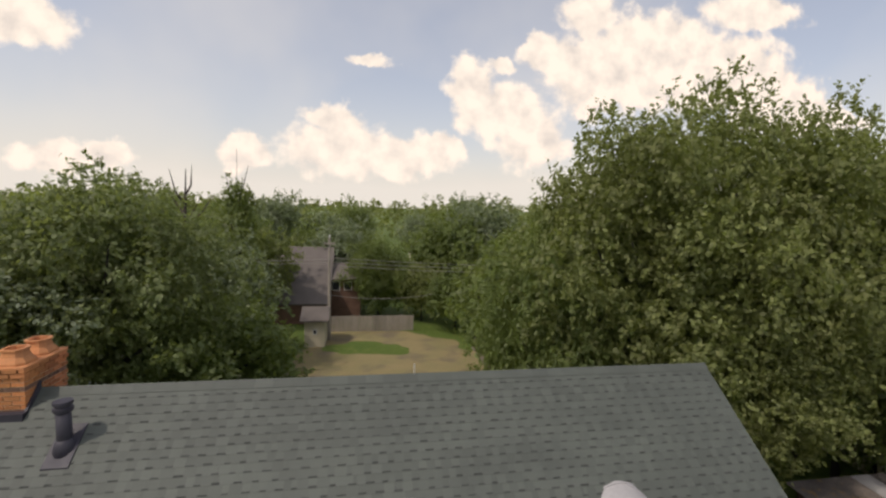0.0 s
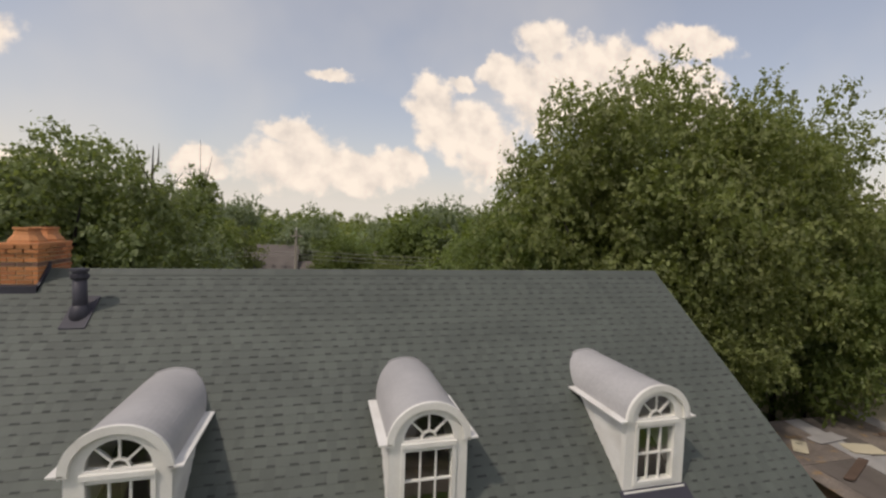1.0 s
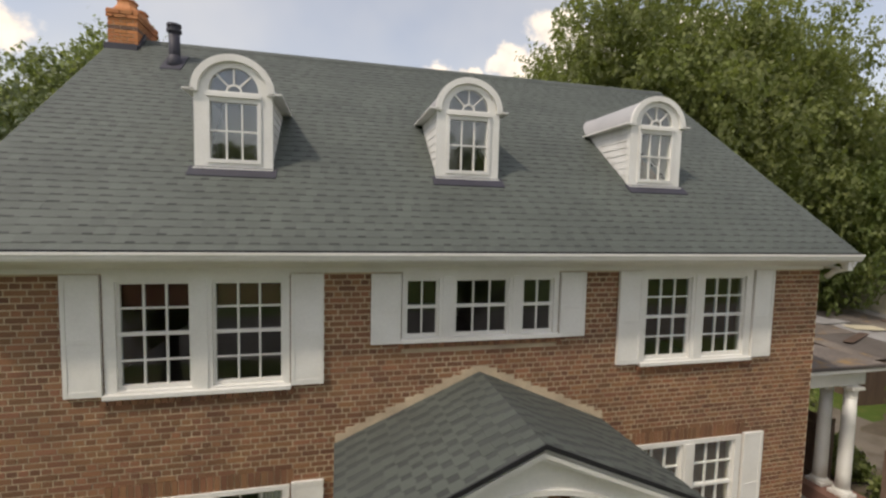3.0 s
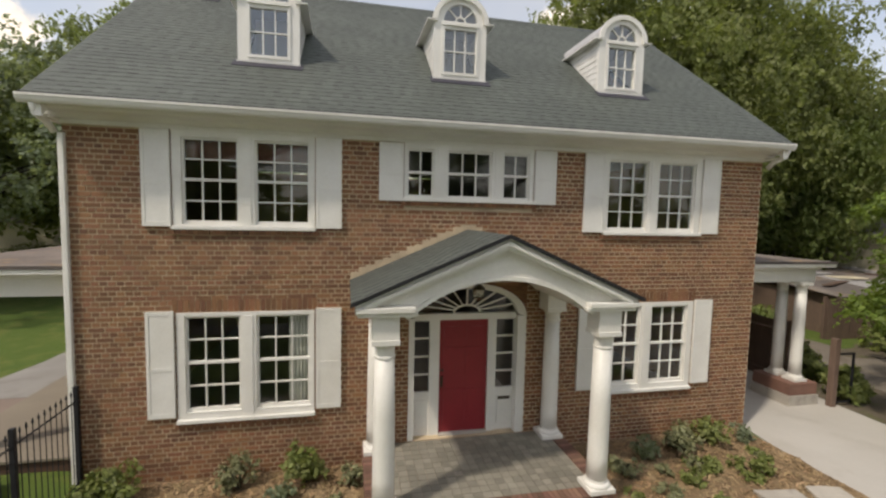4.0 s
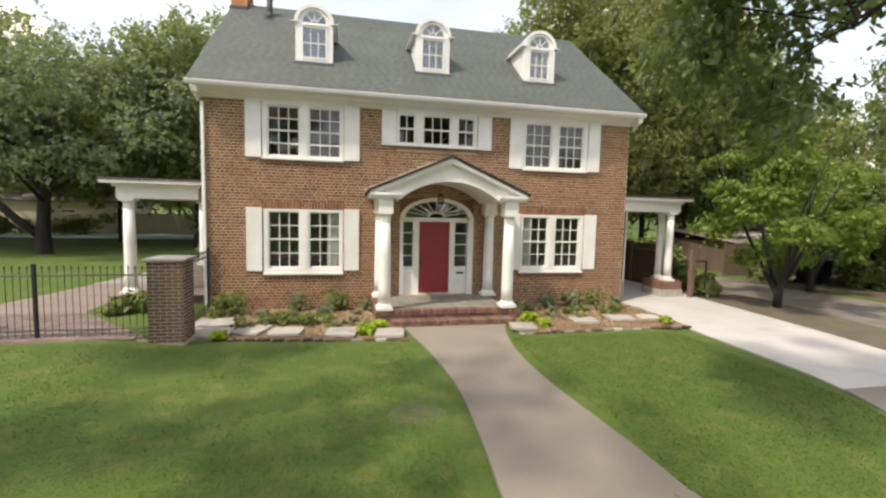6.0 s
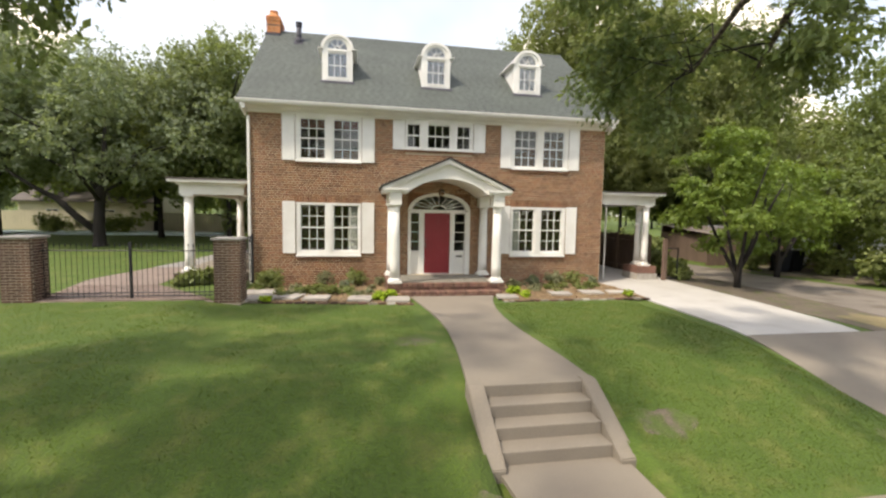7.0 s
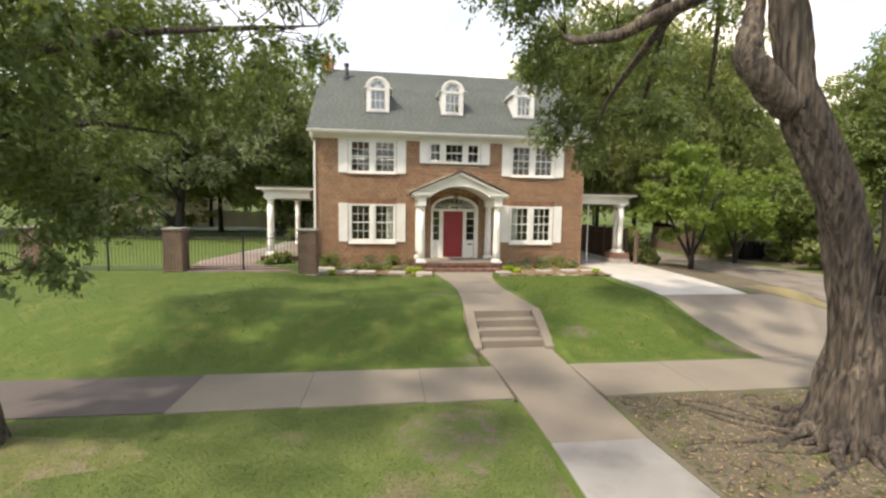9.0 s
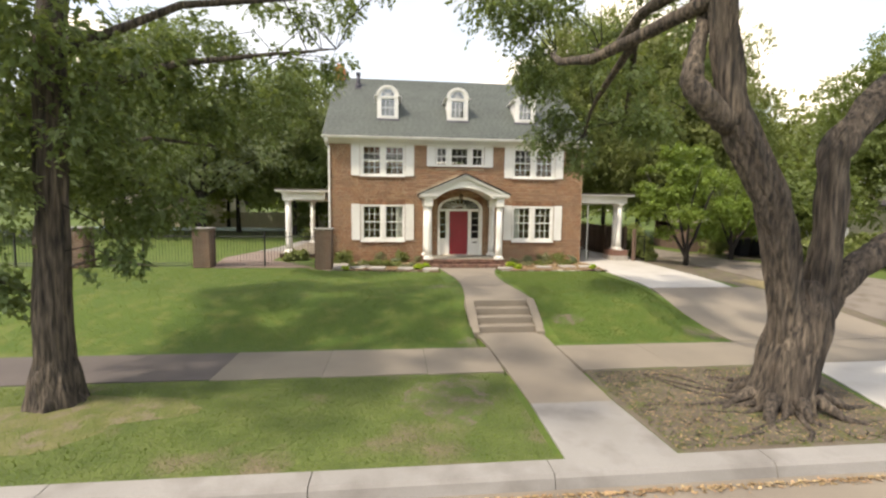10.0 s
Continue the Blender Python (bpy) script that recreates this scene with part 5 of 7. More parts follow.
# ---- trees ----
def leaf_quads(centres, radii, count, size, seed, flat=0.75, long=1.7, shell=0.5, droop=0.0, spray=10):
    """Corners and faces of many leaves, set along short sprays that stand out of clumps of foliage."""
    g = np.random.default_rng(seed)
    c, r = np.asarray(centres, float), np.asarray(radii, float)
    w = r ** 2
    m = max(1, count // spray)
    k = g.choice(len(c), m, p=w / w.sum())
    d = g.normal(size=(m, 3))
    d /= np.linalg.norm(d, axis=1)[:, None]
    rad = r[k] * (shell + (1.0 - shell) * g.random(m) ** 0.6)
    root = c[k] + d * rad[:, None] * np.array([1, 1, flat])
    way = d * np.array([1, 1, 0.7]) + g.normal(scale=0.45, size=(m, 3)) + np.array([0, 0, 0.40 - droop])
    way /= np.linalg.norm(way, axis=1)[:, None]
    reach = np.minimum(r[k] * g.uniform(0.30, 0.75, m), size * g.uniform(4, 9, m))
    count = m * spray
    d, way, root, reach = (np.repeat(a, spray, axis=0) for a in (d, way, root, reach))
    along = g.random(count)
    p = root + way * (reach * along)[:, None] + g.normal(scale=size * 0.55, size=(count, 3))
    p[:, 2] -= reach * along ** 2 * (0.15 + 0.35 * droop)
    nrm = d * 0.6 + g.normal(scale=0.5, size=(count, 3)) + np.array([0, 0, 0.6])
    nrm /= np.linalg.norm(nrm, axis=1)[:, None]
    t = way + g.normal(scale=0.6, size=(count, 3))
    t[:, 2] -= droop * 0.6
    t -= nrm * (t * nrm).sum(1)[:, None]
    t /= np.linalg.norm(t, axis=1)[:, None] + 1e-9
    b = np.cross(nrm, t)
    s = size * g.uniform(0.6, 1.35, count)
    a, q = t * (s * long * 0.5)[:, None], b * (s * 0.5)[:, None]
    v = np.stack([p - a, p + q - a * 0.1, p + a, p - q - a * 0.1], 1).reshape(-1, 3)
    f = np.arange(count * 4).reshape(-1, 4)
    return v, f


def crown_clumps(seed, n, flat=0.8, ragged=0.25, top=0.0):
    """Clump centres and radii that fill a crown of radius 1 round the origin."""
    rng = random.Random(seed)
    cs, rs = [], []
    for i in range(n):
        z = -1 + 2 * (i + 0.5) / n
        a = i * 2.39996 + rng.uniform(-0.4, 0.4)
        m = math.sqrt(max(0, 1 - z * z))
        k = rng.uniform(0.55, 0.88) + (rng.random() < 0.22) * ragged
        cs.append((m * math.cos(a) * k, m * math.sin(a) * k, z * k * flat + top * (z > 0.5)))
        rs.append(rng.uniform(0.17, 0.36))
    for _ in range(n // 4):
        cs.append((rng.uniform(-0.4, 0.4), rng.uniform(-0.4, 0.4), rng.uniform(-0.4, 0.4)))
        rs.append(rng.uniform(0.25, 0.4))
    return cs, rs


def leaf_mesh(v, f, mat):
    ob = quads("crown", v, f, mat)
    me = ob.data
    bpy.data.objects.remove(ob)
    return me


CROWNS = {}
for key, mat, seed, n, count, size, flat, shell in (("broad", LEAF, 1, 70, 17000, 0.040, 0.78, 0.35), ("olive", LEAF_OLIVE, 2, 70, 17000, 0.039, 0.85, 0.35), ("tall", LEAF, 3, 46, 9000, 0.055, 1.35, 0.35),
                                              ("grey", LEAF_GREY, 4, 64, 17000, 0.038, 0.72, 0.25), ("bright", LEAF_BRIGHT, 5, 46, 15000, 0.040, 0.85, 0.12), ("big", LEAF_OLIVE, 6, 190, 105000, 0.019, 0.95, 0.25), ("big3", LEAF_PALE, 8, 170, 85000, 0.021, 0.9, 0.2), ("big2", LEAF, 7, 170, 85000, 0.021, 0.9, 0.25)):
    cs, rs = crown_clumps(seed, n, flat)
    if key.startswith("big"):
        rs = [r * 0.62 for r in rs]
    CROWNS[key] = leaf_mesh(*leaf_quads(cs, rs, count, size, seed, shell=shell), mat)


def trunk_mesh(seed, mat):
    """A unit trunk, from z = 0 to the crown's middle at z = 1, with limbs reaching into a crown of radius 1."""
    rng = random.Random(seed)
    bm = bmesh.new()
    tube(bm, [(0, 0, -0.1), (0, 0, 0.0), (0.01, 0, 0.08), (0.02, 0.01, 0.5), (0.0, 0.02, 1.0), (0.03, 0, 1.5)], [0.055, 0.045, 0.034, 0.029, 0.022, 0.006], 10, 0.08, rng)
    for k in range(9):
        a = k * 2.4 + rng.uniform(-0.4, 0.4)
        z = rng.uniform(0.42, 1.0)
        reach, up = rng.uniform(0.45, 0.75), rng.uniform(0.15, 0.6)
        pts = [(0.01, 0.01, z), (reach * 0.4 * math.cos(a), reach * 0.4 * math.sin(a), z + up * 0.45), (reach * math.cos(a + 0.15), reach * math.sin(a + 0.15), z + up)]
        tube(bm, pts, [0.030, 0.020, 0.005], 6, 0.1, rng)
    return mesh_of(bm, mat, Vector((0, 0, 0)), True)


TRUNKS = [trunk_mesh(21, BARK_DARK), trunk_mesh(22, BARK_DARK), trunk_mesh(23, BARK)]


def tree(x, y, top, r, crown="broad", label="leafy green broadleaf tree", base=None, turn=0.0, squash=1.0, group="trees round the gardens", trunk=0, name="tree"):
    """A tree with its crown of radius r and its top at height top; base: underside of the crown."""
    z0 = ground_z(x, y)
    low = base if base is not None else z0 + (top - z0) * 0.22
    mid, half = (top + low) / 2, (top - low) / 2
    t = thing(name, (x, y, z0), label, "tree", group)
    ext = {"broad": 0.95, "olive": 1.02, "tall": 1.5, "grey": 0.88, "bright": 0.95, "big": 1.05, "big2": 1.0, "big3": 1.0}[crown]
    c = new("crown", CROWNS[crown])
    c.parent, c.location, c.rotation_euler = t, (0, 0, mid - z0), (0, 0, turn)
    c.scale = (r, r * squash, half / ext)
    k = new("trunk", TRUNKS[trunk])
    k.parent, k.rotation_euler = t, (0, 0, turn * 1.7)
    k.scale = (r * 0.92, r * 0.92, mid - z0)
    return t


# behind the house
tree(10.9, 13.0, 18.0, 5.3, "big", "tall dense olive-green tree towering behind the house", base=2.5, turn=0.4)
tree(16.4, 13.5, 18.7, 5.6, "big", "tall spreading olive-green tree behind the neighbouring lane", base=2.5, turn=3.4)
tree(13.6, 11.0, 10.2, 3.4, "big", "dense olive-green tree beside the carport", base=2.6, turn=1.4)
tree(7.8, 14.6, 13.2, 3.6, "big2", "dense leafy tree close behind the house", base=1.2, turn=2.0)
tree(21.8, 13.5, 17.8, 4.8, "big", "tall dense olive-green tree beyond the shed", base=1.5, turn=5.1)
tree(22.2, 12.2, 12.6, 3.8, "big2", "leafy olive-green tree close behind the shed", base=1.0, turn=1.1)
tree(29.0, 17.0, 10.5, 5.0, "olive", base=1.0, turn=2.9)
tree(9.5, 24.0, 11.2, 4.6, "broad", base=0.5, turn=0.9)
tree(20.0, 27.0, 16.0, 6.5, "broad", base=1.0, turn=0.2)
tree(-11.5, 17.5, 14.6, 5.2, "big3", "tall leafy tree behind the side garden", base=2.0, turn=0.6)
tree(-8.5, 22.5, 7.7, 4.3, "broad", "rounded leafy tree in the back garden", base=0.3, turn=1.9)
tree(-17.5, 22.0, 13.6, 6.0, "olive", base=1.5, turn=2.5)
tree(-24.0, 16.0, 13.2, 6.2, "grey", base=3.0, turn=1.0)
tree(-30.0, 24.0, 13.5, 7.0, "broad", base=2.0, turn=2.0)
tree(-22.0, 32.0, 12.8, 6.0, "broad", base=2.0, turn=3.0)
# the dark-limbed tree on the side lawn
def side_lawn_tree():
    x, y = -17.2, 13.4
    t = thing("shade_tree", (x, y, 0.2), "spreading grey-green shade tree with dark forked trunk on the side lawn", "tree", "trees round the gardens")
    rng = random.Random(31)
    bm = bmesh.new()
    tube(bm, [(x, y, 0.0), (x, y, 0.3), (x - 0.05, y, 1.3), (x + 0.05, y, 2.6), (x + 0.2, y + 0.2, 4.5), (x + 0.5, y, 7.5)], [0.46, 0.34, 0.30, 0.27, 0.20, 0.05], 12, 0.06, rng)
    tube(bm, [(x - 0.15, y, 1.1), (x - 1.0, y - 0.2, 1.9), (x - 1.9, y - 0.3, 2.9), (x - 3.0, y - 0.3, 3.5), (x - 4.6, y - 0.2, 4.6)], [0.20, 0.19, 0.16, 0.12, 0.04], 10, 0.06, rng)
    for k in range(10):
        a = k * 2.4
        z = rng.uniform(2.6, 5.0)
        tube(bm, [(x + 0.1, y, z), (x + 2.2 * math.cos(a), y + 2.2 * math.sin(a), z + 1.4), (x + 4.8 * math.cos(a + 0.2), y + 4.8 * math.sin(a + 0.2), z + 2.0 + rng.uniform(0, 1.5))], [0.11, 0.07, 0.02], 6, 0.1, rng)
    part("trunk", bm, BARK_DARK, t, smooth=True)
    cs, rs = crown_clumps(33, 90, 0.55)
    v, f = leaf_quads([(x + c[0] * 7.2, y + c[1] * 6.0, 7.6 + c[2] * 7.4) for c in cs], [r * 3.6 for r in rs], 42000, 0.105, 34, flat=0.8, shell=0.15, droop=0.4)
    quads("crown", v, f, LEAF_GREY, t)


side_lawn_tree()


def bark_tube(bm, pts, radii, n):
    """A limb with ridged, furrowed bark in the mesh itself."""
    loops = []
    run = 0.0
    steps = []
    for i in range(len(pts) - 1):
        m = max(2, int((pts[i + 1] - pts[i]).length / 0.07))
        steps += [(pts[i].lerp(pts[i + 1], k / m), radii[i] + (radii[i + 1] - radii[i]) * k / m) for k in range(m)]
    steps.append((pts[-1], radii[-1]))
    for i, (p, r) in enumerate(steps):
        d = (steps[min(i + 1, len(steps) - 1)][0] - steps[max(i - 1, 0)][0]).normalized()
        s = d.cross(Vector((0.31, 0.95, 0.05))).normalized()
        t = d.cross(s)
        run += 0.07
        ring = []
        for k in range(n):
            a = 2 * math.pi * k / n
            w = s * math.cos(a) + t * math.sin(a)
            big = noise.noise(Vector((math.cos(a) * 1.3, math.sin(a) * 1.3, run * 0.5)) + pts[0]) * 0.10
            ridge = abs(noise.noise(Vector((math.cos(a) * 9 * r + 3, math.sin(a) * 9 * r, run * 0.6)))) * 0.115
            fine_ridge = abs(noise.noise(Vector((math.cos(a) * 18 * r, math.sin(a) * 18 * r + 9, run * 1.5)))) * 0.03
            ring.append(bm.verts.new(p + w * (r * (1 + big) + ridge + fine_ridge - 0.06)))
        loops.append(ring)
    for a, b in zip(loops, loops[1:]):
        for k in range(n):
            bm.faces.new((a[k], a[(k + 1) % n], b[(k + 1) % n], b[k]))
    bm.faces.new(loops[0])
    bm.faces.new(loops[-1])


def twig_tree(x, y, z0, stems, name, label, bark, leaf, clumps, count, size, seed, droop=0.8, twigs=60, shell=0.1):
    """A near tree: given limbs, twigs from the limbs' ends into the foliage, clumps of leaves."""
    t = thing(name, (x, y, z0), label, "tree", "street trees")
    rng = random.Random(seed)
    bm = bmesh.new()
    ends = []
    for pts, radii, sides in stems:
        fine_p, fine_r = [], []
        for i in range(len(pts) - 1):
            for k in range(4):
                s = k / 4
                p = Vector(pts[i]).lerp(Vector(pts[i + 1]), s)
                j = radii[i] * 0.10 if radii[0] <= 0.25 else 0.0
                fine_p.append(p + Vector((rng.uniform(-j, j), rng.uniform(-j, j), 0)))
                fine_r.append(radii[i] + (radii[i + 1] - radii[i]) * s)
        fine_p.append(Vector(pts[-1]))
        fine_r.append(radii[-1])
        if radii[0] > 0.25:
            bark_tube(bm, fine_p, fine_r, 64)
        else:
            tube(bm, fine_p, fine_r, sides, 0.07, rng)
        ends += fine_p[8:]
    part("trunk", bm, bark, t, smooth=True)
    bm = bmesh.new()
    for k in range(twigs):
        c, r = clumps[k % len(clumps)]
        e = rng.choice(sorted(ends, key=lambda q: (q - Vector(c)).length)[:7])
        m = e.lerp(Vector(c), 0.5) + Vector((rng.uniform(-0.4, 0.4), rng.uniform(-0.4, 0.4), rng.uniform(0.0, 0.5)))
        tip = Vector(c) + Vector((rng.uniform(-r, r), rng.uniform(-r, r), rng.uniform(-r, 0.2 * r))) * 0.7
        tube(bm, [e, m, Vector(c), tip], [0.014, 0.009, 0.005, 0.002], 5)
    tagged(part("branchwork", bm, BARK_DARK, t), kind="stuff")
    v, f = leaf_quads([c for c, r in clumps], [r for c, r in clumps], count, size, seed, flat=0.85, long=2.1, shell=shell, droop=droop)
    quads("crown", v, f, leaf, t)
    return t


def spread(seed, n, centre, half, r0, r1, keep=lambda p: True):
    rng = random.Random(seed)
    out = []
    while len(out) < n:
        p = [rng.uniform(-1, 1) for _ in range(3)]
        if sum(v * v for v in p) > 1:
            continue
        q = tuple(c + h * v for c, h, v in zip(centre, half, p))
        if keep(q):
            out.append((q, rng.uniform(r0, r1)))
    return out


# gnarled forked tree on the verge by the driveway
OX, OY = 3.40, -14.35
oak_stems = [
    ([(3.34, OY, -1.1), (3.36, OY, -0.62), (3.39, OY, -0.25), (3.46, OY, 0.2), (3.62, OY, 0.6), (3.68, OY, 1.0), (3.66, OY, 1.5)], [0.722, 0.554, 0.479, 0.454, 0.445, 0.420, 0.252], 22),
    ([(3.40, -14.36, 0.3), (3.34, -14.38, 0.9), (3.22, -14.40, 1.46), (3.12, -14.42, 1.92), (3.01, -14.44, 2.38), (2.84, -14.46, 2.82), (2.58, -14.46, 3.26), (2.35, -14.45, 3.69), (2.16, -14.42, 4.11), (2.08, -14.40, 4.53), (2.01, -14.40, 4.95), (1.92, -14.40, 5.36), (1.84, -14.40, 5.80), (1.86, -14.3, 6.8), (2.1, -14.0, 8.2), (2.5, -13.4, 9.8)], [0.292, 0.284, 0.267, 0.275, 0.275, 0.284, 0.267, 0.249, 0.241, 0.224, 0.215, 0.215, 0.224, 0.172, 0.120, 0.043], 16),
    ([(2.10, -14.42, 3.95), (1.82, -14.40, 4.16), (1.60, -14.40, 4.36), (1.48, -14.36, 4.54), (1.53, -14.28, 4.80), (1.64, -14.20, 5.10), (1.78, -14.10, 5.45), (1.9, -13.9, 6.0)], [0.203, 0.195, 0.187, 0.172, 0.148, 0.125, 0.109, 0.078], 12),
    ([(3.70, -14.34, 0.4), (3.82, -14.36, 0.95), (3.87, -14.38, 1.46), (3.90, -14.40, 1.92), (3.95, -14.40, 2.38), (3.94, -14.40, 2.84), (3.91, -14.40, 3.25), (3.97, -14.40, 3.55), (4.12, -14.40, 3.80), (4.33, -14.40, 4.02), (4.55, -14.40, 4.26), (4.78, -14.40, 4.51), (5.41, -14.38, 5.15), (6.5, -14.2, 6.1), (7.8, -13.8, 7.6)], [0.271, 0.279, 0.271, 0.238, 0.230, 0.221, 0.213, 0.230, 0.246, 0.246, 0.246, 0.246, 0.213, 0.148, 0.041], 16),
    ([(3.92, -14.42, 0.95), (4.14, -14.44, 1.42), (4.46, -14.46, 1.72), (4.76, -14.48, 1.94), (5.05, -14.50, 2.12), (5.54, -14.5, 2.42), (6.6, -14.6, 3.2), (8.2, -14.6, 4.6)], [0.211, 0.211, 0.211, 0.218, 0.211, 0.179, 0.117, 0.039], 12),
    ([(1.86, -14.38, 5.85), (1.70, -14.0, 5.80), (1.20, -13.3, 5.62), (0.66, -12.6, 5.42), (0.45, -11.4, 5.75), (0.7, -10.2, 6.3), (1.3, -8.8, 6.9)], [0.16, 0.13, 0.11, 0.10, 0.08, 0.06, 0.02], 9),
    ([(1.20, -13.3, 5.62), (1.15, -12.5, 5.25), (1.35, -11.4, 5.05), (1.7, -10.2, 4.95), (2.1, -9.0, 4.6)], [0.08, 0.07, 0.055, 0.04, 0.015], 8),
    ([(1.80, -14.2, 6.3), (1.6, -12.6, 6.3), (1.9, -10.9, 6.2), (2.3, -9.4, 6.7), (2.6, -8.0, 7.3)], [0.13, 0.11, 0.09, 0.06, 0.03], 9),
    ([(1.6, -12.4, 6.3), (2.3, -11.0, 5.7), (2.8, -9.9, 5.3), (3.2, -8.9, 4.6)], [0.09, 0.07, 0.05, 0.02], 8),
    ([(1.85, -14.3, 6.8), (0.6, -13.2, 7.3), (-0.3, -11.4, 7.7), (-0.6, -9.6, 8.0)], [0.14, 0.10, 0.07, 0.02], 8),
    ([(2.0, -14.1, 7.6), (3.4, -12.4, 8.0), (4.8, -10.6, 8.2), (6.2, -9.2, 8.0)], [0.13, 0.10, 0.07, 0.02], 8),
    # next two limbs reach over the street, out of view, for dapple-casting leaves
    ([(1.86, -14.3, 6.8), (1.5, -15.3, 7.5), (0.9, -16.6, 8.2), (0.2, -18.2, 8.7)], [0.13, 0.10, 0.06, 0.02], 8),
    ([(2.0, -14.1, 7.4), (2.7, -15.4, 7.9), (3.4, -16.8, 8.4), (4.0, -18.2, 8.9)], [0.12, 0.09, 0.06, 0.02], 8),
    ([(2.6, -12.6, 7.4), (3.8, -10.8, 6.8), (4.8, -9.4, 6.3), (5.6, -8.2, 5.6)], [0.08, 0.06, 0.045, 0.015], 8),
]
# buttress roots at the foot, and bare roots winding over the soil
for k in range(9):
    a = k * 0.7 + 0.3
    ln = 0.3 + 0.25 * ((k * 7) % 3)
    oak_stems.append(([(OX + 0.48 * math.cos(a), OY + 0.45 * math.sin(a), -0.36), (OX + (0.66 + ln * 0.35) * math.cos(a), OY + (0.62 + ln * 0.35) * math.sin(a), -0.55), (OX + (0.8 + ln) * math.cos(a + 0.25), OY + min(0.75 + ln, 1.5) * math.sin(a + 0.25), -0.63)], [0.12, 0.055, 0.02], 8))
root_rng = random.Random(47)
for k in range(10):
    a = math.pi * (0.66 + 0.74 * k / 9)
    at = Vector((OX + 0.60 * math.cos(a), OY + 0.55 * math.sin(a), -0.52))
    line = [at.copy()]
    for i in range(5):
        a += root_rng.uniform(-0.5, 0.5)
        step = root_rng.uniform(0.22, 0.42)
        at = Vector((max(at.x + step * math.cos(a), 0.85), min(max(at.y + step * math.sin(a), -15.55), -12.85), -0.588 + root_rng.uniform(-0.020, 0.012)))
        line.append(at)
    oak_stems.append((line, [0.055, 0.038, 0.034, 0.030, 0.024, 0.014], 7))
oak_clumps = (spread(41, 22, (2.6, -9.8, 7.2), (2.9, 3.0, 2.4), 0.35, 0.75, lambda p: (p[0] > 0.4 or p[2] > 6.8) and p[0] < 4.0)
              + spread(42, 9, (1.9, -8.2, 4.4), (0.9, 1.0, 1.4), 0.35, 0.6) + spread(43, 7, (3.4, -8.6, 4.8), (1.2, 1.2, 0.9), 0.3, 0.5)
              # spread 49: unseen foliage over the street, added to dapple the verge
              + spread(48, 4, (5.2, -8.5, 6.2), (1.3, 1.0, 0.8), 0.18, 0.30) + spread(44, 8, (0.0, -9.6, 7.6), (1.0, 1.6, 0.8), 0.4, 0.7) + spread(49, 24, (1.8, -16.4, 8.5), (3.0, 2.4, 1.3), 0.3, 0.6) + spread(45, 6, (7.4, -13.2, 8.6), (1.8, 1.6, 1.0), 0.5, 0.8))
oak = twig_tree(OX, OY, -0.6, oak_stems, "street_tree", "gnarled forked shade tree with deeply furrowed bark on the verge", BARK, LEAF_STREET, oak_clumps, 50000, 0.055, 46)

# straight tree on the verge before the fence
LX, LY = -8.45, -13.4
left_stems = [
    ([(LX, LY, -1.0), (LX, LY, -0.5), (LX + 0.02, LY, 0.2), (LX + 0.05, LY, 1.4), (LX + 0.15, LY, 3.1), (LX + 0.25, LY, 5.1), (LX + 0.5, LY + 0.2, 7.5), (LX + 0.7, LY + 0.5, 10.0)], [0.56, 0.42, 0.29, 0.26, 0.235, 0.21, 0.15, 0.05], 16),
    ([(LX + 0.2, LY, 4.2), (LX + 1.4, LY + 1.4, 5.2), (LX + 2.8, LY + 2.8, 5.9), (LX + 4.0, LY + 3.8, 6.4)], [0.08, 0.06, 0.04, 0.015], 8),
    ([(LX + 0.2, LY, 4.8), (LX + 1.8, LY + 0.8, 6.0), (LX + 4.0, LY + 2.0, 6.8), (LX + 6.0, LY + 3.0, 7.4)], [0.08, 0.06, 0.04, 0.015], 8),
    ([(LX, LY, 3.6), (LX - 1.4, LY + 1.2, 4.6), (LX - 3.0, LY + 2.4, 5.2)], [0.07, 0.05, 0.02], 8),
    ([(LX, LY, 4.6), (LX - 0.8, LY + 2.2, 5.9), (LX - 1.6, LY + 4.8, 6.8), (LX - 2.2, LY + 7.0, 7.4)], [0.08, 0.06, 0.04, 0.015], 8),
    # two limbs added out of view to hold the shading leaves above the street
    ([(LX + 0.3, LY, 6.0), (LX + 1.2, LY - 1.2, 7.0), (LX + 2.2, LY - 2.8, 7.9), (LX + 3.2, LY - 4.2, 8.5)], [0.09, 0.07, 0.05, 0.015], 8),
    ([(LX + 0.3, LY, 6.3), (LX - 0.3, LY - 1.3, 7.3), (LX - 1.0, LY - 2.8, 8.0), (LX - 1.6, LY - 4.4, 8.6)], [0.09, 0.07, 0.05, 0.015], 8),
    ([(LX + 0.1, LY, 3.3), (LX + 0.7, LY + 1.8, 3.9), (LX + 1.2, LY + 3.6, 4.0)], [0.06, 0.04, 0.02], 8),
    ([(LX + 0.1, LY, 1.55), (LX + 0.7, LY + 0.1, 1.75), (LX + 1.6, LY + 0.1, 1.60)], [0.03, 0.02, 0.006], 6),
    ([(LX - 0.2, LY, 1.2), (LX - 0.7, LY, 1.4), (LX - 1.2, LY, 1.35)], [0.03, 0.02, 0.006], 6),
]
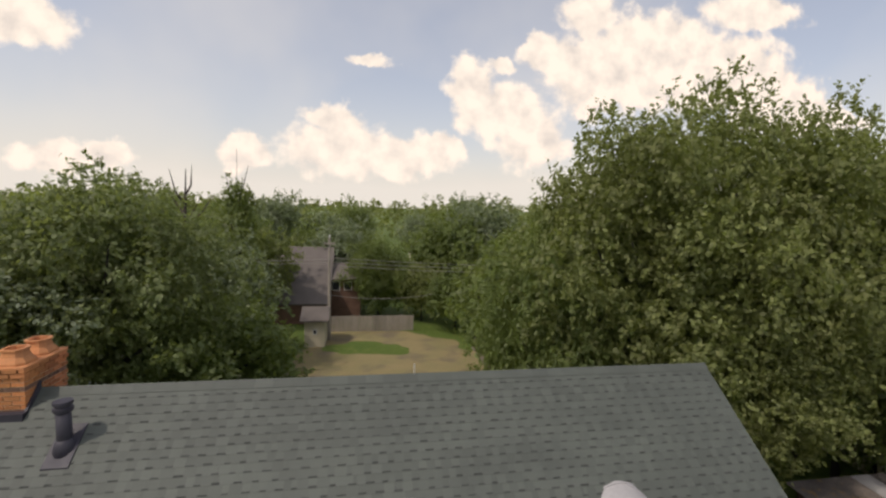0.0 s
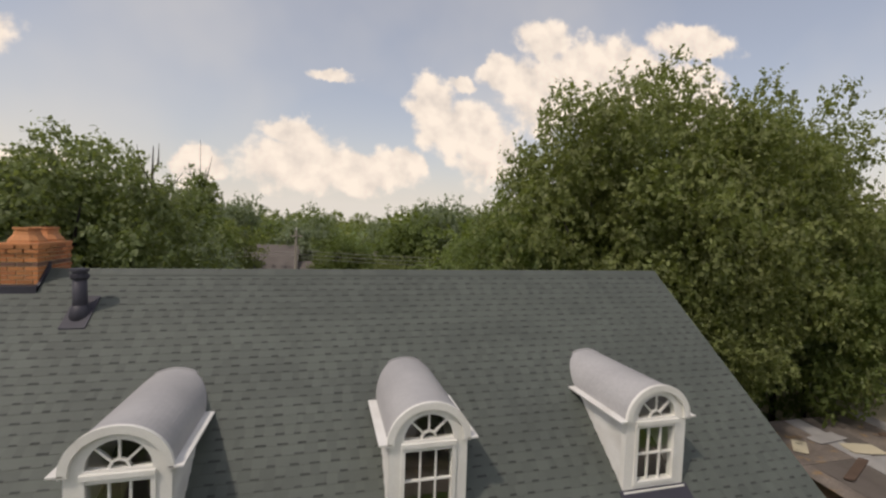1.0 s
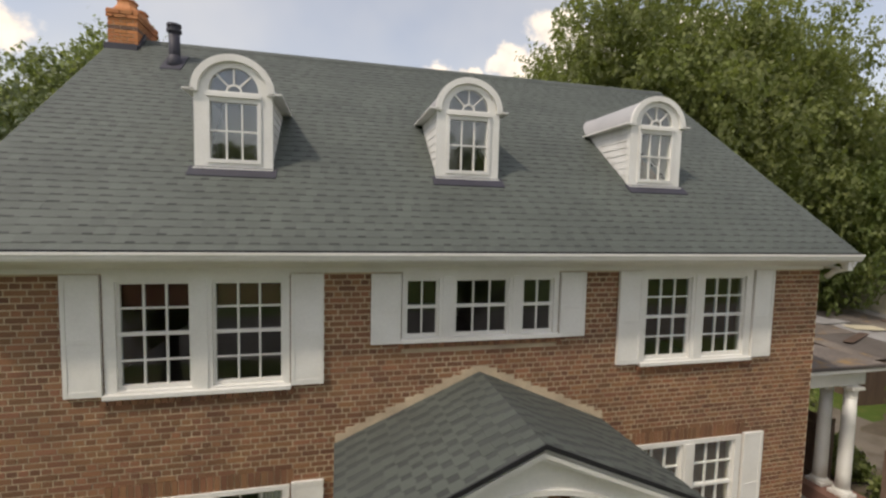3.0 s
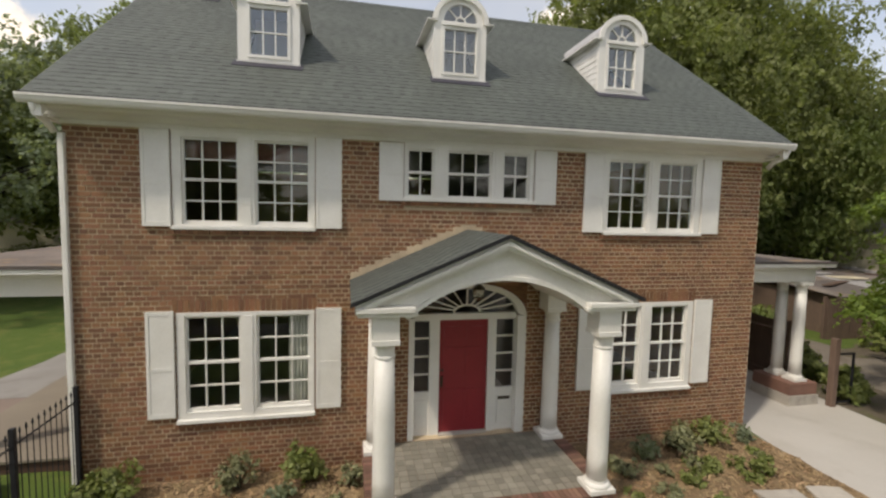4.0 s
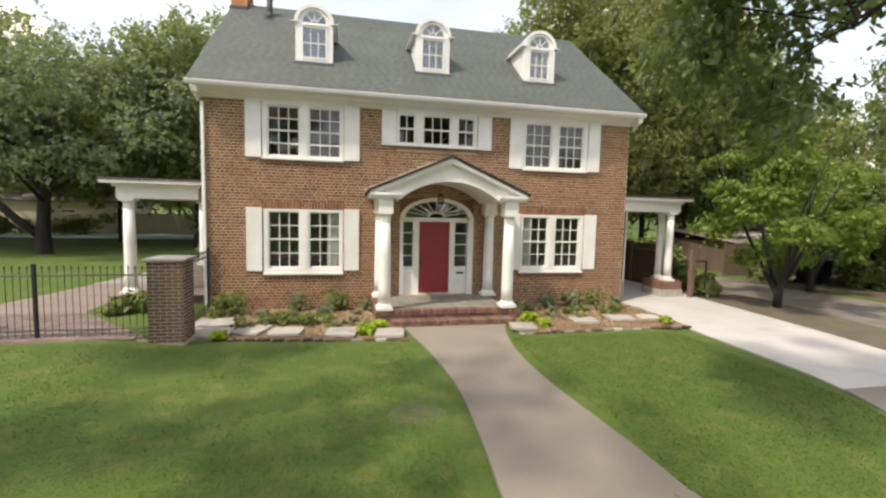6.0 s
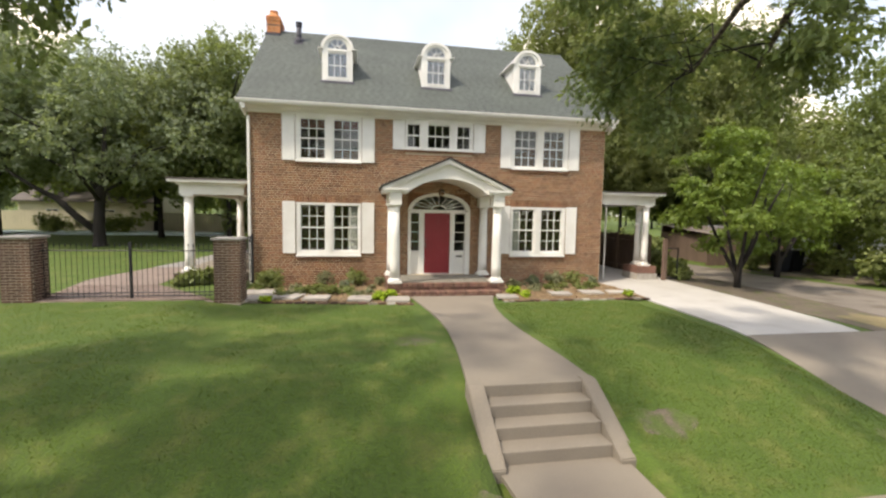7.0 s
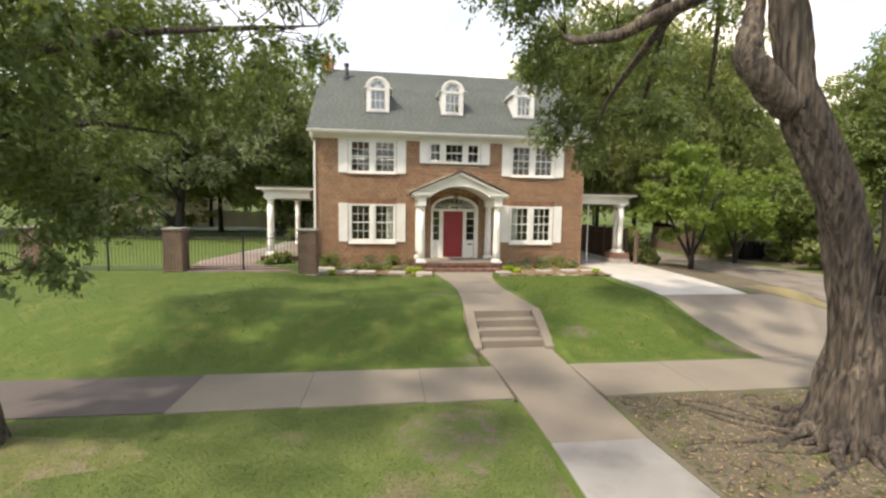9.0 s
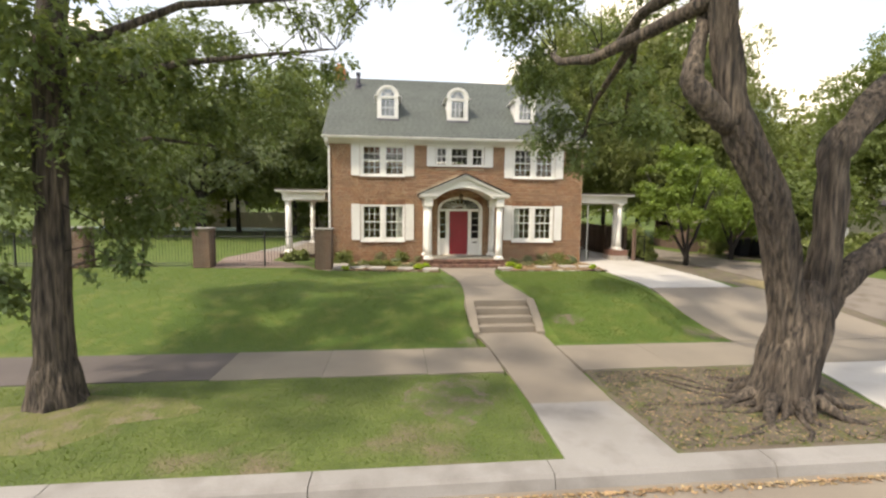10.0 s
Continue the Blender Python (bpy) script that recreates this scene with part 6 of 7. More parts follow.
left_clumps = (spread(51, 36, (-7.2, -10.4, 7.3), (5.4, 3.4, 2.2), 0.35, 0.65, lambda p: p[0] < -5.2 or p[2] > 7.5) + spread(52, 17, (-8.6, -10.2, 4.7), (2.6, 2.2, 1.5), 0.4, 0.75)
               + spread(53, 5, (-5.1, -7.8, 6.4), (0.7, 1.0, 0.6), 0.28, 0.42) + spread(54, 7, (-7.35, -13.3, 1.62), (0.80, 0.3, 0.26), 0.16, 0.26) + spread(55, 7, (-9.3, -13.5, 1.25), (0.6, 0.3, 0.4), 0.22, 0.34)
               # spread 67: out-of-view leaves added to throw dappled shade on verge and lawn
               + spread(67, 24, (-7.4, -16.0, 8.2), (3.4, 2.6, 1.4), 0.3, 0.6) + spread(63, 16, (-8.3, -11.6, 3.1), (1.2, 1.0, 1.0), 0.35, 0.55) + spread(64, 14, (-6.8, -10.8, 5.2), (1.9, 1.5, 0.8), 0.35, 0.6) + spread(68, 7, (-7.4, -15.0, 5.6), (1.6, 1.0, 0.8), 0.28, 0.5) + spread(69, 11, (-6.2, -9.0, 4.95), (0.9, 0.8, 0.5), 0.28, 0.45)
               + spread(57, 16, (-8.2, -13.6, 4.6), (1.6, 0.9, 1.5), 0.35, 0.6) + spread(59, 20, (-9.5, -12.6, 3.5), (1.6, 1.0, 1.5), 0.3, 0.5) + spread(60, 16, (-9.1, -14.0, 3.5), (1.3, 0.5, 1.5), 0.3, 0.5) + spread(58, 12, (-9.4, -6.2, 7.5), (1.7, 1.0, 0.7), 0.4, 0.7))
twig_tree(LX, LY, -0.6, left_stems, "street_tree", "straight-trunked leafy street tree with peeling grey bark", BARK, LEAF_STREET, left_clumps, 80000, 0.056, 56)

# small bright tree between driveway and lane, growth along the lane
def lane_tree(x, y, top, r, low, seed, leaf, count, label):
    """A small many-stemmed tree with an open, uneven crown."""
    z0 = ground_z(x, y)
    t = thing("small_tree", (x, y, z0), label, "tree", "trees round the gardens")
    rng = random.Random(seed)
    bm = bmesh.new()
    for k in range(5):
        a = k * 1.26 + rng.uniform(-0.4, 0.4)
        e = r * rng.uniform(0.45, 0.8)
        pts = [(x + 0.02 * math.cos(a), y + 0.02 * math.sin(a), z0 - 0.1), (x + 0.04 * math.cos(a), y + 0.04 * math.sin(a), z0 + rng.uniform(0.35, 0.8)), (x + 0.26 * e * math.cos(a), y + 0.26 * e * math.sin(a), z0 + 1.35), (x + 0.55 * e * math.cos(a), y + 0.55 * e * math.sin(a), z0 + 0.45 * (top - z0)), (x + e * math.cos(a + 0.2), y + e * math.sin(a + 0.2), z0 + 0.78 * (top - z0))]
        tube(bm, pts, [0.10, 0.085, 0.06, 0.04, 0.012], 8, 0.08, rng)
    part("trunk", bm, BARK_DARK, t, smooth=True)
    cs, rs = [], []
    for k in range(46):
        h = rng.random()
        wide = r * math.sqrt(max(0.05, math.sin(math.pi * (0.12 + 0.80 * h))))
        a, m = rng.uniform(0, 6.283), math.sqrt(rng.random())
        cs.append((x + wide * m * math.cos(a), y + wide * m * math.sin(a), low + (top - low - 0.3) * h))
        rs.append(rng.uniform(0.28, 0.55) * r / 2.4)
    v, f = leaf_quads(cs, rs, int(count * 1.35), 0.070, seed, flat=0.55, shell=0.1, droop=0.25, spray=9)
    quads("crown", v, f, leaf, t)


lane_tree(10.75, -1.1, 5.9, 2.55, 1.25, 65, LEAF_BRIGHT, 21000, "small bright green tree on bare soil by the driveway")
lane_tree(14.9, 1.2, 4.9, 2.4, 1.3, 66, LEAF_BRIGHT, 16000, "small spreading green tree beside the lane")
tree(18.5, 1.5, 5.5, 2.8, "broad", "leafy tree beside the lane", base=0.6, turn=1.1)
tree(25.0, -3.0, 7.5, 3.8, "grey", "tall grey-green tree beyond the lane", base=2.0, turn=0.7)
tree(27.8, 3.5, 14.2, 4.6, "big2", "tall dark green tree beyond the lane", base=1.5, turn=1.7)
tree(20.5, 14.5, 9.5, 4.0, "broad", base=1.0, turn=2.7)
for i, (x, y, top, r) in enumerate([(-34, 8, 12, 6), (-40, 18, 13, 7), (-12, 30, 10.5, 5), (-30, 40, 13, 7), (36, 20, 14, 7), (36, -8, 9, 5), (42, 4, 13, 7)]):
    tree(x, y, top, r, ("broad", "olive", "grey")[i % 3], base=1.0, turn=i * 1.3)

# the block behind: garden trees among the roofs
rng = random.Random(61)
BLOCK = [(0.8, 47, 10.0, 3.6, "big2"), (8.5, 41, 6.8, 3.2, "broad"), (12.5, 38, 8.0, 3.8, "olive"), (5.5, 45, 7.0, 3.0, "olive"), (16, 44, 10.5, 5.0, "broad"), (-12, 44, 11.5, 4.6, "olive"), (-17, 50, 12.0, 5.2, "broad"), (-8, 60, 10.5, 4.0, "broad"), (9, 57, 10.5, 4.4, "broad"), (22, 52, 12, 5.5, "olive"), (-13, 33, 9.5, 4.2, "broad")]
for x, y, top, r, c in BLOCK:
    tree(x, y, top, r, c, "leafy garden tree behind the house", base=0.4, turn=rng.uniform(0, 6), group="trees of the block behind")
tree(-12.3, 40, 15.8, 1.9, "tall", "slender pointed tree above the others", base=7.5, group="trees of the block behind")
for k in range(46):
    y = 62 + (k // 12) * 26 + rng.uniform(-8, 8)
    x = (-1.15 + 2.4 * ((k % 12) + rng.uniform(0.1, 0.9)) / 12) * y
    tree(x, y, rng.uniform(10.5, 16.0) + y * 0.006, rng.uniform(4.5, 7.0), rng.choice(("broad", "olive", "grey")), "leafy tree of the suburb behind", base=0.5, turn=rng.uniform(0, 6), group="far trees")


def far_woods():
    g = random.Random(71)
    cs, rs = [], []
    for k in range(520):
        y = g.uniform(165, 640)
        x = g.uniform(-1.3, 1.35) * y
        cs.append((x, y, g.uniform(2.0, 10.5)))
        rs.append(g.uniform(3.5, 8.0))
    for k in range(260):
        a = g.uniform(math.radians(190), math.radians(530))
        d = g.uniform(60, 200)
        x, y = d * math.cos(a), d * math.sin(a)
        if y < 40 and abs(x) > 40 or y < -45:
            cs.append((x, y, g.uniform(3.0, 7.0)))
            rs.append(g.uniform(4.0, 6.5))
    for k in range(150):
        y = g.uniform(150, 420)
        cs.append((g.uniform(-1.2, 1.25) * y, y, g.uniform(9.0, 14.5)))
        rs.append(g.uniform(2.5, 5.0))
    v, f = leaf_quads(cs, rs, 100000, 1.0, 72, flat=0.9, shell=0.75)
    quads("far_woods", v, f, LEAF_OLIVE, label="distant continuous tree canopy to the horizon", category="woods", kind="stuff")


far_woods()


# ---- garden bed along the front ----
def bed(name, outline, seed, label):
    bm = bmesh.new()
    g = random.Random(seed)
    n = 26
    rows = []
    for j in range(n + 1):
        x = outline[0] + (outline[1] - outline[0]) * j / n
        yf = outline[2](x)
        row = [bm.verts.new((x, 0.0 + (yf - 0.0) * k / 12, 0.075 + 0.05 * math.sin(math.pi * k / 12) + g.uniform(-0.015, 0.02))) for k in range(13)]
        rows.append(row)
    for a, b in zip(rows, rows[1:]):
        for k in range(12):
            bm.faces.new((a[k], a[k + 1], b[k + 1], b[k]))
    single(name, bm, MULCH, label=label, category="garden bed", kind="structure", smooth=True)


left_front = lambda x: -2.72 - 0.13 * (x + 5.9)
right_front = lambda x: -3.15 + 0.02 * (x - 1.5)
bed("planting_bed", (-5.92, -1.28, left_front), 1, "straw-brown mulched planting bed under the windows")
bed("planting_bed", (1.30, 5.80, right_front), 2, "brown mulched planting bed under the windows")


def chips():
    """Loose mulch straw and chips."""
    g = np.random.default_rng(9)
    v, f = [], []
    for x0, x1, fr, n in ((-5.9, -1.3, left_front, 5200), (1.35, 5.75, right_front, 4600)):
        for k in range(n):
            x = g.uniform(x0, x1)
            if -1.9 < x < 1.75:
                y = g.uniform(fr(x) + 0.05, -2.05)
            else:
                y = g.uniform(fr(x) + 0.05, -0.06)
            a, l, w = g.uniform(0, 6.28), g.uniform(0.02, 0.06), g.uniform(0.006, 0.014)
            z = 0.085 + 0.05 * math.sin(math.pi * y / fr(x)) + g.uniform(0.0, 0.02)
            dx, dy, t = math.cos(a), math.sin(a), g.uniform(-0.02, 0.02)
            b = len(v)
            v += [(x - dx * l - dy * w, y - dy * l + dx * w, z - t), (x - dx * l + dy * w, y - dy * l - dx * w, z - t), (x + dx * l + dy * w, y + dy * l - dx * w, z + t), (x + dx * l - dy * w, y + dy * l + dx * w, z + t)]
            f.append((b, b + 1, b + 2, b + 3))
    quads("mulch_chips", v, f, MULCH_CHIP, label="loose straw and bark chips on the bed", category="mulch", kind="stuff")


MULCH_CHIP = material("mulch_chip", (0.36, 0.265, 0.15), 0.95, vary=0.3, scale=1.2, fine=20, bump=0, tint=(0.25, 0.155, 0.075), island=0.5)
chips()


def slab(x, y, w, d, turn, seed, mat=FLAGSTONE, h=0.06, name="stepping_stone", label="rough grey flagstone set in the bed", z=None, group="stepping stones"):
    g = random.Random(seed)
    pts = []
    for sx, sy in ((-1, -1), (0, -1.02), (1, -1), (1.02, 0), (1, 1), (0, 1.03), (-1, 1), (-1.02, 0)):
        px, py = sx * w / 2 * g.uniform(0.90, 1.06), sy * d / 2 * g.uniform(0.90, 1.06)
        pts.append((px * math.cos(turn) - py * math.sin(turn), px * math.sin(turn) + py * math.cos(turn)))
    bm = prism(bmesh.new(), pts, "z", 0, h)
    bmesh.ops.bevel(bm, geom=[e for e in bm.edges], offset=0.008, segments=1, affect="EDGES")
    ob = single(name, bm, mat, (0, 0, 0), label, "stone", group)
    ob.location = (x, y, (0.108 if z is None else z))
    return ob


for i, (x, y, w, d, t) in enumerate([(-5.45, -1.60, 0.85, 0.72, -0.1), (-5.35, -2.42, 0.95, 0.62, -0.05), (-4.52, -2.26, 0.62, 0.72, -0.35), (-3.78, -2.53, 0.66, 0.58, -0.1), (-2.62, -2.72, 0.62, 0.60, -0.1), (-1.60, -2.90, 0.62, 0.58, -0.12),
                                      (1.52, -2.76, 0.58, 0.50, -0.2), (3.32, -2.38, 0.66, 0.50, -0.15), (4.42, -2.26, 0.70, 0.50, -0.15), (5.22, -2.30, 0.55, 0.46, -0.2)]):
    slab(x, y, w, d, t, 100 + i)
g0 = random.Random(77)
for x0, x1, fr in ((-5.75, -1.32, left_front), (1.30, 5.75, right_front)):
    x = x0
    while x < x1:
        w = g0.uniform(0.10, 0.30)
        slab(x + w / 2, fr(x) + 0.02, w * 0.92, g0.uniform(0.10, 0.15), g0.uniform(-0.15, 0.15), int(x * 1000), g0.choice((BRICK_DARK, BRICK_DARK, BRICK_RED, BRICK_RED, CONCRETE, CONCRETE, FLAGSTONE)), g0.uniform(0.035, 0.06), "edging_stone", "small rough stone edging the bed", 0.05, "bed edging stones")
        x += w + g0.uniform(0.0, 0.04)


def shrub(x, y, w, h, mat, count, size, seed, label, name="shrub", long=1.8, z=0.10):
    s = thing(name, (x, y, z), label, "shrub", "bed plants")
    g = random.Random(seed)
    n = 14
    cs = [((x + g.uniform(-0.33, 0.33) * w), y + g.uniform(-0.33, 0.33) * w, z + h * g.uniform(0.25, 0.75)) for _ in range(n)]
    v, f = leaf_quads(cs, [g.uniform(0.16, 0.27) * min(w, h * 1.4) for _ in range(n)], count, size, seed, flat=0.9, long=long, shell=0.2)
    v[:, 2] = np.maximum(v[:, 2], z - 0.01)
    quads("foliage", v, f, mat, s)
    bm = bmesh.new()
    for k in range(6):
        a = k * 1.05
        tube(bm, [(x, y, z - 0.05), (x + 0.12 * w * math.cos(a), y + 0.12 * w * math.sin(a), z + h * 0.3), (x + 0.28 * w * math.cos(a), y + 0.28 * w * math.sin(a), z + h * 0.7)], [0.010, 0.007, 0.003], 5)
    part("stems", bm, BARK_DARK, s)


GREY_SHRUB = material("grey_shrub_leaf", (0.230, 0.235, 0.120), 0.65, vary=0.2, scale=3, fine=10, bump=0, island=0.4, thin=0.2)
for i, (x, y, w, h, m, n, size, lab) in enumerate([
        (-5.30, -0.62, 0.95, 0.58, LEAF_BUSH, 2600, 0.05, "rounded dense green shrub by the wall"), (-3.72, -0.42, 0.62, 0.58, GREY_SHRUB, 1500, 0.04, "upright grey-green shrub by the wall"),
        (-2.72, -0.42, 0.70, 0.58, LEAF_BUSH, 1300, 0.06, "loose green shrub by the wall"), (-2.02, -0.62, 0.42, 0.40, GREY_SHRUB, 800, 0.04, "small grey-green shrub by the porch"),
        (-4.05, -1.66, 0.95, 0.28, LEAF_BUSH, 1500, 0.045, "low spreading green plant in mulch"), (-3.45, -1.95, 0.75, 0.26, LEAF_BUSH, 1200, 0.045, "low spreading green plant in mulch"), (-2.98, -1.72, 0.40, 0.18, LEAF_BUSH, 600, 0.04, "low dark green plant in mulch"),
        (-4.45, -1.95, 0.55, 0.16, GREY_SHRUB, 700, 0.04, "low straggling grey-green plant in mulch"), (-3.95, -1.15, 0.50, 0.18, LEAF_BUSH, 600, 0.04, "low straggling green plant in mulch"), (-2.75, -2.15, 0.45, 0.14, GREY_SHRUB, 500, 0.04, "low straggling grey-green plant in mulch"), (2.75, -1.75, 0.50, 0.16, GREY_SHRUB, 600, 0.04, "low straggling grey-green plant in mulch"), (3.95, -1.25, 0.50, 0.18, LEAF_BUSH, 600, 0.04, "low straggling green plant in mulch"),
        (-3.05, -0.98, 0.42, 0.28, LEAF_GREY, 600, 0.045, "small loose green plant in mulch"), (-4.55, -1.05, 0.50, 0.22, GREY_SHRUB, 600, 0.04, "low grey-green plant in mulch"), (-5.55, -1.10, 0.50, 0.20, LEAF_BUSH, 700, 0.04, "low dark green plant in mulch"), (-2.35, -1.75, 0.30, 0.14, LEAF_GREY, 400, 0.035, "small loose green plant in mulch"),
        (-5.10, -2.80, 0.46, 0.16, LEAF_LIME, 500, 0.05, "low lime-yellow foliage plant in mulch"), (-2.12, -2.80, 0.36, 0.22, LEAF_LIME, 600, 0.06, "bright lime-yellow foliage plant in mulch"), (-1.84, -2.45, 0.36, 0.20, LEAF_LIME, 500, 0.06, "bright lime-yellow foliage plant in mulch"),
        (1.92, -2.22, 0.36, 0.22, LEAF_LIME, 600, 0.06, "bright lime-yellow foliage plant in mulch"), (2.10, -2.70, 0.32, 0.18, LEAF_LIME, 500, 0.06, "bright lime-yellow foliage plant in mulch"), (5.35, -2.82, 0.34, 0.16, LEAF_LIME, 400, 0.05, "bright lime-yellow foliage plant in mulch"),
        (3.85, -0.55, 0.85, 0.50, GREY_SHRUB, 1500, 0.05, "dark grey-green shrub by the wall"), (4.65, -0.50, 0.75, 0.46, LEAF_BUSH, 1300, 0.05, "loose green shrub by the wall"), (3.05, -0.75, 0.55, 0.42, LEAF_GREY, 800, 0.05, "loose grey-green shrub by the wall"),
        (4.55, -1.52, 0.80, 0.26, LEAF_BUSH, 1300, 0.045, "low bright green mounding plant"), (3.35, -1.55, 0.45, 0.22, LEAF_BUSH, 600, 0.045, "low loose green plant in mulch"), (2.35, -1.15, 0.45, 0.30, GREY_SHRUB, 700, 0.045, "grey-green shrub by the porch"), (5.35, -0.55, 0.45, 0.30, LEAF_GREY, 600, 0.045, "small green plant at the house corner")]):
    shrub(x, y, w, h, m, int(n * 0.8), size * 0.85, 200 + i, lab)
weed_rng = random.Random(88)
for i in range(22):
    x = weed_rng.uniform(-5.4, -2.1) if i < 13 else weed_rng.uniform(2.0, 5.4)
    shrub(x, weed_rng.uniform(-2.15, -0.75), weed_rng.uniform(0.28, 0.60), weed_rng.uniform(0.10, 0.17), weed_rng.choice((LEAF_BUSH, GREY_SHRUB, LEAF_BUSH)), 260, 0.032, 260 + i, "low sparse green ground cover in mulch", "ground_cover")
for i, (x, y, w, h) in enumerate([(17.0, -2.0, 2.4, 1.5), (19.5, -2.8, 2.6, 1.7), (22.0, -1.5, 2.8, 1.8), (-23, 26, 3.0, 1.6), (-27, 26, 3.2, 1.8), (-12.5, 24, 2.6, 1.5), (-8.9, 11.5, 1.6, 0.9), (-7.4, -0.6, 1.2, 0.38), (11.2, 4.5, 1.6, 1.6), (10.6, 8.0, 2.0, 2.0), (7.0, 11.4, 2.2, 2.1), (8.6, 11.0, 2.0, 1.9), (9.9, 10.6, 1.8, 2.2), (12.9, 9.5, 2.4, 1.7), (10.0, 1.0, 0.9, 0.9), (10.3, 2.4, 1.2, 1.1), (16.2, 3.6, 1.8, 1.2), (18.6, 1.8, 2.2, 1.4), (20.6, 0.6, 2.4, 1.5)]):
    shrub(x, y, w, h, LEAF_BUSH, 4000, 0.09, 300 + i, "leafy green garden hedge shrub", "hedge_shrub", z=ground_z(x, y))


# ---- side fences, lane-side things ----
def board_fence(name, a, b, z0, h, label, mat=WOOD_FENCE, group="board fences"):
    a, b = Vector((*a, 0)), Vector((*b, 0))
    run, way = (b - a).length, (b - a).normalized()
    f = thing(name, (a.x, a.y, z0), label, "fence", group)
    n = int(run / 0.15)
    g = random.Random(int(run * 100))
    side = Vector((-way.y, way.x, 0))
    bm0 = bmesh.new()
    box(bm0, -0.07, 0.07, -0.011, 0.011, 0.0, h)
    me = mesh_of(bm0, mat, Vector((0, 0, 0)))
    ang = math.atan2(way.y, way.x)
    for k in range(n):
        q = way * (run * (k + 0.5) / n)
        o = new("board", me)
        o.parent = f
        o.location = (q.x, q.y, g.uniform(-0.03, 0.02))
        o.rotation_euler = (0, g.uniform(-0.012, 0.012), ang)
    bm = bmesh.new()
    for z in (z0 + 0.25, z0 + h - 0.25):
        tube(bm, [a + side * 0.035 + Vector((0, 0, z)), b + side * 0.035 + Vector((0, 0, z))], [0.03, 0.03], 4)
    part("rail", bm, mat, f)
    for k in range(int(run / 2.4) + 1):
        q = a + way * min(k * 2.4, run) + side * 0.10
        part("post", boxes((q.x - 0.05, q.x + 0.05, q.y - 0.05, q.y + 0.05, z0 - 0.2, z0 + h + 0.06)), mat, f)
    return f


board_fence("wooden_fence", (9.35, 1.9), (9.5, 22.0), 0.0, 1.7, "weathered brown board fence behind the carport")
board_fence("wooden_fence", (6.2, 12.6), (11.6, 12.6), 0.0, 1.75, "dark brown board fence across the end of the driveway")
board_fence("wooden_fence", (15.3, 5.5), (24.0, 5.2), 0.0, 1.55, "dark brown board fence along the lane")
board_fence("wooden_fence", (-4.2, 41.0), (4.2, 41.0), 0.05, 1.6, "greyed board fence at the end of the yard", POLE_WOOD)
board_fence("wooden_fence", (-36.0, 33.0), (-10.0, 32.0), 0.1, 1.9, "pale weathered board fence behind the pool", STUCCO)
gp = thing("gate_post", (9.05, 0.6, 0.0), "brown wooden gate post beside the carport", "post")
part("post", boxes((8.98, 9.12, 0.55, 0.69, -0.05, 1.66), bevel=0.008), WOOD_FENCE, gp)
part("gate_mesh", boxes((9.12, 9.16, 0.6, 0.64, 0.1, 1.3), (9.6, 9.64, 0.6, 0.64, 0.1, 1.3), (9.12, 9.64, 0.6, 0.64, 1.26, 1.30), (9.12, 9.64, 0.6, 0.64, 0.1, 0.14)), BLACK_IRON, gp)


def wheelie_bin(x, y):
    b = thing("wheelie_bin", (x, y, 0.0), "black plastic wheeled bin beside the lane", "bin")
    z = ground_z(x, y)
    bm = bmesh.new()
    lo, hi = [(-0.24, -0.25), (0.24, -0.25), (0.24, 0.25), (-0.24, 0.25)], [(-0.29, -0.33), (0.29, -0.33), (0.29, 0.33), (-0.29, 0.33)]
    vs = [[bm.verts.new((x + px, y + py, zz)) for px, py in ring] for ring, zz in ((lo, z + 0.05), (hi, z + 0.98))]
    for i in range(4):
        bm.faces.new((vs[0][i], vs[0][(i + 1) % 4], vs[1][(i + 1) % 4], vs[1][i]))
    bm.faces.new(vs[0])
    bm.faces.new(vs[1])
    part("body", bm, BIN_BLACK, b)
    part("lid", boxes((x - 0.31, x + 0.31, y - 0.37, y + 0.36, z + 0.985, z + 1.05), bevel=0.02), BIN_BLACK, b)
    for s in (-0.2, 0.2):
        bm = bmesh.new()
        tube(bm, [(x + s - 0.03, y + 0.3, z + 0.1), (x + s + 0.03, y + 0.3, z + 0.1)], [0.1, 0.1], 14)
        part("wheel", bm, TYRE, b)


wheelie_bin(16.9, 2.9)
wheelie_bin(17.7, 3.0)


